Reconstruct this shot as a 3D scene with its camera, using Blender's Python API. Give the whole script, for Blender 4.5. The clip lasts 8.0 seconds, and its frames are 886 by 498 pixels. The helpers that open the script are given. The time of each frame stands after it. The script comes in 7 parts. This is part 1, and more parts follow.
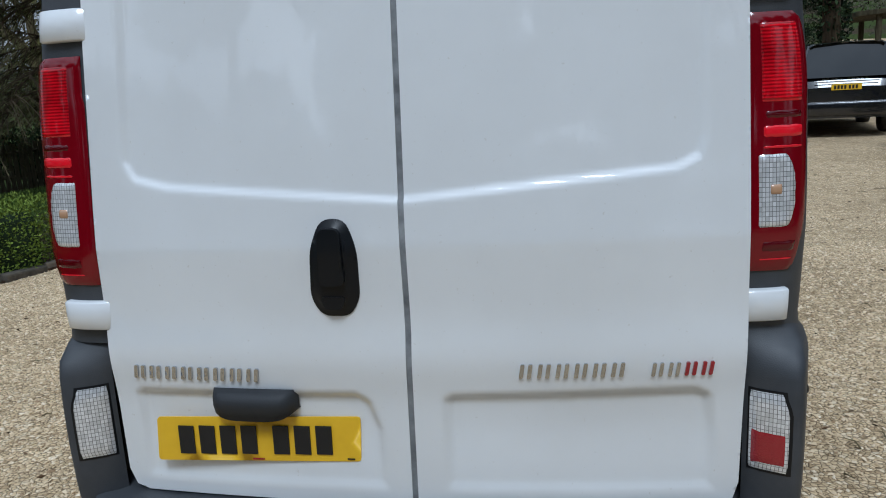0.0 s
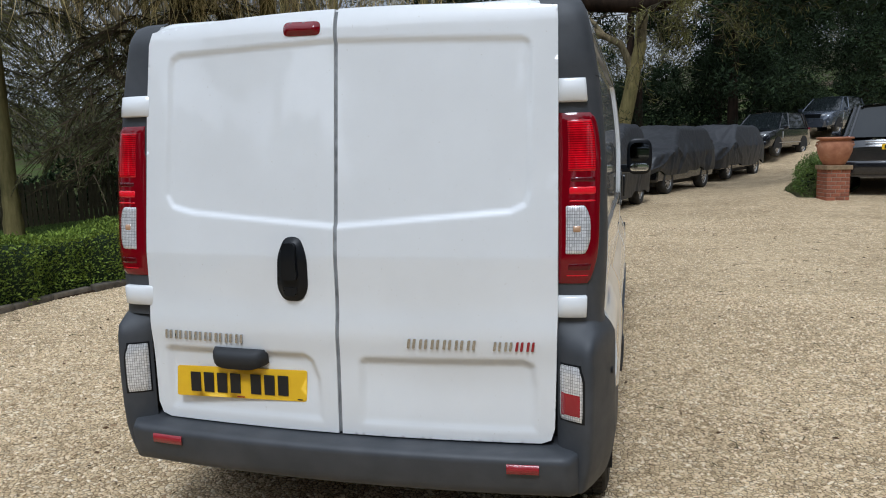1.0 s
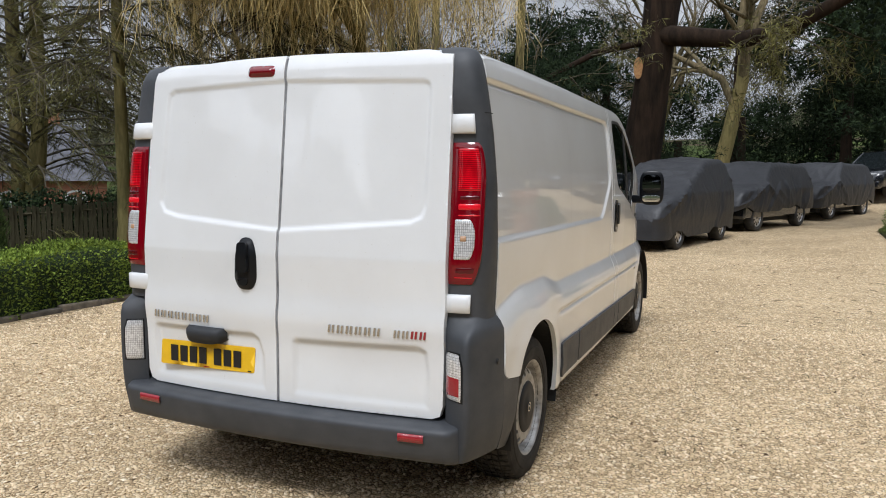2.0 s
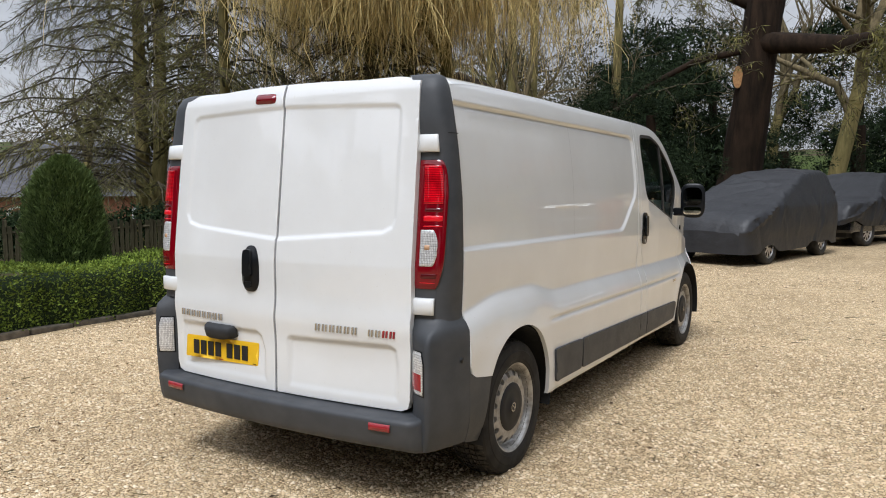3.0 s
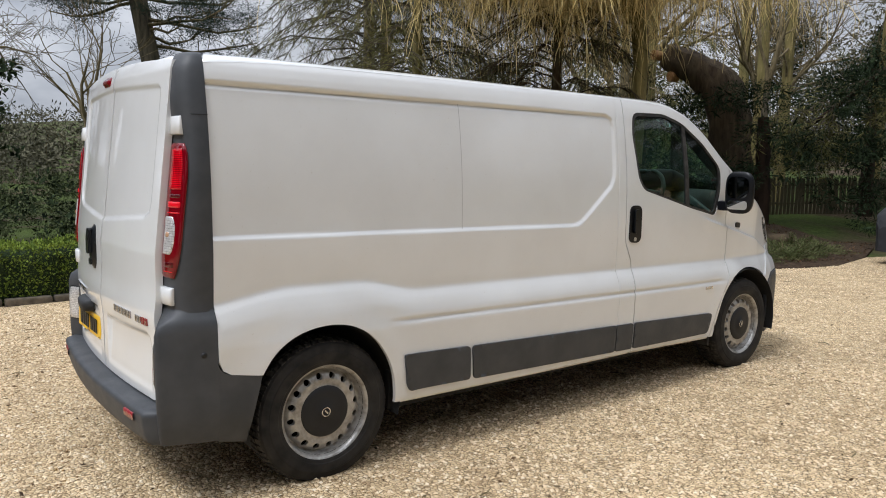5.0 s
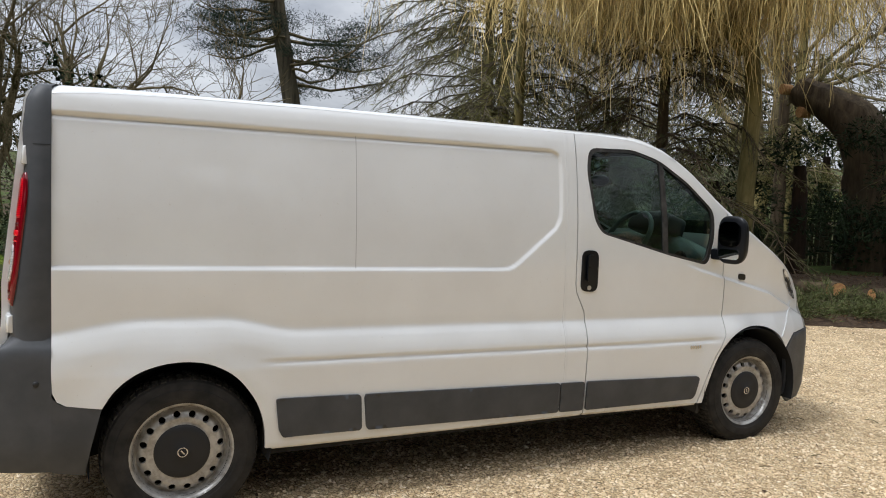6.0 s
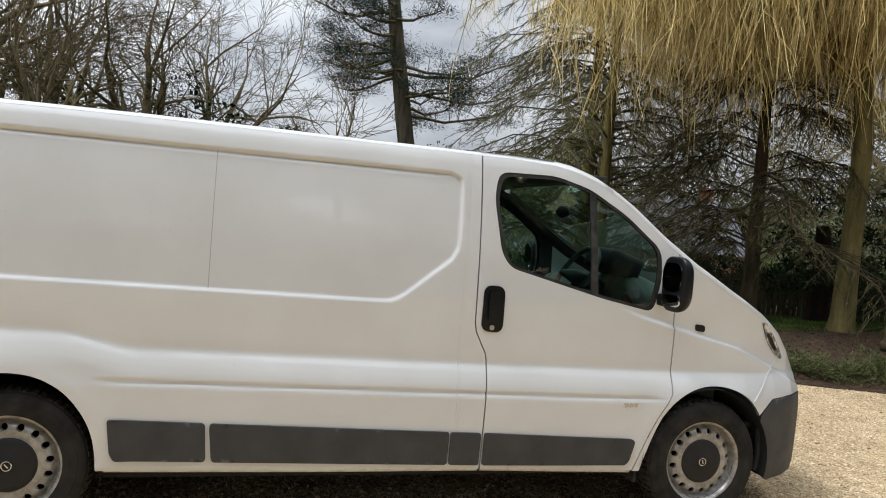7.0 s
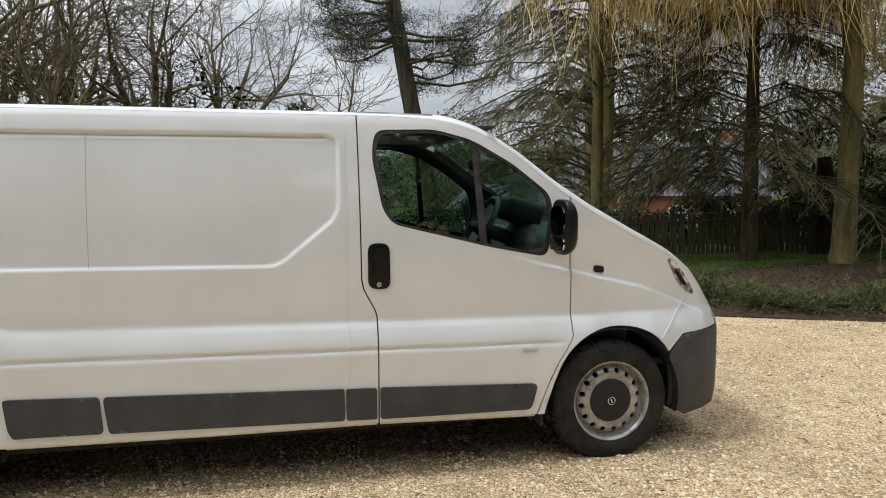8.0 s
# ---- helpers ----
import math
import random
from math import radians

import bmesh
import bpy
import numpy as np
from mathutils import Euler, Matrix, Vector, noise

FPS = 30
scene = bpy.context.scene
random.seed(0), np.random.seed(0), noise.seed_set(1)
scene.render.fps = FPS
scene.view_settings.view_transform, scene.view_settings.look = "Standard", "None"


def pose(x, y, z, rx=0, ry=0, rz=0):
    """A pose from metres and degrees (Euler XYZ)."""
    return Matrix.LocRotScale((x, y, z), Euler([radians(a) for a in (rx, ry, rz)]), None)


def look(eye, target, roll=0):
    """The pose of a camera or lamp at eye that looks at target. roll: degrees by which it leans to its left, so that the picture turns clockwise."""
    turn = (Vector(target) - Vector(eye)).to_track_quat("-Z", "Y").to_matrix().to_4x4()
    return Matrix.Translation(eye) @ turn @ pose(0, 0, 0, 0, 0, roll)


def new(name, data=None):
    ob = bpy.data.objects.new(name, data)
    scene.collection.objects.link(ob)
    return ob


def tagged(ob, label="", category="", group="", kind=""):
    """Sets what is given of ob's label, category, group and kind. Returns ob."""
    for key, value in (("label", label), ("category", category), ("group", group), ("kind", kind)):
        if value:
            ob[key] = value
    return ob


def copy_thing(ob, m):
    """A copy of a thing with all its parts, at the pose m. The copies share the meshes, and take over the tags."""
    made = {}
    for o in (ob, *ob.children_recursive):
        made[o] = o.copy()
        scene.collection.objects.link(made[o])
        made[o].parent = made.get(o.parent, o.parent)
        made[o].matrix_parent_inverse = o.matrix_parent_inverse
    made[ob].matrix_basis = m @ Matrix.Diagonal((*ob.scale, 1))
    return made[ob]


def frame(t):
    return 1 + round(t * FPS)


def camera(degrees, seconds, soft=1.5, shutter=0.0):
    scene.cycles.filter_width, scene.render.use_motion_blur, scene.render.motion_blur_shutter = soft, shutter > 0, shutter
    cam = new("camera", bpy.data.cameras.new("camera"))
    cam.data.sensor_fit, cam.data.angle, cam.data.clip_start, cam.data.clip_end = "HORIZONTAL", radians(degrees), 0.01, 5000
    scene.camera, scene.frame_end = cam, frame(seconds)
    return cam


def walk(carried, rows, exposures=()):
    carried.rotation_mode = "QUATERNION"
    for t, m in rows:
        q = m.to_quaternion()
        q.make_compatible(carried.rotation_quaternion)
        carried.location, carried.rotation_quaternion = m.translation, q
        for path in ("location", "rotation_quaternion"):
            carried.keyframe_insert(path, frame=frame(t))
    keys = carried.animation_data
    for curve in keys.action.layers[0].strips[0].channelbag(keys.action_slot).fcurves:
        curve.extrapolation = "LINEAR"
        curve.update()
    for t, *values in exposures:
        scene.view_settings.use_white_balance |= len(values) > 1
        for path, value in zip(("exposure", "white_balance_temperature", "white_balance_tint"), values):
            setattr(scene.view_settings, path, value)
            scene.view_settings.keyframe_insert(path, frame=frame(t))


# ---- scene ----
cam = camera(61.9, 8.0, 1.0)
PATH = [
    (0, (0.356, -2.354, 1.43), (0.058, -0.419, 1.021), -3.1),
    (0.2, (0.470, -2.538, 1.487), (0.142, -0.605, 1.091), -3.2),
    (0.5, (0.661, -2.783, 1.468), (0.288, -0.845, 1.142), -2.5),
    (0.7, (0.800, -2.901, 1.481), (0.380, -0.971, 1.169), -2.1),
    (1, (1.007, -3.097, 1.486), (0.511, -1.181, 1.196), -1.4),
    (1.2, (1.163, -3.191, 1.482), (0.605, -1.291, 1.203), -1.0),
    (1.5, (1.43, -3.286, 1.483), (0.78, -1.412, 1.232), -0.3),
    (1.7, (1.625, -3.317, 1.46), (0.927, -1.457, 1.23), 0.0),
    (2.8, (2.405, -3.392, 1.445), (1.411, -1.663, 1.284), 0.0),
    (3, (2.545, -3.331, 1.456), (1.5, -1.635, 1.285), -0.2),
    (3.5, (2.903, -3.128, 1.443), (1.719, -1.525, 1.269), -0.9),
    (3.8, (3.080, -2.942, 1.409), (1.817, -1.403, 1.221), -1.1),
    (4, (3.212, -2.748, 1.422), (1.893, -1.257, 1.225), -1.1),
    (4.2, (3.339, -2.564, 1.452), (1.974, -1.117, 1.251), -1.0),
    (4.5, (3.567, -2.251, 1.458), (2.119, -0.889, 1.239), -0.2),
    (4.7, (3.72, -1.991, 1.49), (2.212, -0.697, 1.264), 0.2),
    (5.8, (4.316, -0.598, 1.503), (2.554, 0.332, 1.329), 1.8),
    (6, (4.365, -0.354, 1.528), (2.559, 0.495, 1.385), 2.0),
    (6.2, (4.384, -0.077, 1.531), (2.536, 0.678, 1.406), 2.5),
    (6.5, (4.376, 0.347, 1.541), (2.487, 0.997, 1.446), 3.3),
    (6.7, (4.425, 0.602, 1.535), (2.520, 1.210, 1.466), 3.8),
    (7, (4.487, 0.976, 1.55), (2.553, 1.479, 1.478), 4.5),
    (7.2, (4.574, 1.199, 1.547), (2.623, 1.633, 1.484), 3.9),
    (7.5, (4.624, 1.453, 1.516), (2.668, 1.86, 1.423), 1.6),
    (7.7, (4.654, 1.584, 1.520), (2.701, 2.003, 1.404), 0.0),
    (8, (4.707, 1.727, 1.537), (2.757, 2.141, 1.369), -0.4),
]
EXPOSURES = [(0, -0.72, 5200, 5.5), (0.5, -0.60, 5250, 6.5), (1.5, -0.24, 5800, 9.5), (3, -0.07, 5950, 10.5), (4.5, -0.05, 5950, 11), (6.5, 0.03, 6050, 9), (8, 0.0, 6100, 8.5)]
walk(cam, [(t, look(eye, target, roll)) for t, eye, target, roll in PATH], EXPOSURES)

# ---------------------------------------------------------------- world, sun
world = bpy.data.worlds.new("overcast_sky")
scene.world = world
world.use_nodes = True
wn, wl = world.node_tree.nodes, world.node_tree.links
sky = wn.new("ShaderNodeTexSky")
sky.sky_type, sky.sun_disc = "NISHITA", False
sky.sun_elevation, sky.sun_rotation = radians(57), radians(176)
sky.air_density, sky.dust_density = 1.0, 3.0
dim = wn.new("ShaderNodeMix")
dim.data_type, dim.blend_type = "RGBA", "MULTIPLY"
dim.inputs[0].default_value = 1.0
dim.inputs[7].default_value = (0.10, 0.10, 0.10, 1)
wl.new(sky.outputs[0], dim.inputs[6])
wc = wn.new("ShaderNodeTexCoord")
wnoise = wn.new("ShaderNodeTexNoise")
wnoise.inputs["Scale"].default_value, wnoise.inputs["Detail"].default_value = 3.2, 6
wnoise.inputs["Roughness"].default_value = 0.55
wmap = wn.new("ShaderNodeMapping")
wmap.inputs["Scale"].default_value = (1, 1, 2.6)
wl.new(wc.outputs["Generated"], wmap.inputs[0])
wl.new(wmap.outputs[0], wnoise.inputs["Vector"])
wramp = wn.new("ShaderNodeValToRGB")
wramp.color_ramp.elements[0].position, wramp.color_ramp.elements[0].color = 0.36, (0.60, 0.615, 0.65, 1)
wramp.color_ramp.elements[1].position, wramp.color_ramp.elements[1].color = 0.62, (1.14, 1.13, 1.12, 1)
wl.new(wnoise.outputs[0], wramp.inputs[0])
wmix = wn.new("ShaderNodeMix")
wmix.data_type = "RGBA"
wmix.inputs[0].default_value = 0.90
wl.new(dim.outputs[2], wmix.inputs[6])
wl.new(wramp.outputs[0], wmix.inputs[7])
toward = wn.new("ShaderNodeVectorMath")
toward.operation = "DOT_PRODUCT"
toward.inputs[1].default_value = (0.035, -0.536, 0.844)
wl.new(wc.outputs["Generated"], toward.inputs[0])
veil = wn.new("ShaderNodeMapRange")
veil.interpolation_type = "SMOOTHSTEP"
veil.inputs[1].default_value, veil.inputs[2].default_value = -0.25, 1.0
veil.inputs[3].default_value, veil.inputs[4].default_value = 0.66, 1.80
wl.new(toward.outputs["Value"], veil.inputs[0])
wl.new(wmix.outputs[2], wn["Background"].inputs[0])
wl.new(veil.outputs[0], wn["Background"].inputs[1])

sun = new("sun", bpy.data.lights.new("sun", "SUN"))
sun.data.energy, sun.data.angle, sun.data.color = 2.1, radians(16), (1.0, 0.975, 0.935)
sun.matrix_world = look((0.35, -5.4, 8.5), (0, 0, 0))

# ---------------------------------------------------------------- material kit


class Mat:
    """A node material round one Principled shader."""

    def __init__(self, name, colour, rough=0.5, metal=0.0, coat=0.0, spec=0.5):
        self.m = bpy.data.materials.new(name)
        self.m.use_nodes = True
        self.n, self.l = self.m.node_tree.nodes, self.m.node_tree.links
        self.p = self.n["Principled BSDF"]
        self.p.inputs["Base Color"].default_value = (*colour, 1)
        self.p.inputs["Roughness"].default_value = rough
        self.p.inputs["Metallic"].default_value = metal
        self.p.inputs["Coat Weight"].default_value = coat
        self.p.inputs["Coat Roughness"].default_value = 0.05
        self.p.inputs["Specular IOR Level"].default_value = spec
        self.co = self.n.new("ShaderNodeTexCoord")

    def noise(self, scale, detail=4, rough=0.55, stretch=None):
        t = self.n.new("ShaderNodeTexNoise")
        t.inputs["Scale"].default_value, t.inputs["Detail"].default_value = scale, detail
        t.inputs["Roughness"].default_value = rough
        if stretch:
            m = self.n.new("ShaderNodeMapping")
            m.inputs["Scale"].default_value = stretch
            self.l.new(self.co.outputs["Object"], m.inputs[0])
            self.l.new(m.outputs[0], t.inputs["Vector"])
        else:
            self.l.new(self.co.outputs["Object"], t.inputs["Vector"])
        return t.outputs[0]

    def voronoi(self, scale, feature="F1", out=0):
        t = self.n.new("ShaderNodeTexVoronoi")
        t.feature = feature
        t.inputs["Scale"].default_value = scale
        self.l.new(self.co.outputs["Object"], t.inputs["Vector"])
        return t.outputs[out]

    def ramp(self, source, stops):
        r = self.n.new("ShaderNodeValToRGB")
        e = r.color_ramp.elements
        while len(e) < len(stops):
            e.new(0.5)
        for k, (at, col) in enumerate(stops):
            e[k].position = at
            e[k].color = (*col, 1) if len(col) == 3 else col
        self.l.new(source, r.inputs[0])
        return r.outputs[0]

    def mix(self, a, b, fac, blend="MIX"):
        x = self.n.new("ShaderNodeMix")
        x.data_type, x.blend_type = "RGBA", blend
        for slot, v in ((0, fac), (6, a), (7, b)):
            if isinstance(v, (int, float)):
                x.inputs[slot].default_value = v
            elif isinstance(v, tuple):
                x.inputs[slot].default_value = (*v, 1)
            else:
                self.l.new(v, x.inputs[slot])
        return x.outputs[2]

    def maths(self, op, a, b=0.0):
        x = self.n.new("ShaderNodeMath")
        x.operation = op
        for slot, v in ((0, a), (1, b)):
            if isinstance(v, (int, float)):
                x.inputs[slot].default_value = v
            else:
                self.l.new(v, x.inputs[slot])
        return x.outputs[0]

    def info(self):
        return self.n.new("ShaderNodeObjectInfo").outputs["Random"]

    def island(self):
        return self.n.new("ShaderNodeNewGeometry").outputs["Random Per Island"]

    def colour(self, s):
        self.l.new(s, self.p.inputs["Base Color"])
        return self

    def rough(self, s, lo, hi):
        r = self.n.new("ShaderNodeMapRange")
        r.inputs[3].default_value, r.inputs[4].default_value = lo, hi
        self.l.new(s, r.inputs[0])
        self.l.new(r.outputs[0], self.p.inputs["Roughness"])
        return self

    def bump(self, s, strength=0.3, distance=0.01):
        b = self.n.new("ShaderNodeBump")
        b.inputs["Strength"].default_value, b.inputs["Distance"].default_value = strength, distance
        self.l.new(s, b.inputs["Height"])
        self.l.new(b.outputs[0], self.p.inputs["Normal"])
        return self


# white van paint with faint road film
M_PAINT = Mat("white_paint", (0.80, 0.81, 0.80), 0.35, coat=1.0)
film = M_PAINT.ramp(M_PAINT.noise(2.2, 6), [(0.35, (0.755, 0.765, 0.765)), (0.65, (0.80, 0.815, 0.82))])
speck = M_PAINT.ramp(M_PAINT.noise(90, 2), [(0.70, (1, 1, 1)), (0.80, (0.86, 0.84, 0.80))])
M_PAINT.p.inputs["Coat IOR"].default_value = 1.6
M_PAINT.p.inputs["Coat Roughness"].default_value = 0.02
M_PAINT.colour(M_PAINT.mix(film, speck, 1.0, "MULTIPLY")).bump(M_PAINT.noise(5, 2), 0.03, 0.01)
M_SILL = Mat("road_grimed_white_paint", (0.72, 0.70, 0.64), 0.4, coat=0.2)
M_SILL.colour(M_SILL.ramp(M_SILL.noise(14, 5), [(0.35, (0.60, 0.57, 0.49)), (0.6, (0.78, 0.77, 0.73))]))
M_PLASTIC = Mat("grey_bumper_plastic", (0.055, 0.058, 0.063), 0.52)
M_PLASTIC.colour(M_PLASTIC.ramp(M_PLASTIC.noise(7, 5), [(0.35, (0.038, 0.042, 0.048)), (0.68, (0.060, 0.063, 0.069))]))
M_PLASTIC.rough(M_PLASTIC.noise(12, 4), 0.42, 0.66).bump(M_PLASTIC.noise(420, 2), 0.25, 0.002)
M_BLACK = Mat("black_gloss_plastic", (0.006, 0.007, 0.009), 0.30, spec=0.3)
M_BLACK.rough(M_BLACK.noise(30, 3), 0.22, 0.42)
M_RUBBER = Mat("black_rubber", (0.018, 0.018, 0.018), 0.7)
M_RUBBER.colour(M_RUBBER.ramp(M_RUBBER.noise(9, 5), [(0.4, (0.014, 0.014, 0.014)), (0.72, (0.05, 0.047, 0.043))]))
M_RUBBER.bump(M_RUBBER.noise(160, 2), 0.2, 0.002)
M_SEAL = Mat("grey_door_seal", (0.22, 0.23, 0.24), 0.6)
M_SEAL.colour(M_SEAL.ramp(M_SEAL.noise(20, 4), [(0.3, (0.12, 0.125, 0.13)), (0.7, (0.30, 0.31, 0.32))]))
M_DARK = Mat("underbody_black", (0.010, 0.010, 0.010), 0.85)
M_DARK.bump(M_DARK.noise(30, 3), 0.4, 0.01)
M_TYRE = Mat("black_tyre_rubber", (0.010, 0.010, 0.010), 0.72, spec=0.3)
M_TYRE.colour(M_TYRE.ramp(M_TYRE.noise(11, 5), [(0.35, (0.010, 0.010, 0.010)), (0.72, (0.036, 0.033, 0.030))]))
M_TYRE.bump(M_TYRE.noise(160, 2), 0.2, 0.002)
M_STEEL = Mat("silver_painted_steel", (0.52, 0.52, 0.53), 0.34, metal=0.4)
M_STEEL.colour(M_STEEL.ramp(M_STEEL.noise(22, 6), [(0.32, (0.24, 0.225, 0.20)), (0.60, (0.46, 0.45, 0.43))]))
M_CAP = Mat("matt_black_wheel_cap", (0.020, 0.020, 0.021), 0.55, spec=0.35)
M_CAP.rough(M_CAP.noise(14, 4), 0.45, 0.7)
M_CHROME = Mat("chrome", (0.52, 0.53, 0.55), 0.10, metal=1.0)
M_RED = Mat("red_lamp_lens", (0.42, 0.006, 0.012), 0.12, coat=0.4, spec=0.3)
rib = M_RED.n.new("ShaderNodeTexWave")
rib.bands_direction = "Z"
rib.inputs["Scale"].default_value, rib.inputs["Distortion"].default_value = 42.0, 0.5
M_RED.l.new(M_RED.co.outputs["Object"], rib.inputs["Vector"])
M_RED.colour(M_RED.mix(M_RED.ramp(rib.outputs[1], [(0.1, (0.30, 0.001, 0.006)), (0.9, (0.72, 0.004, 0.016))]),
                       M_RED.ramp(M_RED.noise(9, 3), [(0.4, (0.55, 0.5, 0.5)), (0.62, (1.15, 1, 1))]), 1.0, "MULTIPLY"))
M_REDDARK = Mat("dark_red_lens_rim", (0.17, 0.001, 0.006), 0.10, coat=0.4, spec=0.35)
M_REDDEEP = Mat("deep_red_lens", (0.085, 0.001, 0.004), 0.10, coat=0.4, spec=0.35)
M_REDBRIGHT = Mat("bright_red_lens", (0.80, 0.008, 0.020), 0.12, coat=0.4, spec=0.3)
M_REFL = Mat("red_reflector", (0.30, 0.012, 0.020), 0.15, coat=0.5)
M_REFL.bump(M_REFL.voronoi(260), 0.4, 0.002)
M_CLEAR = Mat("clear_lamp_lens", (0.62, 0.62, 0.63), 0.12, metal=0.25, coat=0.8)
facet = M_CLEAR.n.new("ShaderNodeTexBrick")
facet.offset = 0.0
facet.inputs["Scale"].default_value = 1.0
facet.inputs["Brick Width"].default_value, facet.inputs["Row Height"].default_value = 0.0075, 0.0105
facet.inputs["Mortar Size"].default_value = 0.0006
facet.inputs["Color1"].default_value, facet.inputs["Color2"].default_value = (0.86, 0.86, 0.86, 1), (0.62, 0.62, 0.62, 1)
facet.inputs["Mortar"].default_value = (0.20, 0.195, 0.19, 1)
fm = M_CLEAR.n.new("ShaderNodeCombineXYZ")
fs = M_CLEAR.n.new("ShaderNodeSeparateXYZ")
M_CLEAR.l.new(M_CLEAR.co.outputs["Object"], fs.inputs[0])
M_CLEAR.l.new(fs.outputs[0], fm.inputs[0])
M_CLEAR.l.new(fs.outputs[2], fm.inputs[1])
M_CLEAR.l.new(fm.outputs[0], facet.inputs["Vector"])
M_CLEAR.colour(facet.outputs[0])
M_HEADLAMP = Mat("dark_clear_headlamp", (0.10, 0.11, 0.12), 0.05, metal=0.3, coat=1.0)
M_HEADLAMP.colour(M_HEADLAMP.ramp(M_HEADLAMP.noise(26, 3), [(0.36, (0.05, 0.054, 0.06)), (0.48, (0.26, 0.27, 0.28)), (0.60, (0.74, 0.75, 0.76))]))
M_AMBER = Mat("amber_bulb", (0.50, 0.30, 0.17), 0.15, coat=0.6)
M_YELLOW = Mat("yellow_number_plate", (0.83, 0.50, 0.010), 0.35)
M_YELLOW.colour(M_YELLOW.ramp(M_YELLOW.noise(14, 4), [(0.3, (0.78, 0.46, 0.008)), (0.7, (0.87, 0.54, 0.012))]))
M_INK = Mat("black_ink", (0.010, 0.010, 0.011), 0.5)
M_GLASS = Mat("tinted_glass", (0.62, 0.76, 0.69), 0.0)
clear = M_GLASS.n.new("ShaderNodeBsdfTransparent")
clear.inputs[0].default_value = (0.62, 0.76, 0.69, 1)
sheen = M_GLASS.n.new("ShaderNodeBsdfGlossy")
sheen.inputs["Roughness"].default_value = 0.02
fres = M_GLASS.n.new("ShaderNodeFresnel")
fres.inputs[0].default_value = 1.6
both = M_GLASS.n.new("ShaderNodeMixShader")
M_GLASS.l.new(fres.outputs[0], both.inputs[0])
M_GLASS.l.new(clear.outputs[0], both.inputs[1])
M_GLASS.l.new(sheen.outputs[0], both.inputs[2])
M_GLASS.l.new(both.outputs[0], M_GLASS.n["Material Output"].inputs[0])
M_MIRROR = Mat("mirror_glass", (0.75, 0.78, 0.8), 0.03, metal=1.0)
# plain mirror glass: the dark trees it reflects are put into its colour
M_TREEMIRROR = Mat("mirror_glass_tree_reflection", (0.10, 0.11, 0.12), 0.03, metal=1.0)
M_DASH = Mat("green_grey_dash_plastic", (0.050, 0.066, 0.064), 0.5)
M_DASH.colour(M_DASH.ramp(M_DASH.noise(16, 4), [(0.35, (0.075, 0.105, 0.098)), (0.65, (0.115, 0.150, 0.142))]))
M_DASH.bump(M_DASH.noise(220, 2), 0.25, 0.002)
M_TRIM = Mat("dark_cab_trim", (0.022, 0.024, 0.027), 0.65)
M_TRIM.bump(M_TRIM.noise(180, 2), 0.25, 0.002)
M_CLOTH = Mat("grey_seat_cloth", (0.035, 0.038, 0.042), 0.9)
M_CLOTH.bump(M_CLOTH.voronoi(300), 0.4, 0.002)

# gravel: pale limestone chips, tracks and damp patches; shade in the gaps is painted
M_GRAVEL = Mat("pale_gravel", (0.45, 0.36, 0.24), 0.85, spec=0.25)
chip = M_GRAVEL.voronoi(50, "F1", 1)
chipv = M_GRAVEL.n.new("ShaderNodeSeparateColor")
M_GRAVEL.l.new(chip, chipv.inputs[0])
chipc = M_GRAVEL.ramp(chipv.outputs[0], [(0.0, (0.46, 0.34, 0.20)), (0.25, (0.68, 0.525, 0.32)), (0.75, (0.81, 0.645, 0.415)), (1.0, (0.89, 0.76, 0.55))])
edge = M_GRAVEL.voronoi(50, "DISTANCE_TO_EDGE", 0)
# the shade between chips is put into the colour along the cell edges
gap_shade = M_GRAVEL.ramp(edge, [(0.0, (0.12, 0.095, 0.07)), (0.11, (1, 1, 1))])
big = M_GRAVEL.ramp(M_GRAVEL.noise(0.55, 6, 0.6), [(0.32, (0.80, 0.77, 0.73)), (0.66, (1.06, 1.05, 1.03))])
mid = M_GRAVEL.ramp(M_GRAVEL.noise(5.5, 5, 0.6), [(0.34, (0.80, 0.78, 0.75)), (0.62, (1.03, 1.02, 1.0))])
M_GRAVEL.colour(M_GRAVEL.mix(M_GRAVEL.mix(M_GRAVEL.mix(chipc, gap_shade, 1.0, "MULTIPLY"), big, 1.0, "MULTIPLY"), mid, 1.0, "MULTIPLY"))
M_GRAVEL.bump(M_GRAVEL.maths("ADD", M_GRAVEL.maths("MULTIPLY", edge, 2.0), M_GRAVEL.noise(24, 3)), 0.7, 0.010)
M_STONE = Mat("limestone_chip", (0.5, 0.41, 0.29), 0.85, spec=0.25)
M_STONE.colour(M_STONE.ramp(M_STONE.island(), [(0.0, (0.34, 0.235, 0.135)), (0.2, (0.62, 0.475, 0.295)), (0.7, (0.78, 0.62, 0.405)), (1.0, (0.88, 0.76, 0.57))]))
M_STONE.bump(M_STONE.noise(160, 3), 0.4, 0.003)
M_SOIL = Mat("garden_soil_and_grass", (0.07, 0.055, 0.04), 0.95, spec=0.1)
soil = M_SOIL.ramp(M_SOIL.noise(6, 6, 0.65), [(0.3, (0.035, 0.026, 0.018)), (0.55, (0.085, 0.062, 0.040)), (0.75, (0.13, 0.10, 0.065))])
turf = M_SOIL.ramp(M_SOIL.noise(9, 6, 0.65), [(0.3, (0.030, 0.045, 0.012)), (0.7, (0.085, 0.115, 0.030))])
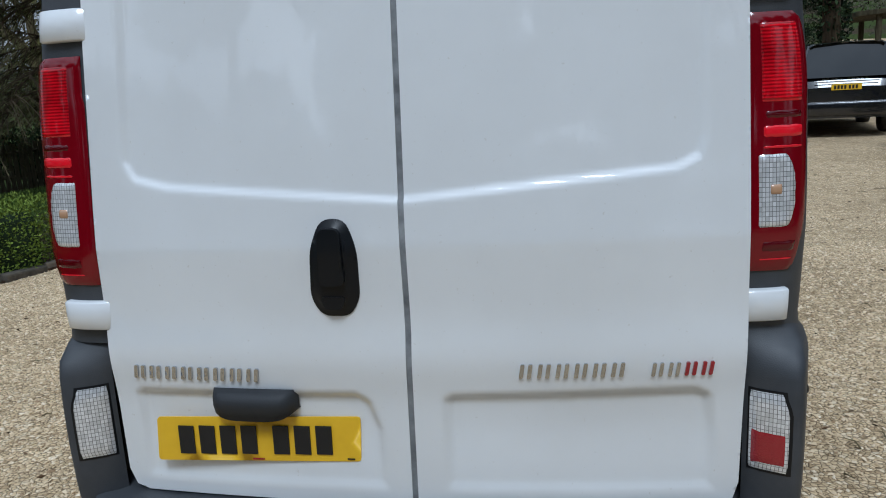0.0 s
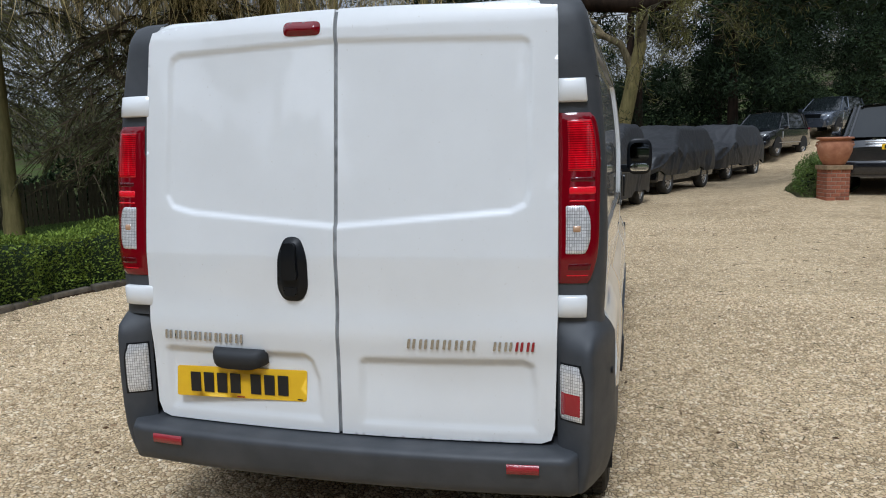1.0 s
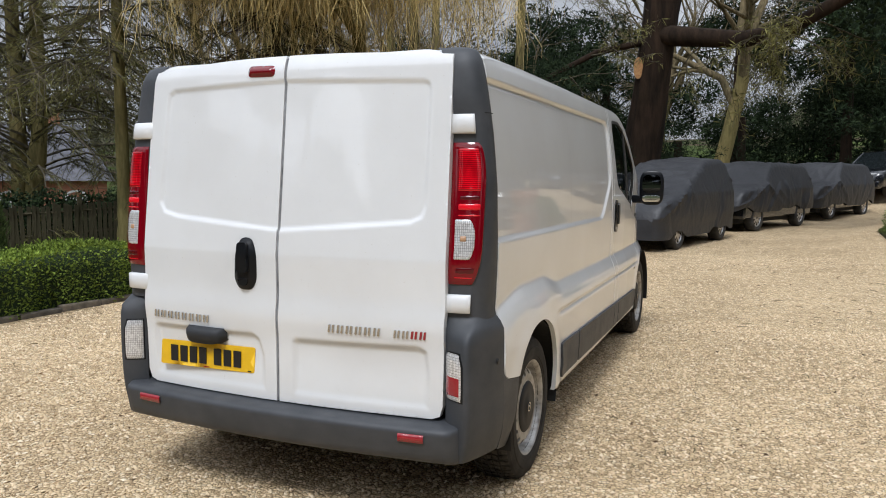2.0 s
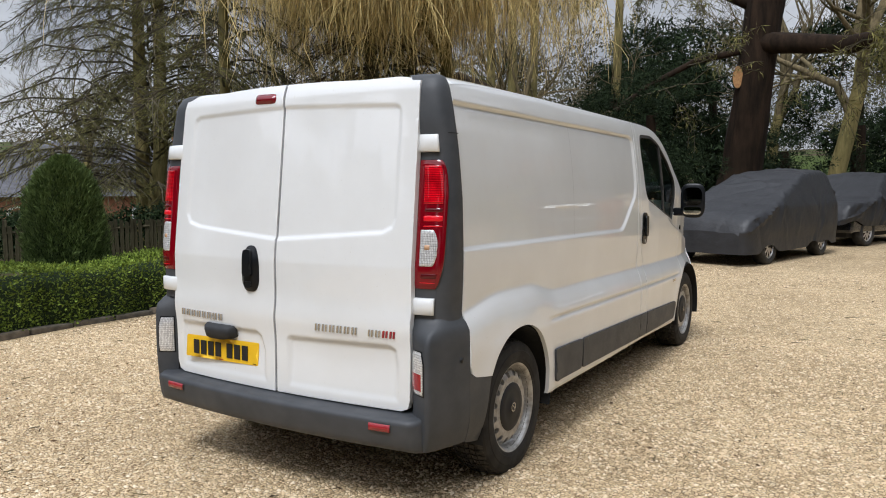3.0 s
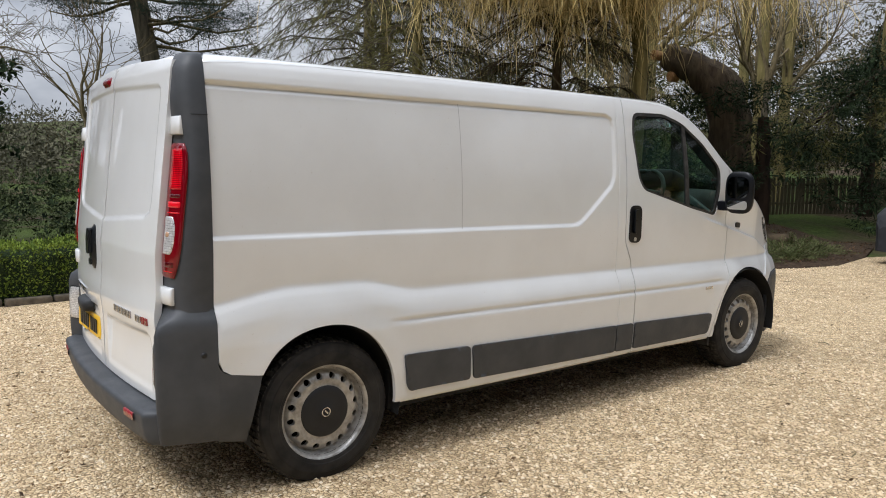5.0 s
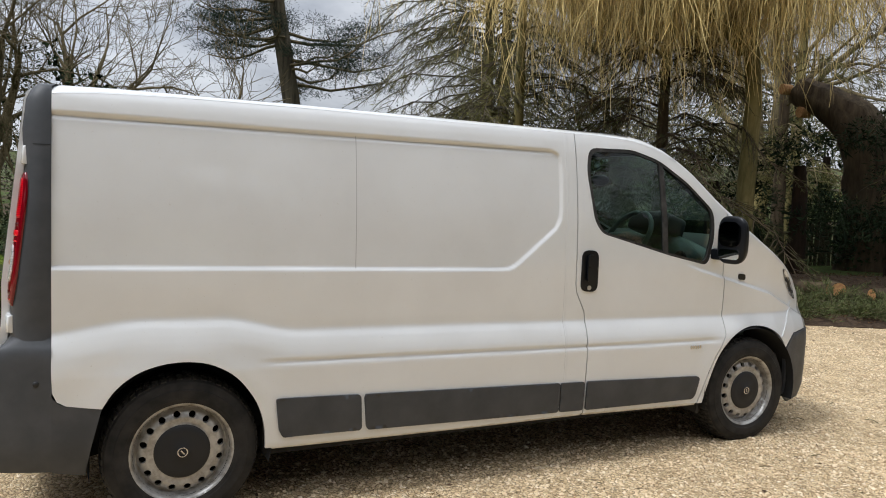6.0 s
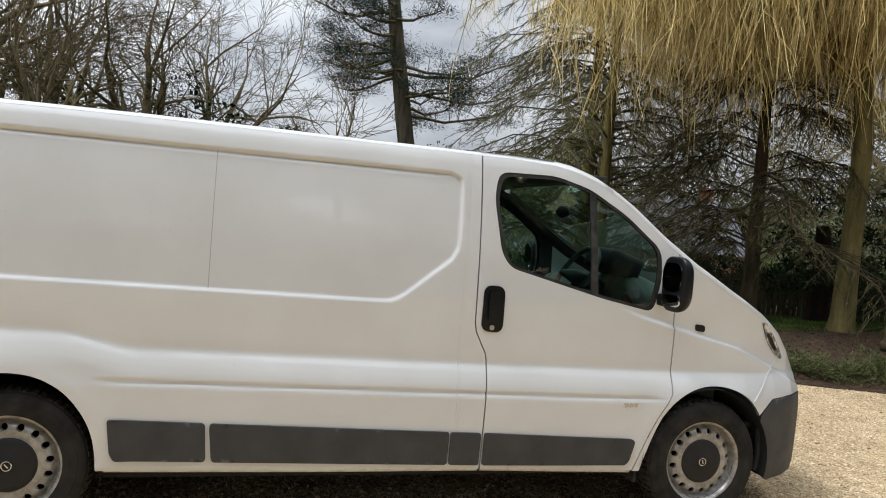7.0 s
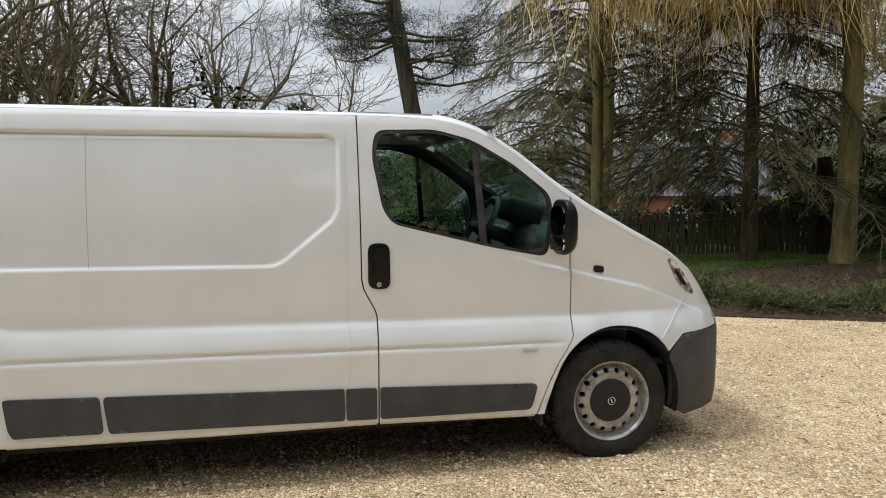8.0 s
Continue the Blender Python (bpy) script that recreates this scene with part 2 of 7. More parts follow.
M_SOIL.colour(M_SOIL.mix(soil, turf, M_SOIL.ramp(M_SOIL.noise(0.22, 3), [(0.40, (0, 0, 0)), (0.52, (1, 1, 1))])))
M_SOIL.bump(M_SOIL.noise(18, 6, 0.7), 0.9, 0.04)
M_TURF = Mat("mown_turf", (0.07, 0.10, 0.03), 0.95, spec=0.1)
M_TURF.colour(M_TURF.ramp(M_TURF.noise(9, 6, 0.65), [(0.3, (0.040, 0.062, 0.016)), (0.7, (0.10, 0.14, 0.038))])).bump(M_TURF.noise(30, 5, 0.7), 0.8, 0.03)
M_EARTH = Mat("bare_bed_soil", (0.06, 0.045, 0.032), 0.95, spec=0.1)
M_EARTH.colour(M_EARTH.ramp(M_EARTH.noise(16, 6, 0.7), [(0.3, (0.028, 0.020, 0.014)), (0.55, (0.075, 0.052, 0.034)), (0.75, (0.15, 0.11, 0.075))]))
M_EARTH.bump(M_EARTH.noise(30, 6, 0.7), 0.9, 0.03)
M_KERB = Mat("weathered_edging_stone", (0.13, 0.11, 0.085), 0.9)
M_KERB.colour(M_KERB.mix(M_KERB.ramp(M_KERB.noise(14, 6), [(0.3, (0.05, 0.045, 0.035)), (0.7, (0.17, 0.145, 0.11))]),
                         M_KERB.ramp(M_KERB.info(), [(0, (0.7, 0.7, 0.7)), (1, (1.15, 1.1, 1.05))]), 1.0, "MULTIPLY")).bump(M_KERB.noise(40, 5), 0.7, 0.01)


def leafy(name, dark, lightc, rough=0.7, spec=0.14):
    m = Mat(name, lightc, rough, spec=spec)
    tone = m.ramp(m.island(), [(0.0, dark), (0.6, lightc), (1.0, tuple(min(1, c * 1.35) for c in lightc))])
    patch_tone = m.ramp(m.noise(1.3, 3), [(0.35, (0.7, 0.7, 0.7)), (0.65, (1.15, 1.15, 1.1))])
    m.colour(m.mix(tone, patch_tone, 1.0, "MULTIPLY"))
    return m


M_HEDGE = leafy("hedge_leaf", (0.060, 0.100, 0.016), (0.205, 0.275, 0.045))
M_THUJA = leafy("thuja_foliage", (0.036, 0.060, 0.018), (0.120, 0.165, 0.052))
M_CONIFER = leafy("conifer_needle", (0.055, 0.054, 0.018), (0.190, 0.178, 0.062))
M_OLIVE = leafy("olive_conifer_foliage", (0.034, 0.039, 0.015), (0.125, 0.126, 0.050))
M_PINE = leafy("pine_needle", (0.010, 0.018, 0.012), (0.034, 0.052, 0.032))
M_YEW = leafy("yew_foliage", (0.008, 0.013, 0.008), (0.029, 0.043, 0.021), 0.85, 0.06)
M_IVY = leafy("ivy_leaf", (0.012, 0.022, 0.010), (0.045, 0.070, 0.030))
M_GARDEN = leafy("garden_shrub_foliage", (0.026, 0.036, 0.014), (0.080, 0.098, 0.042))
M_SHRUB = leafy("low_shrub_foliage", (0.036, 0.046, 0.016), (0.115, 0.130, 0.050))
M_FAR = leafy("far_wood_foliage", (0.040, 0.042, 0.026), (0.115, 0.108, 0.070))
M_GRASS = leafy("grass_blade", (0.040, 0.065, 0.014), (0.110, 0.160, 0.040))
M_WILLOW = leafy("willow_twig", (0.42, 0.315, 0.125), (0.72, 0.57, 0.265))
M_VARIEG = leafy("variegated_leaf", (0.10, 0.12, 0.02), (0.45, 0.40, 0.09))
M_LITTER = leafy("dry_leaf", (0.040, 0.026, 0.015), (0.115, 0.070, 0.040))


def bark(name, dark, lightc, scale=6.0):
    m = Mat(name, lightc, 0.9, spec=0.15)
    g = m.noise(scale, 7, 0.65, (1, 1, 0.18))
    m.colour(m.mix(m.ramp(g, [(0.32, dark), (0.66, lightc)]), m.ramp(m.noise(1.4, 4), [(0.35, (0.75, 0.78, 0.7)), (0.65, (1.1, 1.08, 1.0))]), 1.0, "MULTIPLY"))
    return m.bump(g, 0.9, 0.04)


M_BARK = bark("brown_bark", (0.030, 0.022, 0.016), (0.12, 0.088, 0.058))
M_BARKRED = bark("redwood_bark", (0.010, 0.007, 0.005), (0.040, 0.025, 0.017), 5.0)
M_BARKGREEN = bark("mossy_pale_bark", (0.105, 0.090, 0.038), (0.29, 0.235, 0.105))
M_BARKGREY = bark("grey_brown_bark", (0.040, 0.035, 0.027), (0.145, 0.122, 0.088))
M_TWIG = bark("bare_twig", (0.080, 0.064, 0.038), (0.235, 0.185, 0.110), 12)
M_SEALER = Mat("grey_seam_sealer", (0.45, 0.45, 0.45), 0.6)
M_SEALER.rough(M_SEALER.noise(30, 3), 0.5, 0.7)
M_CUT = Mat("fresh_cut_wood", (0.42, 0.22, 0.08), 0.8)
M_CUT.colour(M_CUT.ramp(M_CUT.noise(24, 4), [(0.3, (0.30, 0.14, 0.05)), (0.7, (0.50, 0.28, 0.11))]))
M_FENCE = bark("weathered_fence_board", (0.035, 0.030, 0.020), (0.115, 0.100, 0.065), 10)
M_BRICK = Mat("red_brick", (0.30, 0.10, 0.055), 0.85)
M_BRICK.colour(M_BRICK.mix(M_BRICK.ramp(M_BRICK.noise(18, 5), [(0.3, (0.20, 0.062, 0.034)), (0.7, (0.36, 0.135, 0.072))]),
                           M_BRICK.ramp(M_BRICK.info(), [(0, (0.7, 0.68, 0.66)), (1, (1.2, 1.15, 1.1))]), 1.0, "MULTIPLY")).bump(M_BRICK.noise(80, 4), 0.5, 0.004)
M_MORTAR = Mat("lime_mortar", (0.30, 0.26, 0.21), 0.95)
M_MORTAR.bump(M_MORTAR.noise(60, 4), 0.5, 0.005)
M_TERRA = Mat("terracotta", (0.36, 0.15, 0.075), 0.8)
M_TERRA.colour(M_TERRA.ramp(M_TERRA.noise(7, 6), [(0.3, (0.27, 0.105, 0.052)), (0.6, (0.40, 0.175, 0.09)), (0.8, (0.46, 0.28, 0.18))])).bump(M_TERRA.noise(40, 4), 0.3, 0.005)
M_CAPSTONE = Mat("sandstone_cap", (0.28, 0.19, 0.10), 0.9)
M_CAPSTONE.colour(M_CAPSTONE.ramp(M_CAPSTONE.noise(11, 6), [(0.3, (0.17, 0.12, 0.065)), (0.7, (0.33, 0.23, 0.13))])).bump(M_CAPSTONE.noise(40, 5), 0.5, 0.008)
M_COVER = Mat("charcoal_car_cover_cloth", (0.026, 0.028, 0.034), 0.5)
M_COVER.colour(M_COVER.ramp(M_COVER.noise(3.0, 5), [(0.3, (0.017, 0.018, 0.021)), (0.7, (0.029, 0.030, 0.034))])).bump(M_COVER.noise(7, 5, 0.5), 0.35, 0.05)
M_CARBLACK = Mat("black_car_paint", (0.008, 0.009, 0.012), 0.18, coat=1.0)
M_CARBLACK.rough(M_CARBLACK.noise(3, 4), 0.12, 0.28)
M_CARGREY = Mat("grey_blue_car_paint", (0.075, 0.088, 0.115), 0.25, metal=0.4, coat=1.0)
M_CARGREY.rough(M_CARGREY.noise(3, 4), 0.18, 0.34)
M_CARGLASS = Mat("dark_car_glass", (0.012, 0.015, 0.016), 0.04, coat=0.5)
M_ALLOY = Mat("alloy_wheel", (0.55, 0.55, 0.56), 0.3, metal=0.9)
M_SLATE = Mat("grey_slate_roof", (0.10, 0.10, 0.115), 0.75)
M_SLATE.colour(M_SLATE.ramp(M_SLATE.noise(4, 6), [(0.3, (0.07, 0.07, 0.08)), (0.7, (0.14, 0.14, 0.155))])).bump(M_SLATE.noise(16, 4), 0.5, 0.02)
M_HOUSE = Mat("far_brick_wall", (0.36, 0.15, 0.085), 0.9)
M_HOUSE.colour(M_HOUSE.ramp(M_HOUSE.noise(12, 6, 0.7), [(0.3, (0.27, 0.10, 0.055)), (0.7, (0.43, 0.195, 0.115))])).bump(M_HOUSE.noise(60, 3), 0.4, 0.01)
M_WHITEWASH = Mat("white_window_paint", (0.72, 0.72, 0.70), 0.6)
M_WHITEWASH.colour(M_WHITEWASH.ramp(M_WHITEWASH.noise(8, 4), [(0.3, (0.64, 0.64, 0.62)), (0.7, (0.78, 0.78, 0.76))]))
M_PANE = Mat("house_window_pane", (0.03, 0.035, 0.04), 0.05)

# ---------------------------------------------------------------- mesh kit


def add(name, V, F, material, parent=None, smooth=True, label="", sharp=None):
    """One mesh object from vertices and faces, as a part of parent or on its own."""
    me = bpy.data.meshes.new(name)
    me.from_pydata([tuple(map(float, v)) for v in V], [], [tuple(map(int, f)) for f in F])
    if smooth:
        me.shade_smooth()
        if sharp:
            me.set_sharp_from_angle(angle=radians(sharp))
    me.materials.append(material.m)
    ob = new(name, me)
    if parent:
        ob.parent = parent
    if label:
        ob["label"] = label
    return ob


def raw(name, V, F, material, parent=None, label="", smooth=False):
    """The same for large numpy arrays of triangles or quads."""
    V, F = np.asarray(V, dtype=np.float32), np.asarray(F, dtype=np.int32)
    me = bpy.data.meshes.new(name)
    me.vertices.add(len(V))
    me.vertices.foreach_set("co", V.ravel())
    k = F.shape[1]
    me.loops.add(F.size)
    me.loops.foreach_set("vertex_index", F.ravel())
    me.polygons.add(len(F))
    me.polygons.foreach_set("loop_start", np.arange(0, F.size, k, dtype=np.int32))
    me.polygons.foreach_set("use_smooth", np.full(len(F), smooth))
    me.update(calc_edges=True)
    me.materials.append(material.m)
    ob = new(name, me)
    if parent:
        ob.parent = parent
    if label:
        ob["label"] = label
    return ob


def empty(name, x=0, y=0, z=0, rz=0):
    ob = new(name)
    ob.empty_display_size = 0.2
    ob.matrix_basis = pose(x, y, z, 0, 0, rz)
    return ob


def part(name, bm, material, parent, label="", smooth=False, sharp=40):
    """A bmesh as one mesh object under a thing or a part."""
    me = bpy.data.meshes.new(name)
    bm.to_mesh(me)
    bm.free()
    if smooth:
        me.shade_smooth()
        me.set_sharp_from_angle(angle=radians(sharp))
    me.materials.append(material.m)
    ob = new(name, me)
    if parent:
        ob.parent = parent
    if label:
        ob["label"] = label
    return ob


def block(sx, sy, sz, m=None, bevel=0.0, seg=2):
    """A box of that size round the origin, bevelled, moved by m."""
    bm = bmesh.new()
    bmesh.ops.create_cube(bm, size=1.0, matrix=Matrix.Diagonal((sx, sy, sz, 1)))
    if bevel:
        bmesh.ops.bevel(bm, geom=bm.edges[:], offset=bevel, segments=seg, profile=0.6, affect="EDGES")
    if m is not None:
        bm.transform(m)
    return bm


def lathe(profile, n=40, axis="x"):
    """Turn (radius, along) points round an axis."""
    V, F = [], []
    for k in range(n):
        a = 2 * math.pi * k / n
        for r, h in profile:
            c, s = r * math.cos(a), r * math.sin(a)
            V.append((h, c, s) if axis == "x" else (c, s, h))
    m = len(profile)
    for k in range(n):
        for j in range(m - 1):
            a, b = k * m + j, ((k + 1) % n) * m + j
            F.append((a, b, b + 1, a + 1))
    return V, F


def tubes(limbs, sides=5):
    """Tapered tubes along polylines: limbs is a list of (points, radii)."""
    VV, FF, base = [], [], 0
    ang = np.arange(sides) * 2 * math.pi / sides
    ca, sa = np.cos(ang), np.sin(ang)
    for pts, rad in limbs:
        pts, rad = np.asarray(pts, float), np.asarray(rad, float)
        n = len(pts)
        t = np.gradient(pts, axis=0)
        t /= np.linalg.norm(t, axis=1)[:, None] + 1e-9
        ref = np.array([0.0, 0.0, 1.0]) if abs(t[0][2]) < 0.8 else np.array([1.0, 0.0, 0.0])
        u = np.cross(t, ref)
        u /= np.linalg.norm(u, axis=1)[:, None] + 1e-9
        w = np.cross(t, u)
        ring = pts[:, None, :] + rad[:, None, None] * (ca[None, :, None] * u[:, None, :] + sa[None, :, None] * w[:, None, :])
        VV.append(ring.reshape(-1, 3))
        i = np.arange(n - 1)[:, None] * sides
        j = np.arange(sides)[None, :]
        j2 = (j + 1) % sides
        FF.append(np.stack([base + i + j, base + i + j2, base + i + sides + j2, base + i + sides + j], -1).reshape(-1, 4))
        base += n * sides
    return np.concatenate(VV), np.concatenate(FF)


def cards(P, D, L, W, rng, roll=True):
    """Pointed leaves: at P along unit directions D, length L, width W; two triangles each with a fold."""
    n = len(P)
    L, W = np.broadcast_to(L, (n,)), np.broadcast_to(W, (n,))
    r = rng.normal(size=(n, 3))
    s = np.cross(D, r)
    s /= np.linalg.norm(s, axis=1)[:, None] + 1e-9
    up = np.cross(s, D)
    a = P
    b = P + D * (L * 0.5)[:, None] + s * (W * 0.5)[:, None] + up * (W * 0.18)[:, None]
    c = P + D * L[:, None]
    d = P + D * (L * 0.5)[:, None] - s * (W * 0.5)[:, None] + up * (W * 0.18)[:, None]
    V = np.stack([a, b, c, d], 1).reshape(-1, 3)
    k = np.arange(n)[:, None] * 4
    F = np.concatenate([k + np.array([[0, 1, 2]]), k + np.array([[0, 2, 3]])], 1).reshape(-1, 3)
    return V, F


def unit(v):
    return v / (np.linalg.norm(v, axis=-1, keepdims=True) + 1e-9)


def inside(poly, P):
    """Which of the points P lie in the polygon."""
    poly, P = np.asarray(poly, float), np.asarray(P, float)
    r = np.zeros(len(P), bool)
    for (x0, y0), (x1, y1) in zip(poly, np.roll(poly, -1, 0)):
        if y0 == y1:
            continue
        c = ((y0 > P[:, 1]) != (y1 > P[:, 1])) & (P[:, 0] < (x1 - x0) * (P[:, 1] - y0) / (y1 - y0) + x0)
        r ^= c
    return r


def line_distance(line, P):
    line, P = np.asarray(line, float), np.asarray(P, float)
    best = np.full(len(P), 1e9)
    for a, b in zip(line[:-1], line[1:]):
        ab = b - a
        t = np.clip(((P - a) @ ab) / (ab @ ab + 1e-12), 0, 1)
        best = np.minimum(best, np.linalg.norm(P - a - t[:, None] * ab, axis=1))
    return best


def depth_in(poly, P):
    """Distance to the polygon's edge: positive inside."""
    d = line_distance(list(poly) + [poly[0]], P)
    return np.where(inside(poly, P), d, -d)


def ease(x, a, b):
    t = np.clip((x - a) / (b - a), 0, 1)
    return t * t * (3 - 2 * t)


def rounded(poly, times=2, keep=0.25):
    """Corner cutting on a closed polygon."""
    p = [np.array(q, float) for q in poly]
    for _ in range(times):
        out = []
        for a, b in zip(p, p[1:] + p[:1]):
            out += [a * (1 - keep) + b * keep, a * keep + b * (1 - keep)]
        p = out
    return [tuple(q) for q in p]


def corner_round(poly, r, n=4):
    """Round each corner of a closed polygon by about r."""
    out = []
    m = len(poly)
    for k in range(m):
        p0, p, p1 = (np.array(poly[(k + d) % m], float) for d in (-1, 0, 1))
        d0, d1 = p0 - p, p1 - p
        l0, l1 = np.linalg.norm(d0), np.linalg.norm(d1)
        q = min(r, 0.45 * l0, 0.45 * l1)
        a, b = p + d0 / l0 * q, p + d1 / l1 * q
        for j in range(n + 1):
            t = j / n
            out.append(tuple(a * (1 - t) ** 2 + 2 * p * t * (1 - t) + b * t * t))
    return out


def densify(poly, step):
    out = []
    for a, b in zip(poly, list(poly[1:]) + [poly[0]]):
        a, b = np.array(a, float), np.array(b, float)
        n = max(1, int(math.ceil(np.linalg.norm(b - a) / step)))
        out += [tuple(a + (b - a) * k / n) for k in range(n)]
    return out


def patch(name, outline, holes, step, surface, material, parent=None, flange=None, label="", smooth=True):
    """A sheet over a polygon with holes, laid on a surface: surface(P) gives the 3D points; its rims turn in by flange."""
    from mathutils.geometry import delaunay_2d_cdt
    loops = [densify(outline, step)] + [densify(h, step) for h in holes]
    pts, edges = [], []
    for lp in loops:
        b = len(pts)
        pts += lp
        edges += [(b + k, b + (k + 1) % len(lp)) for k in range(len(lp))]
    o = np.array(outline)
    gx = np.arange(o[:, 0].min(), o[:, 0].max(), step)
    gy = np.arange(o[:, 1].min(), o[:, 1].max(), step)
    g = np.stack(np.meshgrid(gx, gy), -1).reshape(-1, 2)
    keep = inside(outline, g)
    for lp in [outline] + list(holes):
        keep &= line_distance(list(lp) + [lp[0]], g) > 0.45 * step
    for h in holes:
        keep &= ~inside(h, g)
    pts += [tuple(p) for p in g[keep]]
    v, _, f, *_ = delaunay_2d_cdt([Vector(p) for p in pts], edges, [], 0, 1e-6)
    v = np.array([tuple(p) for p in v])
    f = np.array([tuple(t) for t in f if len(t) == 3])
    c = v[f].mean(1)
    ok = inside(outline, c)
    for h in holes:
        ok &= ~inside(h, c)
    f = f[ok]
    V = np.asarray(surface(v), float)
    F = [tuple(t) for t in f]
    if flange is not None:
        count = {}
        for a, b, cc in F:
            for e in ((a, b), (b, cc), (cc, a)):
                k = (min(e), max(e))
                count[k] = None if k in count else e
        rim = [e for e in count.values() if e]
        extra = []
        n = len(V)
        for a, b in rim:
            k = n + len(extra)
            extra += [V[b], V[a], V[a] + flange, V[b] + flange]
            F.append((k, k + 1, k + 2, k + 3))
        V = np.concatenate([V, np.array(extra)]) if extra else V
    return add(name, V, F, material, parent, smooth, label)


def grid(points, closed=False):
    """Faces over a rows x columns array of points."""
    points = np.asarray(points, float)
    r, c = points.shape[:2]
    F = []
    for i in range(r - 1):
        for j in range(c if closed else c - 1):
            j2 = (j + 1) % c
            F.append((i * c + j, i * c + j2, (i + 1) * c + j2, (i + 1) * c + j))
    return points.reshape(-1, 3), F


# ---------------------------------------------------------------- the van's surfaces
# y runs from the tail to the nose with the rear axle at 0, x to the driver's side
SIDE_Z = [0.20, 0.29, 0.33, 0.45, 0.66, 0.70, 0.735, 0.77, 0.80, 0.83, 0.855, 0.872, 0.882, 0.92, 1.14, 1.42, 1.60, 1.70, 1.80, 1.86, 1.90, 1.93, 1.96]
SIDE_X = [0.895, 0.925, 0.942, 0.952, 0.960, 0.962, 0.960, 0.955, 0.947, 0.936, 0.924, 0.9155, 0.9155, 0.919, 0.928, 0.922, 0.905, 0.892, 0.876, 0.864, 0.853, 0.836, 0.79]
PROFILE_Y = [-0.72, -0.64, -0.60, -0.5, -0.3, 0.5, 2.12, 2.50, 2.62, 2.74, 2.85, 2.96, 3.16, 3.37, 3.65, 3.90, 4.06, 4.14, 4.222, 4.312, 4.385]
PROFILE_Z = [1.905, 1.918, 1.926, 1.934, 1.939, 1.939, 1.921, 1.917, 1.902, 1.868, 1.815, 1.748, 1.600, 1.462, 1.310, 1.185, 1.075, 0.985, 0.880, 0.765, 0.68]
PANEL = [(-0.80, 1.172), (1.625, 1.1388), (1.665, 1.143), (1.700, 1.157), (1.735, 1.181), (1.960, 1.365), (1.990, 1.42), (1.997, 1.48), (1.997, 1.735), (1.985, 1.785), (1.940, 1.806), (-0.80, 1.826)]


def top_line(y):
    return np.interp(y, PROFILE_Y, PROFILE_Z)


def rail_line(y):
    """Where the side ends and the roof, screen pillar or bonnet begins."""
    return top_line(y) - np.interp(y, [-0.7, -0.4, 0.0, 2.3, 2.7, 3.2, 3.8, 4.355], [0.040, 0.020, 0.009, 0.009, 0.036, 0.06, 0.05, 0.04])


def side_x(P):
    y, z = P[:, 0], P[:, 1]
    low = 1 - ease(z, 0.92, 1.06)
    zs = z + 0.0145 * (y - 0.4) * low
    # the shoulder climbs over the rear wheel
    zs = zs - 0.062 * ease(y, -0.62, -0.16) * (1 - ease(y, 0.16, 0.52)) * ease(z, 0.72, 0.82) * (1 - ease(z, 0.95, 1.1))
    x = np.interp(zs, SIDE_Z, SIDE_X)
    # smooth the table's corners
    w = 0.007 + 0.075 * ease(z, 0.95, 1.12) * (1 - ease(z, 1.62, 1.76))
    x = sum(np.interp(zs + k * w, SIDE_Z, SIDE_X) for k in (-1, -0.6, -0.3, 0, 0.3, 0.6, 1)) / 7
    # thin swage line between the arches
    d = z - (0.728 - 0.0146 * (y - 0.4))
    s = (np.exp(-(d / 0.0075) ** 2) + 0.45 * ease(d, -0.03, 0.0) * (1 - ease(d, 0.0, 0.012))) * ease(y, 0.30, 0.46) * (1 - ease(y, 3.10, 3.24))
    x = x - 0.0075 * s
    # recessed load-bay panel
    x = x - 0.0125 * ease(depth_in(PANEL, P), 0.0, 0.013)
    # groove added under the panel's top edge so that it shades to a dark line
    x = x - 0.013 * np.exp(-((depth_in(PANEL, P) - 0.013) / 0.0075) ** 2) * ease(z, 1.76, 1.79) * (1 - ease(y, 1.90, 1.96))
    # pressed seam in front of the cab door
    x = x - 0.0022 * np.exp(-((y - 2.03) / 0.006) ** 2) * ease(z, 0.5, 0.55)
    # arch blisters
    for cy in (0.0, 3.50):
        r = np.hypot(y - cy, z - 0.33)
        x = x + 0.010 * np.exp(-((r - 0.42) / 0.07) ** 2) * (z > 0.2)
    # wing crease running down to the headlamp
    line = np.interp(y, [2.9, 3.04, 3.257, 3.71, 3.95, 4.3], [1.17, 1.125, 1.072, 0.962, 0.865, 0.72])
    on = ease(y, 2.85, 3.15)
    x = x - 0.019 * on * ease(z, line - 0.006, line + 0.008) * (1 - ease(z, line + 0.05, line + 0.35))
    k = np.interp(y, [-1, 2.0, 2.6, 3.05, 3.44, 3.75, 3.98, 4.145, 4.255, 4.335, 4.385], [1, 1, 0.996, 0.985, 0.975, 0.945, 0.90, 0.84, 0.76, 0.64, 0.48])
    hi = ease(z, 0.55, 1.2) * np.interp(y, [3.3, 3.7, 4.24], [0, 0.02, 0.10])
    return x * (k - hi)


def on_side(sign, out=0.0):
    def f(P):
        x = side_x(P) + out
        return np.stack([sign * x, P[:, 0], P[:, 1]], 1)
    return f


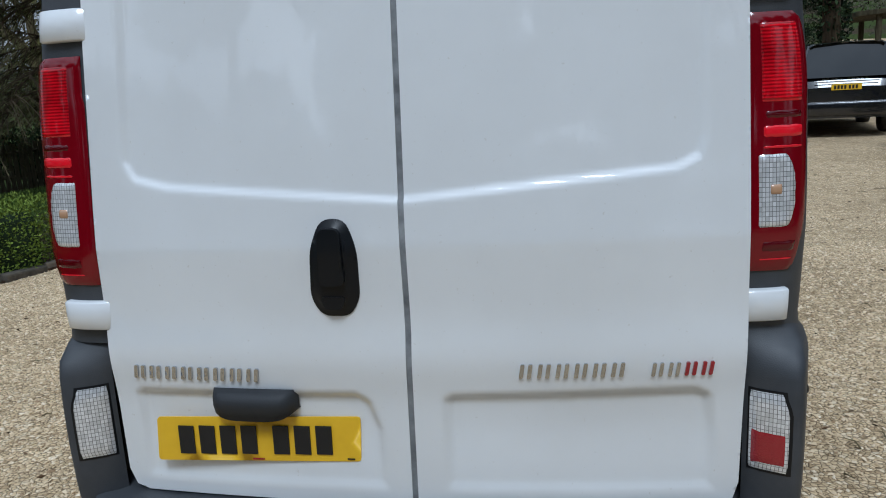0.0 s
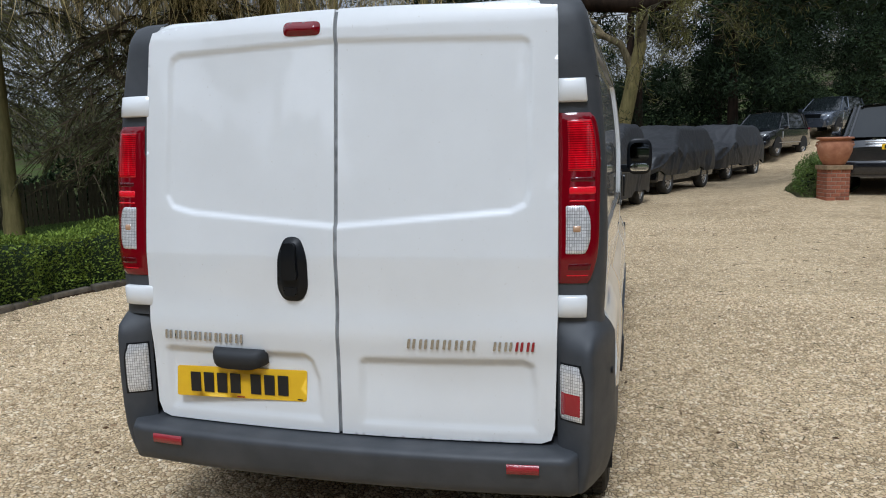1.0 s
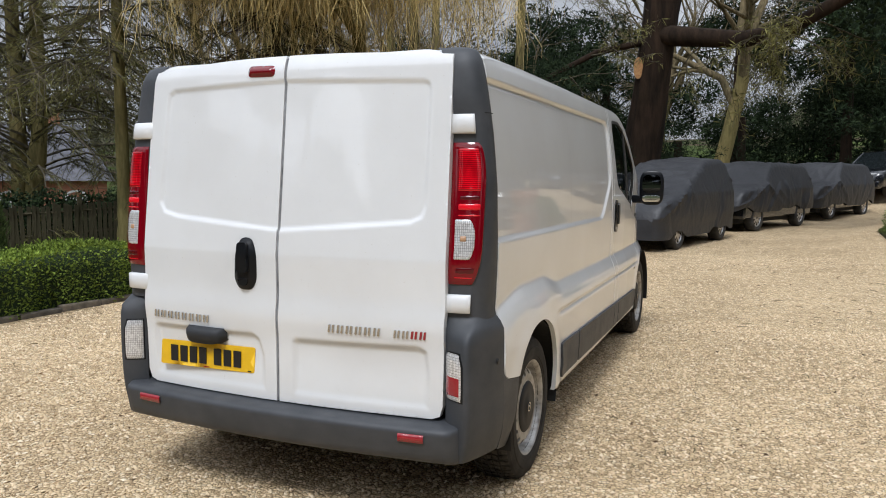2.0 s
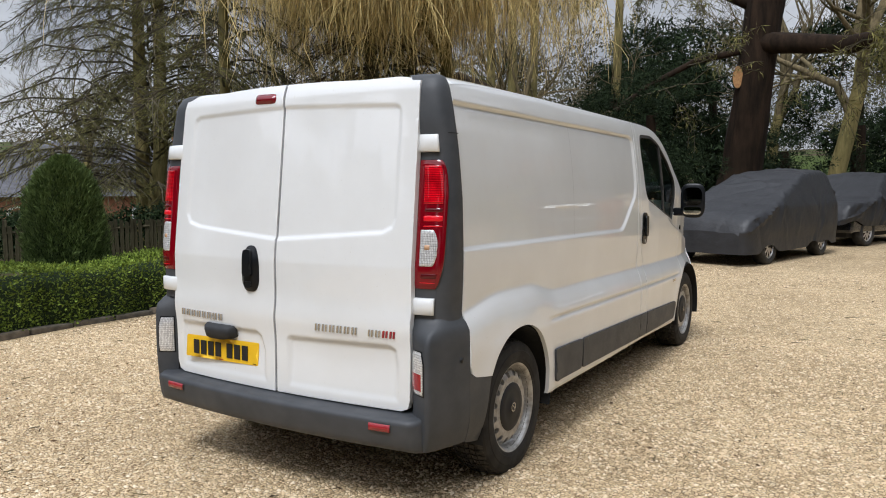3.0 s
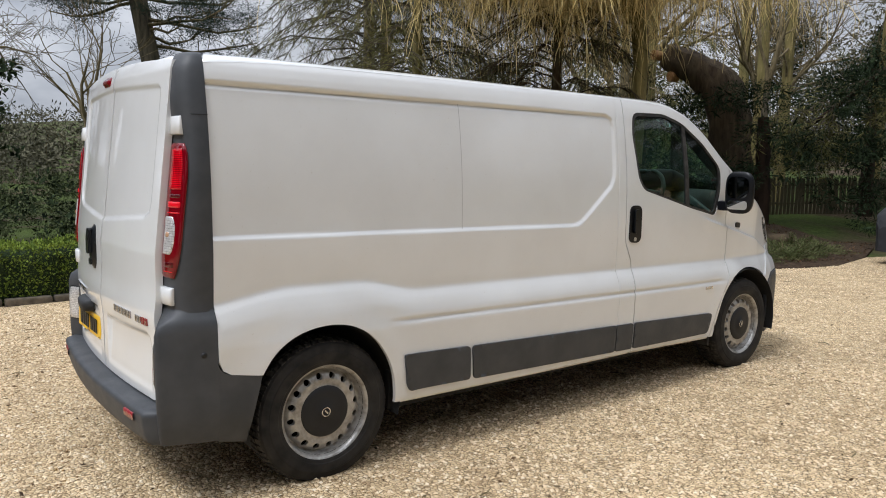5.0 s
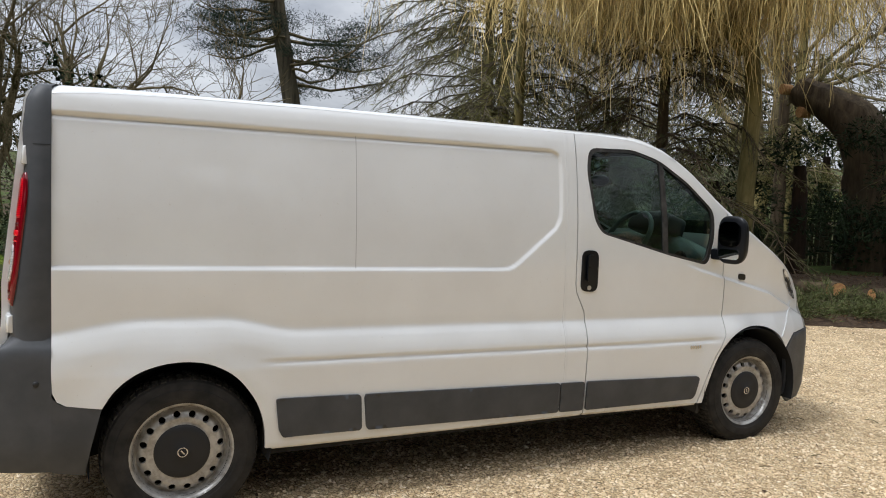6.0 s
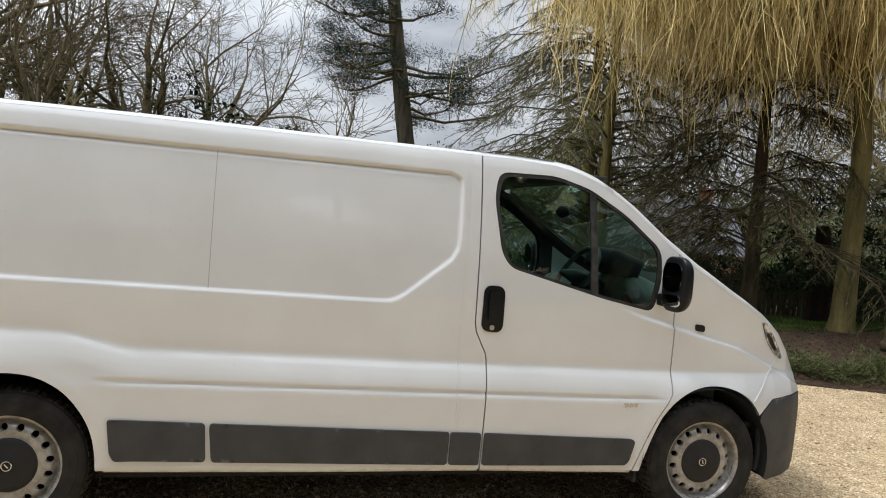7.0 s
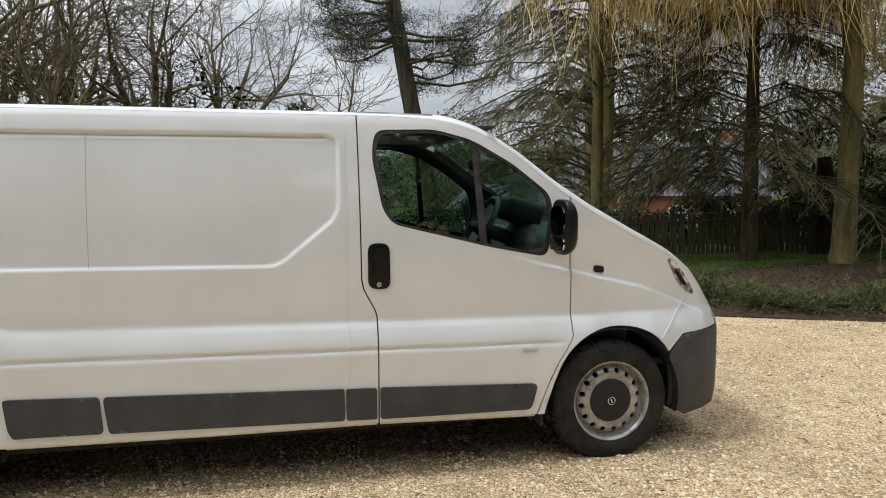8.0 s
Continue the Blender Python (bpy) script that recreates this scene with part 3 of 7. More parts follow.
RECESS = [(-0.648, 1.775), (-0.640, 1.805), (-0.604, 1.824), (0.0, 1.841), (0.655, 1.817), (0.683, 1.805), (0.690, 1.775), (0.690, 1.315), (0.676, 1.270), (0.624, 1.244),
          (0.018, 1.196), (-0.547, 1.240), (-0.640, 1.262), (-0.668, 1.31)]
LOW_L = [(-0.705, 0.735), (-0.68, 0.752), (-0.11, 0.758), (-0.075, 0.735), (-0.050, 0.66), (-0.045, 0.50), (-0.70, 0.50)]
LOW_R = [(0.085, 0.735), (0.11, 0.754), (0.665, 0.764), (0.705, 0.745), (0.715, 0.66), (0.715, 0.50), (0.085, 0.50)]


def tail_y(P):
    x, z = P[:, 0], P[:, 1]
    y = -0.765 + 0.055 * (np.abs(x) / 0.85) ** 2 + np.maximum(0, z - 1.1) * 0.115
    y = y + 0.9 * np.maximum(0, z - 1.87) ** 1.5
    y = y - 0.010 * np.exp(-((z - 0.83) / 0.075) ** 2)
    y = y + 0.009 * ease(depth_in(RECESS, P), 0.0, 0.018)
    for low in (LOW_L, LOW_R):
        d = depth_in(low, P)
        y = y + 0.016 * ease(d, 0.0, 0.028) * (0.35 + 0.65 * ease(z, 0.50, 0.68))
    return y


def on_tail(out=0.0):
    def f(P):
        return np.stack([P[:, 0], tail_y(P) - out, P[:, 1]], 1)
    return f


def corner_point(u, z, out=0.0, sign=1):
    """The rear corner, set back from the door's face: u = 0 behind the rear door's edge, 1 at the side."""
    zc = min(z, 1.86)
    y0 = -0.765 + 0.055 * (0.76 / 0.85) ** 2 + max(0, zc - 1.1) * 0.115 + (0.008 + 0.028 * float(1 - ease(np.array([z]), 1.66, 1.72)[0]) if sign > 0 else 0.006) + 0.6 * max(0, z - 1.88)
    xs = float(np.interp(z, SIDE_Z, SIDE_X))
    x0 = 0.735 - 0.4 * max(0, z - 1.85)
    n = 2 / 3.4
    th_ = u * math.pi / 2
    sn, cs = max(1e-4, math.sin(th_)), max(1e-4, math.cos(th_))
    p = np.array([x0 + (xs - x0) * sn ** n, y0 + (-0.525 - y0) * (1 - cs ** n)])
    t = np.array([(xs - x0) * n * sn ** (n - 1) * cs, (-0.525 - y0) * n * cs ** (n - 1) * sn])
    nn = np.array([t[1], -t[0]]) / (np.hypot(*t) + 1e-9)
    p = p + nn * out
    return (sign * p[0], p[1], z)


def corner_u(z, x=None, y=None):
    """The place round the corner at which it reaches that x, or that y."""
    for u in np.linspace(0, 1, 161):
        p = corner_point(u, z)
        if (x is not None and p[0] >= x) or (y is not None and p[1] >= y):
            return float(u)
    return 1.0


van = tagged(empty("panel_van"), "white long panel van with dark grey bumpers parked on gravel", "van")

# arches and shut lines, as (y, z)
ARCH_R = [(0.366, 0.313), (0.362, 0.39), (0.350, 0.464), (0.322, 0.540), (0.283, 0.603), (0.237, 0.660), (0.180, 0.706), (0.100, 0.743), (0.009, 0.757),
          (-0.085, 0.752), (-0.177, 0.727), (-0.245, 0.686), (-0.295, 0.636), (-0.333, 0.572)]
ARCH_F = [(3.858, 0.588), (3.831, 0.625), (3.775, 0.682), (3.706, 0.722), (3.610, 0.752), (3.501, 0.760), (3.420, 0.748), (3.351, 0.722), (3.290, 0.685), (3.236, 0.635),
          (3.190, 0.568), (3.155, 0.486), (3.118, 0.385), (3.091, 0.288)]


def flowing(line, times=2):
    """Cuts the corners of an open line."""
    for _ in range(times):
        out = [line[0]]
        for (a, b), (c, d) in zip(line[:-1], line[1:]):
            out += [(0.75 * a + 0.25 * c, 0.75 * b + 0.25 * d), (0.25 * a + 0.75 * c, 0.25 * b + 0.75 * d)]
        line = out + [line[-1]]
    return line


ARCH_R, ARCH_F = flowing(ARCH_R), flowing(ARCH_F)
GAP = [(2.089, 1.90), (2.092, 1.65), (2.095, 1.40), (2.098, 1.06), (2.108, 1.01), (2.140, 0.948), (2.166, 0.90), (2.176, 0.86), (2.175, 0.31)]
DOOR_F = [(3.246, 1.42), (3.250, 1.07), (3.250, 0.715), (3.215, 0.650), (3.165, 0.572), (3.120, 0.480), (3.088, 0.405), (3.045, 0.292)]
WINDOW = corner_round([(2.163, 1.70), (2.185, 1.832), (2.50, 1.838), (2.70, 1.785), (2.92, 1.660), (3.135, 1.490), (3.152, 1.32), (3.120, 1.150), (2.80, 1.212), (2.27, 1.345), (2.215, 1.42)], 0.055, 4)


def along_rail(a, b, n):
    return [(y, float(rail_line(y))) for y in np.linspace(a, b, n)]


def shifted(line, d):
    return [(a + d, b) for a, b in line]


BODY = along_rail(-0.525, 2.089, 24) + GAP[1:] + [(1.40, 0.305), (0.40, 0.313)] + ARCH_R + [(-0.40, 0.582), (-0.470, 0.594), (-0.505, 0.615), (-0.522, 0.655), (-0.525, 0.75)]
DOOR = along_rail(2.096, 3.246, 22) + DOOR_F + [(2.182, 0.31)] + shifted(GAP, 0.007)[-2:0:-1]
WING = along_rail(3.254, 4.335, 20) + [(4.352, 0.70), (4.16, 0.694), (3.962, 0.681)] + ARCH_F + [(3.053, 0.288)] + shifted(DOOR_F, 0.007)[-2:0:-1]
BUMPER_F = [(3.866, 0.580), (3.965, 0.673), (4.16, 0.686), (4.352, 0.69), (4.376, 0.60), (4.370, 0.42), (4.345, 0.317), (4.26, 0.215), (4.00, 0.186), (3.862, 0.272), (3.869, 0.376), (3.855, 0.50)]

for sign, fine in ((1, 0.0095), (-1, 0.035)):
    side = "driver" if sign > 0 else "passenger"
    turn_in = np.array([-0.022 * sign, 0, 0])
    patch("load_bay_side", BODY, [], fine, on_side(sign), M_PAINT, van, turn_in, "white pressed steel load bay side with a recessed panel")
    door = patch("cab_door", DOOR, [WINDOW], fine, on_side(sign), M_PAINT, van, turn_in, "white cab door with a raked window")
    patch("front_wing", WING, [], fine, on_side(sign), M_PAINT, van, turn_in)
    patch("front_bumper_side", BUMPER_F, [], 0.03, on_side(sign, 0.006), M_PLASTIC, van, turn_in, "dark grey plastic front bumper")
    # window rubber and glass
    inner = [(2.66 + (a - 2.66) * 0.955, 1.50 + (b - 1.50) * 0.94) for a, b in WINDOW]
    patch("window_rubber", WINDOW, [inner], 0.02, on_side(sign, -0.003), M_RUBBER, door, np.array([-0.02 * sign, 0, 0]), "black window rubber")
    pane = patch("window_glass", inner, [], 0.06, on_side(sign, -0.012), M_GLASS, door, None, "tinted side window glass")
    pane.visible_shadow = False
    bar = corner_round([(2.735, 1.22), (2.775, 1.21), (2.728, 1.775), (2.695, 1.79)], 0.004, 2)
    patch("window_divider", bar, [], 0.03, on_side(sign, -0.004), M_RUBBER, door, np.array([-0.015 * sign, 0, 0]))
    # door handle in its cup
    cup = corner_round([(2.135, 1.25), (2.247, 1.248), (2.250, 1.010), (2.134, 1.014)], 0.045, 5)
    handle = patch("door_handle", cup, [], 0.02, on_side(sign, 0.007), M_BLACK, door, turn_in, "black plastic door handle")
    pull = corner_round([(2.163, 1.225), (2.218, 1.224), (2.220, 1.070), (2.163, 1.072)], 0.02, 4)
    patch("pull", pull, [], 0.02, on_side(sign, 0.026), M_BLACK, handle, np.array([-0.012 * sign, 0, 0]))
    lock = corner_round([(2.178, 1.047), (2.203, 1.047), (2.203, 1.022), (2.178, 1.022)], 0.011, 4)
    patch("lock_barrel", lock, [], 0.02, on_side(sign, 0.010), M_STEEL, handle, np.array([-0.004 * sign, 0, 0]))
    # maker's mark on the door, as plain bars
    for k in range(5):
        b = corner_round([(2.960 + 0.018 * k, 0.662), (2.974 + 0.018 * k, 0.661), (2.974 + 0.018 * k, 0.640), (2.960 + 0.018 * k, 0.641)], 0.003, 1)
        patch("badge_bar", b, [], 0.02, on_side(sign, 0.004), M_CHROME, door, np.array([-0.004 * sign, 0, 0]))
    rep = corner_round([(3.394, 1.096), (3.456, 1.090), (3.458, 1.052), (3.396, 1.058)], 0.014, 3)
    patch("side_repeater", rep, [], 0.02, on_side(sign, 0.008), M_BLACK, van, np.array([-0.012 * sign, 0, 0]), "small dark side repeater lamp")
    # sealed weld seam between the side's two pressings
    patch("panel_seam", [(0.796, 1.806), (0.7995, 1.806), (0.7995, 1.16), (0.796, 1.16)], [], 0.02, on_side(sign, 0.0006), M_SEALER, van, None, "thin grey weld seam")
    patch("pressed_seam", [(2.027, 1.80), (2.032, 1.80), (2.032, 0.52), (2.027, 0.52)], [], 0.02, on_side(sign, 0.0026), M_PAINT, van, np.array([-0.003 * sign, 0, 0]))
    # rubbing strips between the arches
    strips = [[(0.407, 0.553), (0.815, 0.540), (0.828, 0.530), (0.838, 0.368), (0.828, 0.356), (0.444, 0.362), (0.424, 0.40)],
              [(0.852, 0.538), (1.995, 0.504), (2.000, 0.495), (2.001, 0.345), (1.99, 0.335), (0.872, 0.354), (0.862, 0.37), (0.846, 0.52)],
              [(2.008, 0.503), (2.168, 0.499), (2.168, 0.332), (2.010, 0.335)],
              [(2.186, 0.500), (3.030, 0.466), (3.045, 0.452), (3.020, 0.345), (3.000, 0.322), (2.187, 0.331)]]
    for k, s in enumerate(strips):
        patch("rubbing_strip", corner_round(s, 0.012, 2), [], 0.02, on_side(sign, 0.012), M_PLASTIC, door if k == 3 else van, np.array([-0.016 * sign, 0, 0]), "dark grey plastic rubbing strip")
    # grimy sill flange under the doors
    for a, b in ((0.40, 2.172), (2.185, 3.04)):
        V, F = grid([[(sign * (0.915 + dx), y, float(np.interp(y, [0.4, 1.4, 2.18, 3.05], [0.313, 0.305, 0.306, 0.288])) + dz) for dx, dz in ((0.014, 0.014), (0.016, 0.0), (0.008, -0.012), (-0.03, -0.014))]
                     for y in np.linspace(a, b, 14)])
        add("sill_flange", V, F, M_SILL, van, label="road-grimed white sill")
    # headlamp
    lens = corner_round([(3.885, 1.118), (3.93, 1.108), (3.985, 1.052), (4.045, 0.985), (4.100, 0.900), (4.080, 0.892), (4.010, 0.930), (3.950, 0.995)], 0.03, 3)
    lamp = patch("headlamp", lens, [], 0.02, on_side(sign, 0.006), M_HEADLAMP, van, turn_in, "clear headlamp with a dark bowl")
    ring = corner_round([(3.93, 1.062), (3.985, 1.02), (4.045, 0.945), (4.015, 0.945), (3.965, 0.995)], 0.02, 3)
    patch("reflector_bowl", ring, [], 0.02, on_side(sign, 0.009), M_BLACK, lamp, np.array([-0.003 * sign, 0, 0]))
    # shut line of the bumper and the wing
    cut = [(3.806, 0.668), (3.868, 0.735), (3.935, 0.810), (4.030, 0.890), (4.038, 0.886), (3.942, 0.805), (3.875, 0.730), (3.813, 0.663)]
    patch("wing_joint", cut, [], 0.02, on_side(sign, 0.006), M_PAINT, van, np.array([-0.005 * sign, 0, 0]))

    # door mirror: arm, shell, two glasses
    arm = part("mirror_arm", block(0.16, 0.07, 0.07, pose(sign * 0.965, 3.165, 1.225), 0.02), M_BLACK, van, "black door mirror", True)
    bm = bmesh.new()
    bmesh.ops.create_uvsphere(bm, u_segments=24, v_segments=16, radius=1.0)
    for v in bm.verts:
        c = v.co
        for i, e in ((0, 0.6), (2, 0.55)):
            c[i] = math.copysign(abs(c[i]) ** e, c[i])
        c.y = c.y * (1.0 if c.y > 0 else 0.25)
    bm.transform(pose(sign * 1.055, 3.135, 1.322, 0, 0, sign * 6) @ Matrix.Diagonal((0.100, 0.075, 0.146, 1)))
    shell = part("mirror_shell", bm, M_BLACK, arm, "", True)
    for zm, h, w_, mt, lb in ((1.358, 0.150, 0.150, M_TREEMIRROR, "mirror glass with a dark tree reflection in its colour"), (1.236, 0.062, 0.145, M_MIRROR, "bright wide angle mirror glass")):
        gl = corner_round([(-w_ / 2, h / 2), (w_ / 2, h / 2), (w_ / 2, -h / 2), (-w_ / 2, -h / 2)], 0.028 if h < 0.1 else 0.055, 5)
        gm = pose(sign * 1.055, 3.119, zm, 0, 0, sign * 6)
        patch("mirror_glass", gl, [], 0.03, lambda P: np.array([tuple(gm @ Vector((a, -0.004 - 0.003 * (1 - (b / h) ** 2), b))) for a, b in P]), mt, shell, np.array([0, 0.008, 0]), lb)

    # rear corner: pillar cover, lamp, hinge covers, bumper corner
    zs = [0.86, 0.90, 0.95, 1.0, 1.1, 1.2, 1.3, 1.4, 1.5, 1.6, 1.7, 1.75, 1.80, 1.84, 1.87, 1.895, 1.915, 1.930]
    us = np.linspace(0, 1, 19)
    rows = [[corner_point(u, z, 0.0 if u < 0.97 else -0.004, sign) for u in us] for z in zs]
    rows.append([(x * 0.965, y + 0.015, 1.942) for x, y, z in rows[-1]])
    rows.append([(sign * 0.752, y + 0.03, 1.943) for x, y, z in rows[-1]])
    V, F = grid(rows)
    pillar = add("rear_pillar_cover", V, F, M_PLASTIC, van, label="dark grey plastic rear pillar cover")
    # cap seam above the hinge and the filler flap outline
    V, F = grid([[corner_point(u, z, 0.0025, sign) for u in np.linspace(0.5, 1, 8)] for z in (1.681, 1.685)])
    add("cap_joint", V, F, M_INK, pillar)
    for z0, z1, in ((1.600, 1.678), (0.897, 0.972)):
        rows = []
        UA, UB = corner_u(z0, x=0.768 if sign > 0 else 0.755), corner_u(z0, x=0.858)
        for z, o in ((z0, 0.0), (z0 + 0.0015, 0.013), (z0 + 0.005, 0.018), ((z0 + z1) / 2, 0.019), (z1 - 0.005, 0.018), (z1 - 0.0015, 0.013), (z1, 0.0)):
            rows.append([corner_point(u, z, o * w, sign) for u, w in [(UA - 0.02, 0.4)] + [(UA + (UB - UA) * q, 1) for q in (0, 0.2, 0.4, 0.6, 0.8, 0.94)] + [(UB - 0.004, 0.85), (UB, 0.0)]])
        V, F = grid(rows)
        add("hinge_cover", V, F, M_PAINT, van, label="white hinge cover")

    def lamp_end(z):
        """How far the lamp wraps round the corner."""
        t = (z - 1.289) / 0.279
        k = max(0.0, 1 - abs(t) ** 5.0) ** 0.5
        return corner_u(z, x=0.862) * (1 - k) + corner_u(z, y=-0.640 + 0.115 * (z - 1.2)) * k

    def lamp_start(z):
        return corner_u(z, x=0.768 if sign > 0 else 0.758)

    def part_way(z, f):
        return lamp_start(z) + (lamp_end(z) - lamp_start(z)) * f

    def lens_patch(name, z0, z1, u0, u1, out, mat, par, lab="", n=16):
        rows = []
        for z in np.linspace(z0, z1, n):
            e = min(1.0, min(z - z0, z1 - z) / 0.008)
            a, b = (u0(z) if callable(u0) else u0), (u1(z) if callable(u1) else u1)
            rows.append([corner_point(a + (b - a) * t, z, out * (0.35 + 0.65 * e) * w, sign) for t, w in ((0, 0.2), (0.02, 0.8), (0.06, 1), (0.25, 1), (0.5, 1), (0.75, 1), (0.94, 1), (0.985, 0.75), (1, 0.1))])
        V, F = grid(rows)
        return add(name, V, F, mat, par, label=lab)

    tail = lens_patch("tail_lamp", 1.012, 1.566, lamp_start, lamp_end, 0.010, M_REDDARK, van, "tall red tail lamp with a clear indicator window", 40)
    def across(f):
        return lambda z: part_way(z, f)

    brake = lens_patch("brake_lens", 1.372, 1.549, across(0.12), across(0.80), 0.0120, M_RED, tail, "bright ribbed red lens", 24)
    for k in range(7):
        zr = 1.532 - 0.0215 * k
        lens_patch("lens_rib", zr - 0.0022, zr + 0.0022, across(0.16), across(0.74), 0.0132, M_REDDEEP, brake, "", 4)
    lens_patch("lamp_slot", 1.337, 1.365, across(0.16), across(0.80), 0.0114, M_REDDEEP, tail, "dark red slot", 6)
    lens_patch("tail_lens", 1.298, 1.333, across(0.14), across(0.82), 0.0125, M_REDBRIGHT, tail, "bright red tail lens", 8)
    lens_patch("tail_lens", 1.274, 1.290, across(0.14), across(0.82), 0.0125, M_REDBRIGHT, tail, "", 5)
    lens_patch("reversing_window", 1.105, 1.272, lambda z: corner_u(z, x=0.794), lambda z: corner_u(z, x=0.872 - 0.022 * (abs(z - 1.188) / 0.084) ** 3), 0.0135, M_CLEAR, tail, "clear faceted indicator window", 18)
    lens_patch("indicator_bulb", 1.176, 1.208, lambda z: corner_u(z, x=0.818), lambda z: corner_u(z, x=0.842), 0.0165, M_AMBER, tail, "round bulb", 6)
    lens_patch("lower_lens", 1.050, 1.085, across(0.16), across(0.82), 0.0115, M_REDDEEP, tail, "dark red lower lens", 8)
    lens_patch("lower_strip", 1.032, 1.046, across(0.14), across(0.84), 0.0125, M_REDBRIGHT, tail, "", 5)

    # bumper corner: a face beside the door, a crease, then the side
    PLAN = [(0.0, 0.772, -0.708), (0.10, 0.790, -0.724), (0.25, 0.822, -0.740), (0.38, 0.850, -0.752), (0.44, 0.864, -0.757), (0.48, 0.875, -0.757), (0.52, 0.884, -0.750), (0.58, 0.894, -0.730),
            (0.68, 0.912, -0.685), (0.80, 0.932, -0.622), (0.90, 0.946, -0.572), (1.0, 0.955, -0.525)]

    def bumper_point(u, z, out=0.0):
        pu, px, py = zip(*PLAN)
        x, y = float(np.interp(u, pu, px)), float(np.interp(u, pu, py))
        if out:
            x2, y2 = float(np.interp(u + 0.01, pu, px)), float(np.interp(u + 0.01, pu, py))
            n = math.hypot(x2 - x, y2 - y) + 1e-9
            x, y = x + (y2 - y) / n * out, y - (x2 - x) / n * out
        w = float(ease(np.array([z]), 0.80, 0.888)[0])
        cx_, cy_, _ = corner_point(u, max(z, 0.8), 0.014 * (1 - u) ** 0.5 * (1 - w))
        x, y = x + (cx_ - x) * w, y + (cy_ - y) * w
        swell = 0.006 * math.sin(math.pi * min(1, max(0, (z - 0.4) / 0.48))) * (1 - abs(2 * u - 1))
        x, y = x + swell, y - swell
        if z < 0.46:
            k = (0.46 - z) / 0.2
            x, y = x - 0.045 * k * k, y + 0.03 * k * k
        return [sign * x, y, z]

    rows = []
    for z in (0.888, 0.884, 0.872, 0.85, 0.82, 0.78, 0.70, 0.60, 0.50, 0.43, 0.38, 0.345, 0.320, 0.308):
        row = [bumper_point(u, z) for u in (0, 0.05, 0.1, 0.2, 0.3, 0.38, 0.43, 0.46, 0.49, 0.52, 0.56, 0.62, 0.7, 0.8, 0.9, 1.0)]
        row.append([row[-1][0] - sign * 0.03, row[-1][1] + 0.004, z])
        rows.append(row)
    rows.insert(0, [[p[0] - sign * 0.03 if q > 8 else p[0], p[1] + 0.03 if q < 12 else p[1], 0.889] for q, p in enumerate(rows[0])])
    V, F = grid(rows)
    cornerb = add("rear_bumper_corner", V, F, M_PLASTIC, van, label="dark grey plastic bumper corner", sharp=50)

    def low_side(P):
        y, z = P[:, 0], P[:, 1]
        k = np.maximum(0, 0.46 - z) / 0.2
        x = 0.955 - 0.045 * k * k + 0.008 * (y + 0.525) / 0.19
        return np.stack([sign * x, y, z], 1)

    tail_side = [(-0.525, 0.304), (-0.525, 0.640), (-0.519, 0.625), (-0.495, 0.602), (-0.47, 0.592), (-0.40, 0.580), (-0.335, 0.569), (-0.352, 0.50), (-0.372, 0.42), (-0.390, 0.33), (-0.398, 0.275), (-0.46, 0.288)]
    patch("bumper_flank", tail_side, [], 0.03, low_side, M_PLASTIC, cornerb, turn_in)
    V, F = lathe([(0.0, 0.004), (0.011, 0.004), (0.013, 0.0)], 14)
    bx, by, bz = bumper_point(0.885, 0.693)
    add("bumper_plug", [(bx + sign * (0.001 + a), by + b - a * 0.2, bz + c) for a, b, c in V], F, M_INK, cornerb)

    # lower lamp in the bumper's rear face
    def low_lens(name, z0, z1, u0, u1, out, mat, par, lab=""):
        rows = []
        for z in np.linspace(z0, z1, 12):
            e = min(1.0, min(z - z0, z1 - z) / 0.02)
            b = u1 - 0.05 * float(ease(np.array([z]), 0.70, 0.75)[0])
            rows.append([bumper_point(u0 + (b - u0) * t, z, out * (0.3 + 0.7 * e ** 0.5) * w) for t, w in ((0, 0.1), (0.05, 0.9), (0.3, 1), (0.6, 1), (0.93, 0.9), (1, 0.1))])
        V, F = grid(rows)
        return add(name, V, F, mat, par, label=lab)

    fog = low_lens("fog_lamp", 0.562, 0.748, 0.06, 0.41, 0.009, M_CLEAR, van, "clear faceted lower lamp")
    low_lens("lamp_rim", 0.556, 0.754, 0.045, 0.425, 0.005, M_BLACK, fog)
    if sign > 0:
        low_lens("fog_lens", 0.570, 0.668, 0.08, 0.39, 0.0105, M_REFL, fog, "red fog lens")

# ---- roof, screen pillars, windscreen, bonnet
ys = np.concatenate([np.array([-0.60, -0.575, -0.55, -0.524, -0.5]), np.linspace(-0.4, 2.5, 24), np.linspace(2.56, 4.335, 40)])
th = np.linspace(0, math.pi, 41)


def top_ring(y):
    z0, z1 = float(rail_line(y)), float(top_line(y)) + 0.012
    xs = float(side_x(np.array([[max(y, -0.525), z0]]))[0])
    if y < -0.525:
        xs = 0.745
    pts = []
    late = float(ease(np.array([y]), 2.45, 2.95)[0])
    for t in th:
        c, s = math.cos(t), math.sin(t)
        x = xs * math.copysign(abs(c) ** 0.62, c)
        flat = 1 - max(0.0, 1 - (xs - abs(x)) / 0.14) ** 3.2
        pts.append((x, y, z0 + (z1 - z0) * (flat * (1 - late) + abs(s) ** 0.72 * late)))
    under = float(side_x(np.array([[max(y, -0.525), z0 - 0.006]]))[0]) if y >= -0.525 else xs
    for k in (0, -1):
        pts[k] = (math.copysign(under + 0.0012, pts[k][0]), y, z0 - 0.006)
    return pts


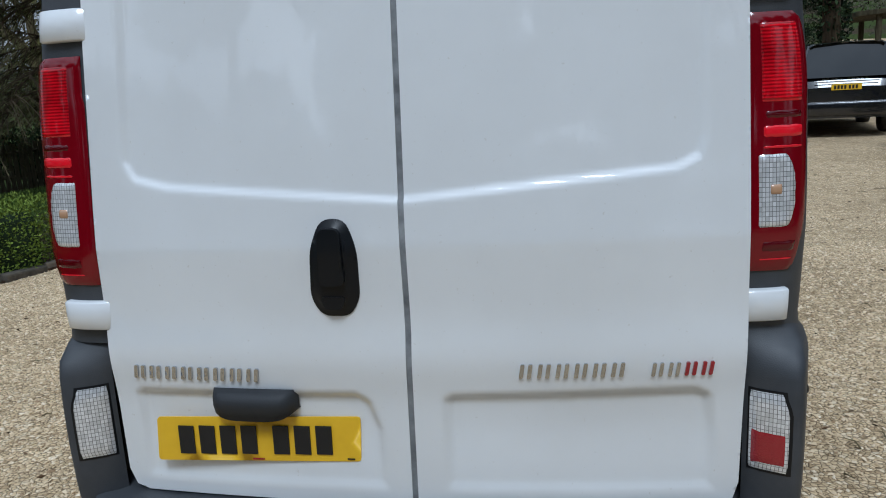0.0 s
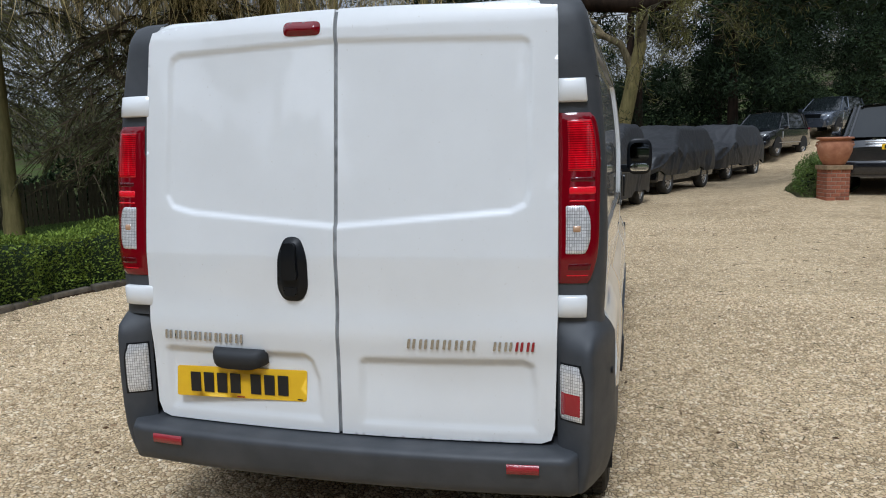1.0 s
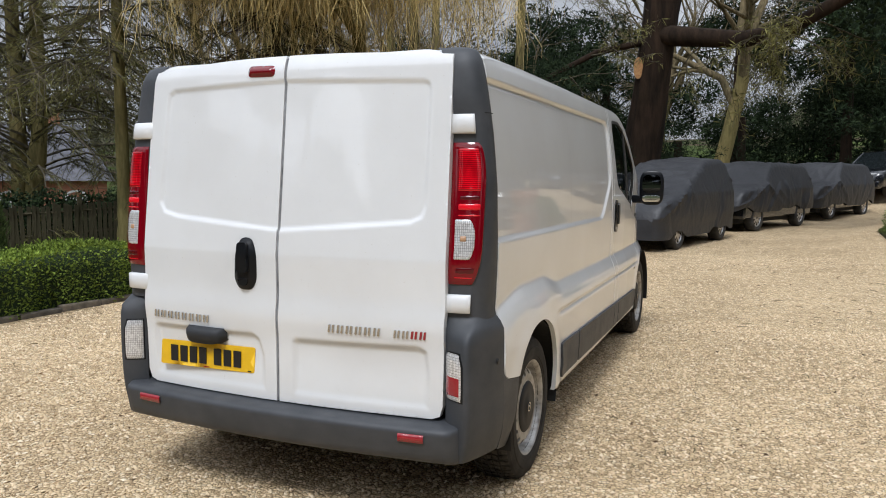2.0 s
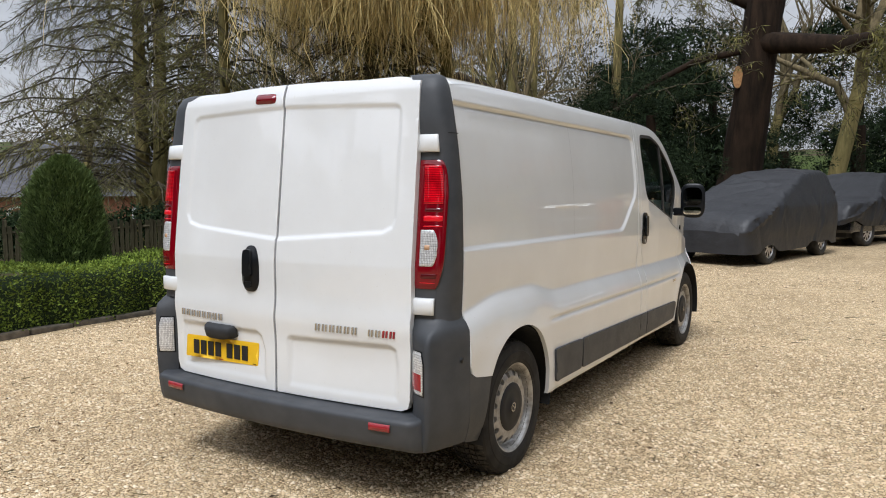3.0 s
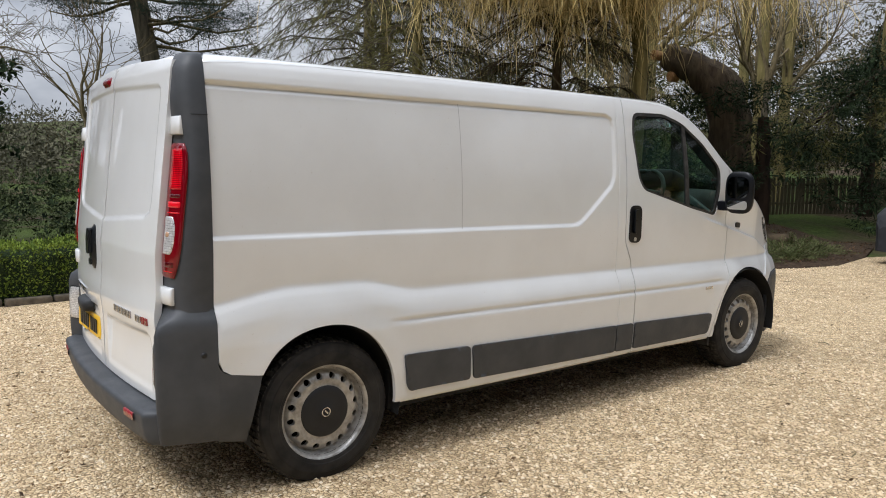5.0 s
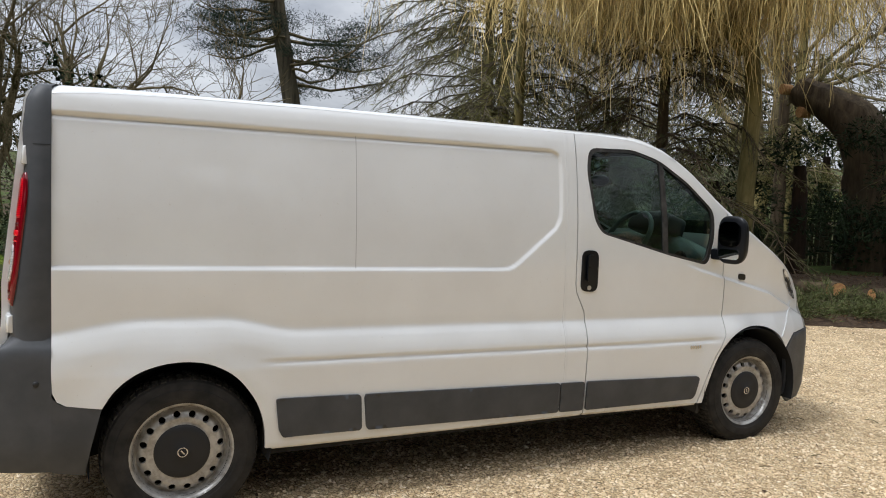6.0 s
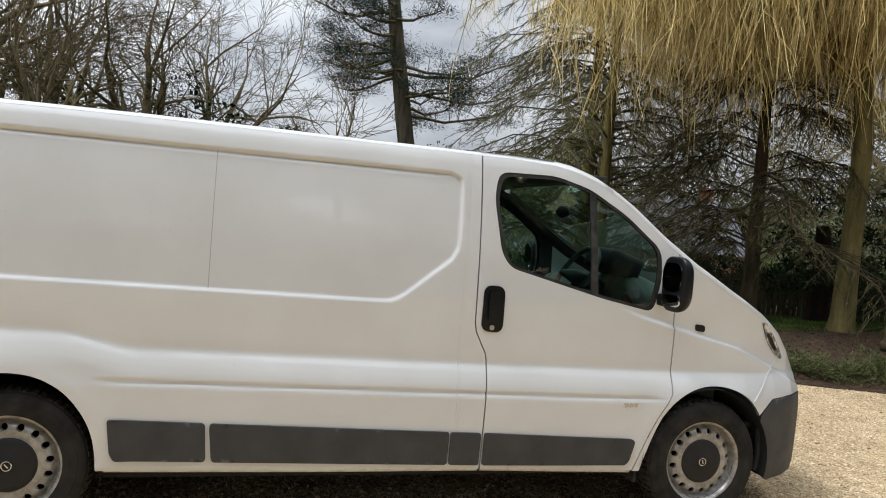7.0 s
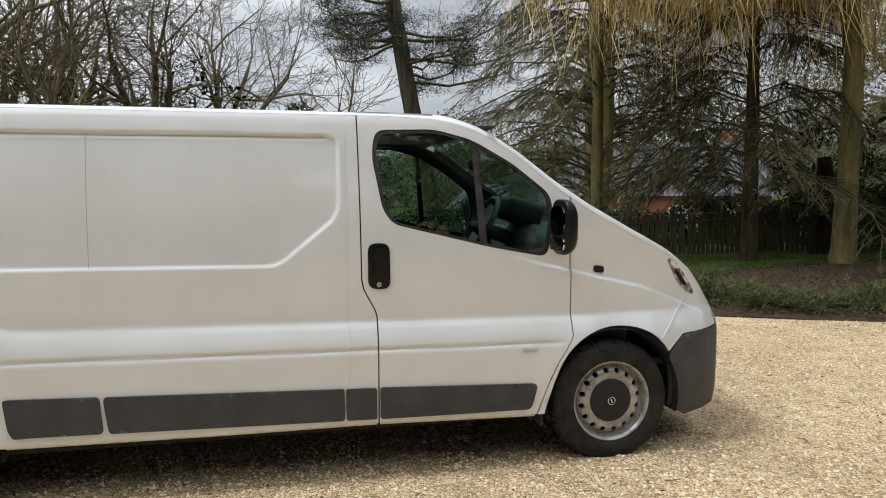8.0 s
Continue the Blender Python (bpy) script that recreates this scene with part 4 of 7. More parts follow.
cut1, cut2 = 2.80, 3.62
for name, a, b, mat, lab in (("roof", -0.67, cut1 + 0.05, M_PAINT, "white van roof"), ("bonnet", cut2, 4.345, M_PAINT, "short sloping white bonnet")):
    rings = [top_ring(y) for y in ys if a <= y <= b]
    if name == "roof":
        edge = [(max(-0.722, min(0.730, x)), 1.938 - 0.036 * (min(abs(x), 0.730) / 0.77) ** 2.2) for x, y, z in rings[0]]
        lip = [(x, float(tail_y(np.array([[x, z]]))[0]) + 0.006, z) for x, z in edge]
        rings = [[(x, y + 0.02, z - 0.03) for x, y, z in lip], lip] + rings
    V, F = grid(rings)
    add(name, V, F, mat, van, label=lab)
rows = [top_ring(y) for y in ys if cut1 - 0.02 <= y <= cut2 + 0.06]
for name, sl, mat in (("screen_pillar", slice(0, 9), M_PAINT), ("screen_pillar", slice(32, 41), M_PAINT), ("windscreen", slice(8, 33), M_GLASS)):
    V, F = grid([r[sl] for r in rows])
    ws = add(name, V, F, mat, van)
    if name == "windscreen":
        ws.visible_shadow = False
# dark joint along the roof over the cab door
V, F = grid([[(a[0] + 0.002, y, a[2] + 0.003) for a in (top_ring(y)[4], top_ring(y)[5])] for y in np.linspace(2.09, 2.50, 12)])
add("gutter_joint", V, F, M_INK, van)
V, F = grid([[(x, 4.343 - 0.10 * (abs(x) / 0.5) ** 3, z) for x in np.linspace(-0.62, 0.62, 15)] for z in (0.20, 0.35, 0.50, 0.69)])
add("front_bumper_face", V, F, M_PLASTIC, van)
V, F = grid([[(x, 4.330 - 0.11 * (abs(x) / 0.5) ** 3 - 0.1 * max(0, z - 0.7), z) for x in np.linspace(-0.62, 0.62, 15)] for z in (0.69, 0.75, 0.82)])
add("grille_face", V, F, M_PAINT, van)

# ---- rear doors
TOP_L = [(x, 1.940 - 0.040 * (abs(x) / 0.77) ** 2.2) for x in np.linspace(0.013, -0.722, 14)]
TOP_R = [(x, 1.940 - 0.030 * (abs(x) / 0.77) ** 2.2) for x in np.linspace(0.765, 0.027, 14)]
LEFT = TOP_L + [(-0.735, 1.86), (-0.748, 1.60), (-0.755, 1.20), (-0.756, 0.90), (-0.752, 0.52), (-0.735, 0.478), (-0.70, 0.466), (0.005, 0.466), (0.008, 0.70), (0.014, 0.90), (0.012, 1.20)]
RIGHT = TOP_R + [(0.026, 1.20), (0.028, 0.90), (0.022, 0.70), (0.019, 0.466), (0.72, 0.468), (0.752, 0.480), (0.764, 0.52), (0.774, 0.90), (0.774, 1.20), (0.771, 1.60), (0.768, 1.86)]
tuck = np.array([0, 0.03, 0])
rear_l = patch("rear_door", LEFT, [], 0.009, on_tail(), M_PAINT, van, tuck, "white rear door carrying the number plate")
rear_r = patch("rear_door", RIGHT, [], 0.009, on_tail(), M_PAINT, van, tuck, "white rear door with a recessed panel")
SEAM = [(0.012, 1.93), (0.011, 1.20), (0.013, 0.90), (0.007, 0.70), (0.004, 0.47), (0.021, 0.47), (0.024, 0.70), (0.030, 0.90), (0.029, 1.20), (0.030, 1.93)]
patch("door_seal", SEAM, [], 0.02, on_tail(-0.007), M_SEAL, van, None, "grey rubber door seal")
part("rear_frame", block(1.60, 0.05, 1.36, pose(0, -0.60, 1.12)), M_DARK, van)

# handle on the left door
cup = corner_round([(-0.170, 1.168), (-0.112, 1.168), (-0.086, 1.10), (-0.086, 0.985), (-0.110, 0.942), (-0.178, 0.942), (-0.204, 0.985), (-0.198, 1.10)], 0.03, 4)
h = patch("door_handle", cup, [], 0.012, lambda P: np.stack([P[:, 0], tail_y(P) - 0.003 - 0.016 * ease(depth_in(cup, P), 0, 0.03), P[:, 1]], 1), M_BLACK, rear_l, np.array([0, 0.01, 0]), "black plastic door handle")
pull = corner_round([(-0.168, 1.150), (-0.118, 1.150), (-0.112, 1.02), (-0.172, 1.02)], 0.018, 4)
patch("pull", pull, [], 0.012, on_tail(0.034), M_BLACK, h, np.array([0, 0.016, 0]))
key = corner_round([(-0.175, 0.992), (-0.115, 0.992), (-0.125, 0.962), (-0.165, 0.962)], 0.01, 3)
patch("key_cover", key, [], 0.012, on_tail(0.023), M_BLACK, h, np.array([0, 0.008, 0]))
# lamp housing over the number plate
rows = []
for x in np.linspace(-0.482, -0.262, 17):
    e = abs((x + 0.372) / 0.110)
    w = max(0.0, 1 - e ** 6) ** 0.5
    drop = 0.070 * (1 - 0.35 * e ** 4)
    y0 = float(tail_y(np.array([[x, 0.74]]))[0])
    rows.append([(x, y0 + 0.01, 0.757), (x, y0 - 0.030 * w, 0.758), (x, y0 - 0.052 * w, 0.746), (x, y0 - 0.054 * w, 0.725), (x, y0 - 0.044 * w, 0.757 - drop), (x, y0 + 0.01, 0.757 - drop - 0.006)])
V, F = grid(rows)
add("plate_lamp_housing", V, F, M_TRIM, rear_l, label="dark grey number plate lamp housing")
# number plate with its writing as plain bars
plate = [(-0.638, 0.678), (-0.113, 0.684), (-0.118, 0.570), (-0.645, 0.564)]
pl = patch("number_plate", corner_round(plate, 0.010, 3), [], 0.05, lambda P: np.stack([P[:, 0], np.interp(P[:, 1], [0.56, 0.69], [-0.757, -0.752]) + 0 * P[:, 0], P[:, 1]], 1), M_YELLOW, rear_l, np.array([0, 0.004, 0]), "yellow number plate with black bars")
for k in range(7):
    x0 = -0.582 + 0.0545 * k + (0.028 if k > 3 else 0.0)
    z0 = 0.583 + 0.011 * (x0 + 0.64)
    part("plate_bar", block(0.040, 0.003, 0.074, pose(x0 + 0.020, -0.7575, z0 + 0.037, 0, 1.0, 0)), M_INK, pl, "black bar")
part("maker_bar", block(0.030, 0.002, 0.004, pose(-0.378, -0.7585, 0.573)), M_REFL, pl)
part("maker_bar", block(0.018, 0.002, 0.003, pose(-0.142, -0.7585, 0.577)), M_INK, pl)
# chrome maker's and model badges, drawn as plain slanted bars
def badge_row(x0, x1, z0, z1, n, mats, door):
    w = (x1 - x0) / n
    for k in range(n):
        a = x0 + w * k
        for u in (0.08, 0.52):
            q = [(a + (u + 0.13) * w, z1), (a + (u + 0.36) * w, z1), (a + (u + 0.23) * w, z0), (a + u * w, z0)]
            patch("badge_bar", corner_round(q, 0.002, 1), [], 0.02, on_tail(0.006), mats[k], door, np.array([0, 0.006, 0]), "raised badge bar")


badge_row(-0.694, -0.345, 0.778, 0.812, 8, [M_CHROME] * 8, rear_l)
badge_row(0.266, 0.512, 0.791, 0.825, 6, [M_CHROME] * 6, rear_r)
badge_row(0.560, 0.706, 0.790, 0.822, 4, [M_CHROME, M_CHROME, M_REFL, M_REFL], rear_r)
# high brake lamp
bl = corner_round([(-0.172, 1.904), (-0.034, 1.901), (-0.034, 1.853), (-0.172, 1.855)], 0.02, 4)
patch("high_brake_lamp", bl, [], 0.008, lambda P: np.stack([P[:, 0], tail_y(P) - 0.002 - 0.014 * ease(depth_in(bl, P), 0, 0.02), P[:, 1]], 1), M_REDDARK, rear_l, np.array([0, 0.01, 0]), "red high level brake lamp")

# ---- rear bumper bar, swept along its plan curve
prof = [(-0.09, 0.463), (-0.02, 0.460), (0.030, 0.457), (0.060, 0.453), (0.074, 0.447), (0.081, 0.436), (0.081, 0.425), (0.077, 0.390), (0.070, 0.348), (0.061, 0.320), (0.047, 0.308), (0.020, 0.303), (-0.03, 0.307)]
rows = []
for x in np.linspace(-0.852, 0.852, 53):
    e = abs(x) / 0.852
    yb = -0.770 + 0.055 * (abs(x) / 0.85) ** 2
    k = 1 - 0.75 * max(0, (e - 0.965) / 0.035) ** 2
    rows.append([(x, yb - d * k, z) for d, z in prof])
V, F = grid(rows)
bumper = add("rear_bumper", V, F, M_PLASTIC, van, label="dark grey plastic rear bumper with a step")
for x0, x1, z in ((-0.722, -0.594, 0.412), (0.616, 0.722, 0.412)):
    V, F = grid([[(x, -0.770 + 0.055 * (abs(x) / 0.85) ** 2 - d, z + dz) for d, dz in ((0.078, 0.017), (0.087, 0.015), (0.087, -0.015), (0.078, -0.017))] for x in np.linspace(x0, x1, 6)])
    rf = add("reflector", V, F, M_REFL, bumper, label="red rear reflector")

# ---- underbody, arch liners
part("floor_pan", block(1.50, 4.55, 0.12, pose(0, 1.70, 0.42), 0.02), M_DARK, van)
part("chassis_rail", block(0.12, 4.2, 0.10, pose(0.45, 1.7, 0.32), 0.01), M_DARK, van)
part("chassis_rail", block(0.12, 4.2, 0.10, pose(-0.45, 1.7, 0.32), 0.01), M_DARK, van)
V, F = tubes([([(-0.75, 0, 0.30), (0, 0, 0.28), (0.75, 0, 0.30)], [0.05, 0.06, 0.05])], 10)
add("rear_axle", V, F, M_DARK, van)
for sign in (1, -1):
    for cy in (0.0, 3.498):
        arc = [(cy + 0.395 * math.cos(a), 0.345 + 0.40 * math.sin(a)) for a in np.linspace(-0.25, math.pi + 0.25, 26)]
        V, F = grid([[(sign * x, y, z) for y, z in arc] for x in (0.945, 0.90, 0.60)])
        n = len(V)
        V = list(map(tuple, V)) + [(sign * 0.60, cy, 0.35)]
        F = F + [(2 * 26 + j, 2 * 26 + j + 1, n) for j in range(25)]
        add("arch_liner", V, F, M_DARK, van)
    part("mud_flap", block(0.18, 0.02, 0.12, pose(sign * 0.82, 3.085, 0.275), 0.006), M_RUBBER, van)
    part("side_skirt_inner", block(0.03, 2.7, 0.20, pose(sign * 0.86, 1.72, 0.36)), M_DARK, van)

# ---- wheels: punched steel rim with a black centre cap
R_TYRE = 0.347
tyre_prof = [(0.205, -0.075), (0.222, -0.098), (0.262, -0.105), (0.308, -0.098), (0.330, -0.088), (R_TYRE - 0.010, -0.076), (R_TYRE - 0.008, 0.0), (R_TYRE - 0.010, 0.076), (0.330, 0.089), (0.324, 0.096), (0.318, 0.0975), (0.314, 0.1005), (0.292, 0.103), (0.288, 0.1065),
             (0.258, 0.1075), (0.247, 0.1060), (0.244, 0.1035), (0.233, 0.102), (0.226, 0.098), (0.218, 0.088), (0.209, 0.075)]
tV, tF = lathe(tyre_prof, 72)
tyre_mesh = add("tyre", tV, tF, M_TYRE, None, sharp=32, label="black road tyre with worn tread")
tV, tF = [], []
# tread blocks stand on the tyre
for h0, h1, skew, drop0, drop1 in ((-0.085, -0.050, 0.3, 0.011, 0.001), (-0.043, -0.017, 0.5, 0, 0), (-0.011, 0.011, -0.5, 0, 0), (0.017, 0.043, 0.5, 0, 0), (0.050, 0.085, 0.3, 0.001, 0.011)):
    for k in range(60):
        b = len(tV)
        for lift in (-0.014, 0.0):
            for h, dr, sk in ((h0, drop0, -skew), (h1, drop1, skew)):
                for e in (-0.036, 0.036):
                    a = 2 * math.pi * k / 60 + e + 0.02 * sk
                    tV.append((h, (R_TYRE - dr + lift) * math.cos(a), (R_TYRE - dr + lift) * math.sin(a)))
        tF += [(b + 4, b + 5, b + 7, b + 6), (b, b + 1, b + 5, b + 4), (b + 2, b + 6, b + 7, b + 3), (b, b + 4, b + 6, b + 2), (b + 1, b + 3, b + 7, b + 5)]
M_TREAD = Mat("dusty_tread_rubber", (0.035, 0.033, 0.030), 0.85, spec=0.2)
M_TREAD.colour(M_TREAD.ramp(M_TREAD.noise(40, 4), [(0.35, (0.018, 0.017, 0.016)), (0.65, (0.075, 0.068, 0.058))]))
tread_mesh = tagged(add("tyre_tread", tV, tF, M_TREAD, None, False, "dusty black tread"), kind="stuff")


def rim_depth(r):
    return np.interp(r, [0.0, 0.128, 0.138, 0.165, 0.188, 0.199, 0.207, 0.212, 0.216, 0.222, 0.228, 0.234, 0.240], [0.080, 0.080, 0.076, 0.080, 0.070, 0.056, 0.034, 0.030, 0.052, 0.080, 0.092, 0.098, 0.099])


def circle(cx, cy, r, n):
    return [(cx + r * math.cos(2 * math.pi * k / n), cy + r * math.sin(2 * math.pi * k / n)) for k in range(n)]


vents = [circle(0.180 * math.cos(2 * math.pi * k / 16), 0.180 * math.sin(2 * math.pi * k / 16), 0.0165, 12) for k in range(16)]
rim_mesh = patch("wheel_rim", circle(0, 0, 0.240, 72), vents, 0.0075, lambda P: np.stack([rim_depth(np.hypot(P[:, 0], P[:, 1])), P[:, 0], P[:, 1]], 1), M_STEEL, None, np.array([-0.02, 0, 0]))
barrel_V, barrel_F = lathe([(0.239, 0.094), (0.222, 0.04), (0.200, -0.07), (0.02, -0.03)], 40)
barrel_mesh = add("wheel_barrel", barrel_V, barrel_F, M_DARK, None)
cV, cF = lathe([(0.0, 0.094), (0.026, 0.094), (0.030, 0.090), (0.092, 0.090), (0.122, 0.087), (0.130, 0.081), (0.132, 0.072)], 48)
cap_mesh = add("centre_cap", cV, cF, M_CAP, None)
eV, eF = lathe([(0.019, 0.096), (0.022, 0.0975), (0.025, 0.096)], 28)
emb_mesh = add("cap_emblem", eV, eF, M_CHROME, None)
e2 = part("cap_emblem_bar", block(0.003, 0.008, 0.026, pose(0.0965, 0.0, 0.0, 35, 0, 0), 0.001), M_CHROME, None)
for o in (rim_mesh, barrel_mesh, cap_mesh, emb_mesh, e2):
    for v in o.data.vertices:
        v.co.y, v.co.z = v.co.y * 0.945, v.co.z * 0.945
wheel_templates = [tyre_mesh, tread_mesh, barrel_mesh, cap_mesh, emb_mesh, e2]
WHEEL_LABEL = "silver punched steel wheel with a black centre cap"
for i, (sign, y, spin) in enumerate(((1, 0.0, 8), (1, 3.498, -14), (-1, 0.0, 30), (-1, 3.498, 50))):
    m = pose(sign * 0.818, y, 0.328, 0, 0, 0 if sign > 0 else 180) @ pose(0, 0, 0, spin, 0, 0)
    rim = rim_mesh if i == 0 else rim_mesh.copy()
    if i:
        scene.collection.objects.link(rim)
    rim.name = "wheel" if i == 0 else "wheel.%03d" % i
    rim.parent = van
    rim.matrix_basis = m
    rim["label"] = WHEEL_LABEL
    for tpl in wheel_templates:
        o = tpl if i == 0 else tpl.copy()
        if i:
            scene.collection.objects.link(o)
        o.parent = rim

# ---- cab seen through the side windows
part("cab_bulkhead", block(1.70, 0.03, 1.30, pose(0, 2.05, 1.05), 0.01), M_TRIM, van)
part("cab_floor", block(1.66, 1.9, 0.04, pose(0, 3.0, 0.52), 0.01), M_TRIM, van)


def dash_ring(y):
    t = (y - 3.02) / 0.75
    w = float(np.interp(y, [3.02, 3.15, 3.4, 3.75], [0.97, 1.0, 0.93, 0.80]))
    r = float(np.interp(y, [3.02, 3.06, 3.12], [0.86, 0.95, 1.0]))
    prof_ = [(-0.82, 0.60), (-0.84, 1.02), (-0.74, 1.19), (-0.55, 1.27), (-0.1, 1.29), (0.2, 1.30), (0.30, 1.34), (0.45, 1.37), (0.58, 1.34), (0.68, 1.27), (0.78, 1.20), (0.84, 1.03), (0.82, 0.60)]
    return [(x * w, y, z * r - (0.10 * max(0, y - 3.12) / 0.3 if z > 1 else 0)) for x, z in prof_]


V, F = grid([dash_ring(y) for y in (3.02, 3.05, 3.09, 3.15, 3.25, 3.4, 3.55, 3.7)])
F = list(F) + [tuple(range(13))]
add("dashboard", V, F, M_DASH, van, label="dark green-grey dashboard")
part("binnacle", block(0.36, 0.22, 0.14, pose(0.42, 3.10, 1.385, -18), 0.045, 3), M_TRIM, van, "", True)
for bx, by, bz in ((0.72, 3.07, 1.17), (0.10, 3.03, 1.18)):
    V, F = lathe([(0.0, 0.0), (0.045, 0.002), (0.052, 0.008), (0.058, 0.008), (0.062, 0.0)], 20, "z")
    add("air_vent", [(bx + a, by - 0.02 - c, bz + b) for a, b, c in V], F, M_TRIM, van)
wheel_pts = [(0.42 + 0.195 * math.cos(a), 0.195 * math.sin(a), 0.0) for a in np.linspace(0, 2 * math.pi, 33)]
tilt = pose(0, 2.86, 1.30, 58)
V, F = tubes([([tilt @ Vector(p) for p in wheel_pts], [0.017] * 33), ([tilt @ Vector((0.235, 0.0, 0)), tilt @ Vector((0.42, 0, -0.03)), tilt @ Vector((0.605, 0, 0))], [0.02, 0.055, 0.02]),
              ([tilt @ Vector((0.42, 0, -0.02)), tilt @ Vector((0.42, 0.05, -0.28))], [0.045, 0.04])], 8)
add("steering_wheel", V, F, M_DASH, van, label="dark grey steering wheel")
for x, w in ((0.47, 0.46), (-0.30, 0.86)):
    seat = part("cab_seat", block(w, 0.50, 0.18, pose(x, 2.50, 0.84, 6), 0.06, 3), M_CLOTH, van, "dark grey cloth cab seat", True)
    part("backrest", block(w, 0.14, 0.46, pose(x, 2.20, 1.08, -8), 0.06, 3), M_CLOTH, seat, "", True)
    part("seat_piping", block(w * 0.9, 0.02, 0.02, pose(x, 2.71, 0.94), 0.008), M_TRIM, seat)
V, F = lathe([(0.0, -0.01), (0.07, -0.01), (0.08, 0.0), (0.07, 0.012)], 20, "z")
add("rear_view_mirror", [(0.0 + a * 1.3, 2.93 + c, 1.68 + b * 0.5) for a, b, c in V], F, M_TRIM, van)
part("cab_roof_lining", block(1.5, 0.75, 0.02, pose(0, 2.48, 1.86), 0.005), M_TRIM, van)
for sign in (1, -1):
    patch("door_trim_panel", DOOR, [WINDOW], 0.07, on_side(sign, -0.035), M_TRIM, van, None)
inner_rows = [[(x * 0.955, y - 0.02, z - 0.035) for x, y, z in top_ring(y)] for y in np.linspace(2.12, 3.60, 26)]
for sl in (slice(0, 10), slice(31, 41)):
    V, F = grid([r[sl] for r in inner_rows])
    add("pillar_trim", V, F, M_TRIM, van)
V, F = grid([r for r in inner_rows[:12]])
add("headlining", V, F, M_TRIM, van)


# ---------------------------------------------------------------- ground
GY = [-400, 8, 11, 14, 18, 24, 29.4, 35.3, 45, 60, 90, 400]
GZ = [0, 0, 0.11, 0.22, 0.28, 0.33, 0.58, 1.15, 2.2, 3.6, 5.5, 14]


def ground_z(x, y):
    x, y = np.asarray(x, float), np.asarray(y, float)
    g = np.interp(y, GY, GZ)
    g = g - 0.045 * np.clip(-6.5 - x, 0, 22) + 0.05 * np.clip(-45 - x, 0, 300)
    g = g + 0.02 * np.clip(x - 20, 0, 200) + np.interp(y, [45, 60, 90, 130, 400], [0, 1.4, 4.2, 7.5, 22]) * ease(x, 0, 25)
    lane = 1.9 + 0.31 * (y - 13)
    dip = np.interp(y, [8, 11, 14, 18, 24, 27, 31, 36], [0, 0.15, 0.27, 0.34, 0.39, 0.38, 0.22, 0])
    g = g - dip * (1 - ease(x, lane, lane + 2.3)) * ease(x, -5.2, -3.0)
    return g


def gz(x, y):
    return float(ground_z(x, y))


def spread(lo, hi, n):
    t = np.linspace(-1, 1, n)
    s = np.sign(t) * np.abs(t) ** 2.6
    return np.where(s < 0, -s * lo, s * hi)


EDGE_L = [(-5.6, -30), (-5.0, -12), (-4.75, -6), (-4.68, -1), (-4.75, 1.2), (-4.62, 3.0), (-4.3, 4.4), (-3.75, 5.6), (-3.05, 6.7), (-2.55, 7.5), (-2.1, 8.5), (-1.75, 9.5), (-1.6, 10.4),
          (-1.9, 12), (-1.2, 15), (0.0, 19.5), (2.2, 25), (5.2, 31.5), (8.6, 38), (13, 45), (20, 53)]
EDGE_R = [(26, 50), (18, 42), (14.6, 34), (14.1, 24.03), (8.9, 24.02), (7.25, 21), (5.7, 20.4), (4.3, 15), (4.2, 13), (4.8, 12.9), (5.2, 13.4), (6.0, 15.5), (7.3, 20.3), (9, 24), (14, 24), (14, 11), (22, 6), (22, -30)]
DRIVE = EDGE_L + [(26, 50), (18, 42), (15.0, 34), (14.5, 11), (22, 6), (22, -30)]
ISLAND = [(4.3, 15), (4.2, 13), (4.8, 12.9), (5.2, 13.4), (6.0, 15.5), (7.25, 20.25), (5.75, 20.35)]
V, F = grid([[(x, y, gz(x, y) - 0.03) for x in spread(-420, 420, 151)] for y in spread(-420, 420, 151)])
V[:, 2] -= 0.30 * ease(depth_in(DRIVE, V[:, :2]), 0.0, 1.2)
tagged(add("ground", V, F, M_SOIL), "mossy garden ground with grass and bare soil", "ground", kind="structure")
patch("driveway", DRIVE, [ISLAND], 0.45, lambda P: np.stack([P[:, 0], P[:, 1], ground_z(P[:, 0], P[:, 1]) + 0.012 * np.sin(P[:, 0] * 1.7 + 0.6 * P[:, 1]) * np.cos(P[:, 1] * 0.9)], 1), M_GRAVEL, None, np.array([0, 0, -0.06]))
drive = bpy.data.objects["driveway"]
tagged(drive, "pale loose gravel driveway scattered with twigs", "driveway", kind="structure")


def drive_z(x, y):
    return ground_z(x, y) + 0.012 * np.sin(x * 1.7 + 0.6 * y) * np.cos(y * 0.9)


# loose chips on the part of the drive that is walked over
rng = np.random.default_rng(7)
OCT = np.array([(1, 0, 0), (-1, 0, 0), (0, 1, 0), (0, -1, 0), (0, 0, 1), (0, 0, -1)], float)
OCTF = np.array([(0, 2, 4), (2, 1, 4), (1, 3, 4), (3, 0, 4), (2, 0, 5), (1, 2, 5), (3, 1, 5), (0, 3, 5)])


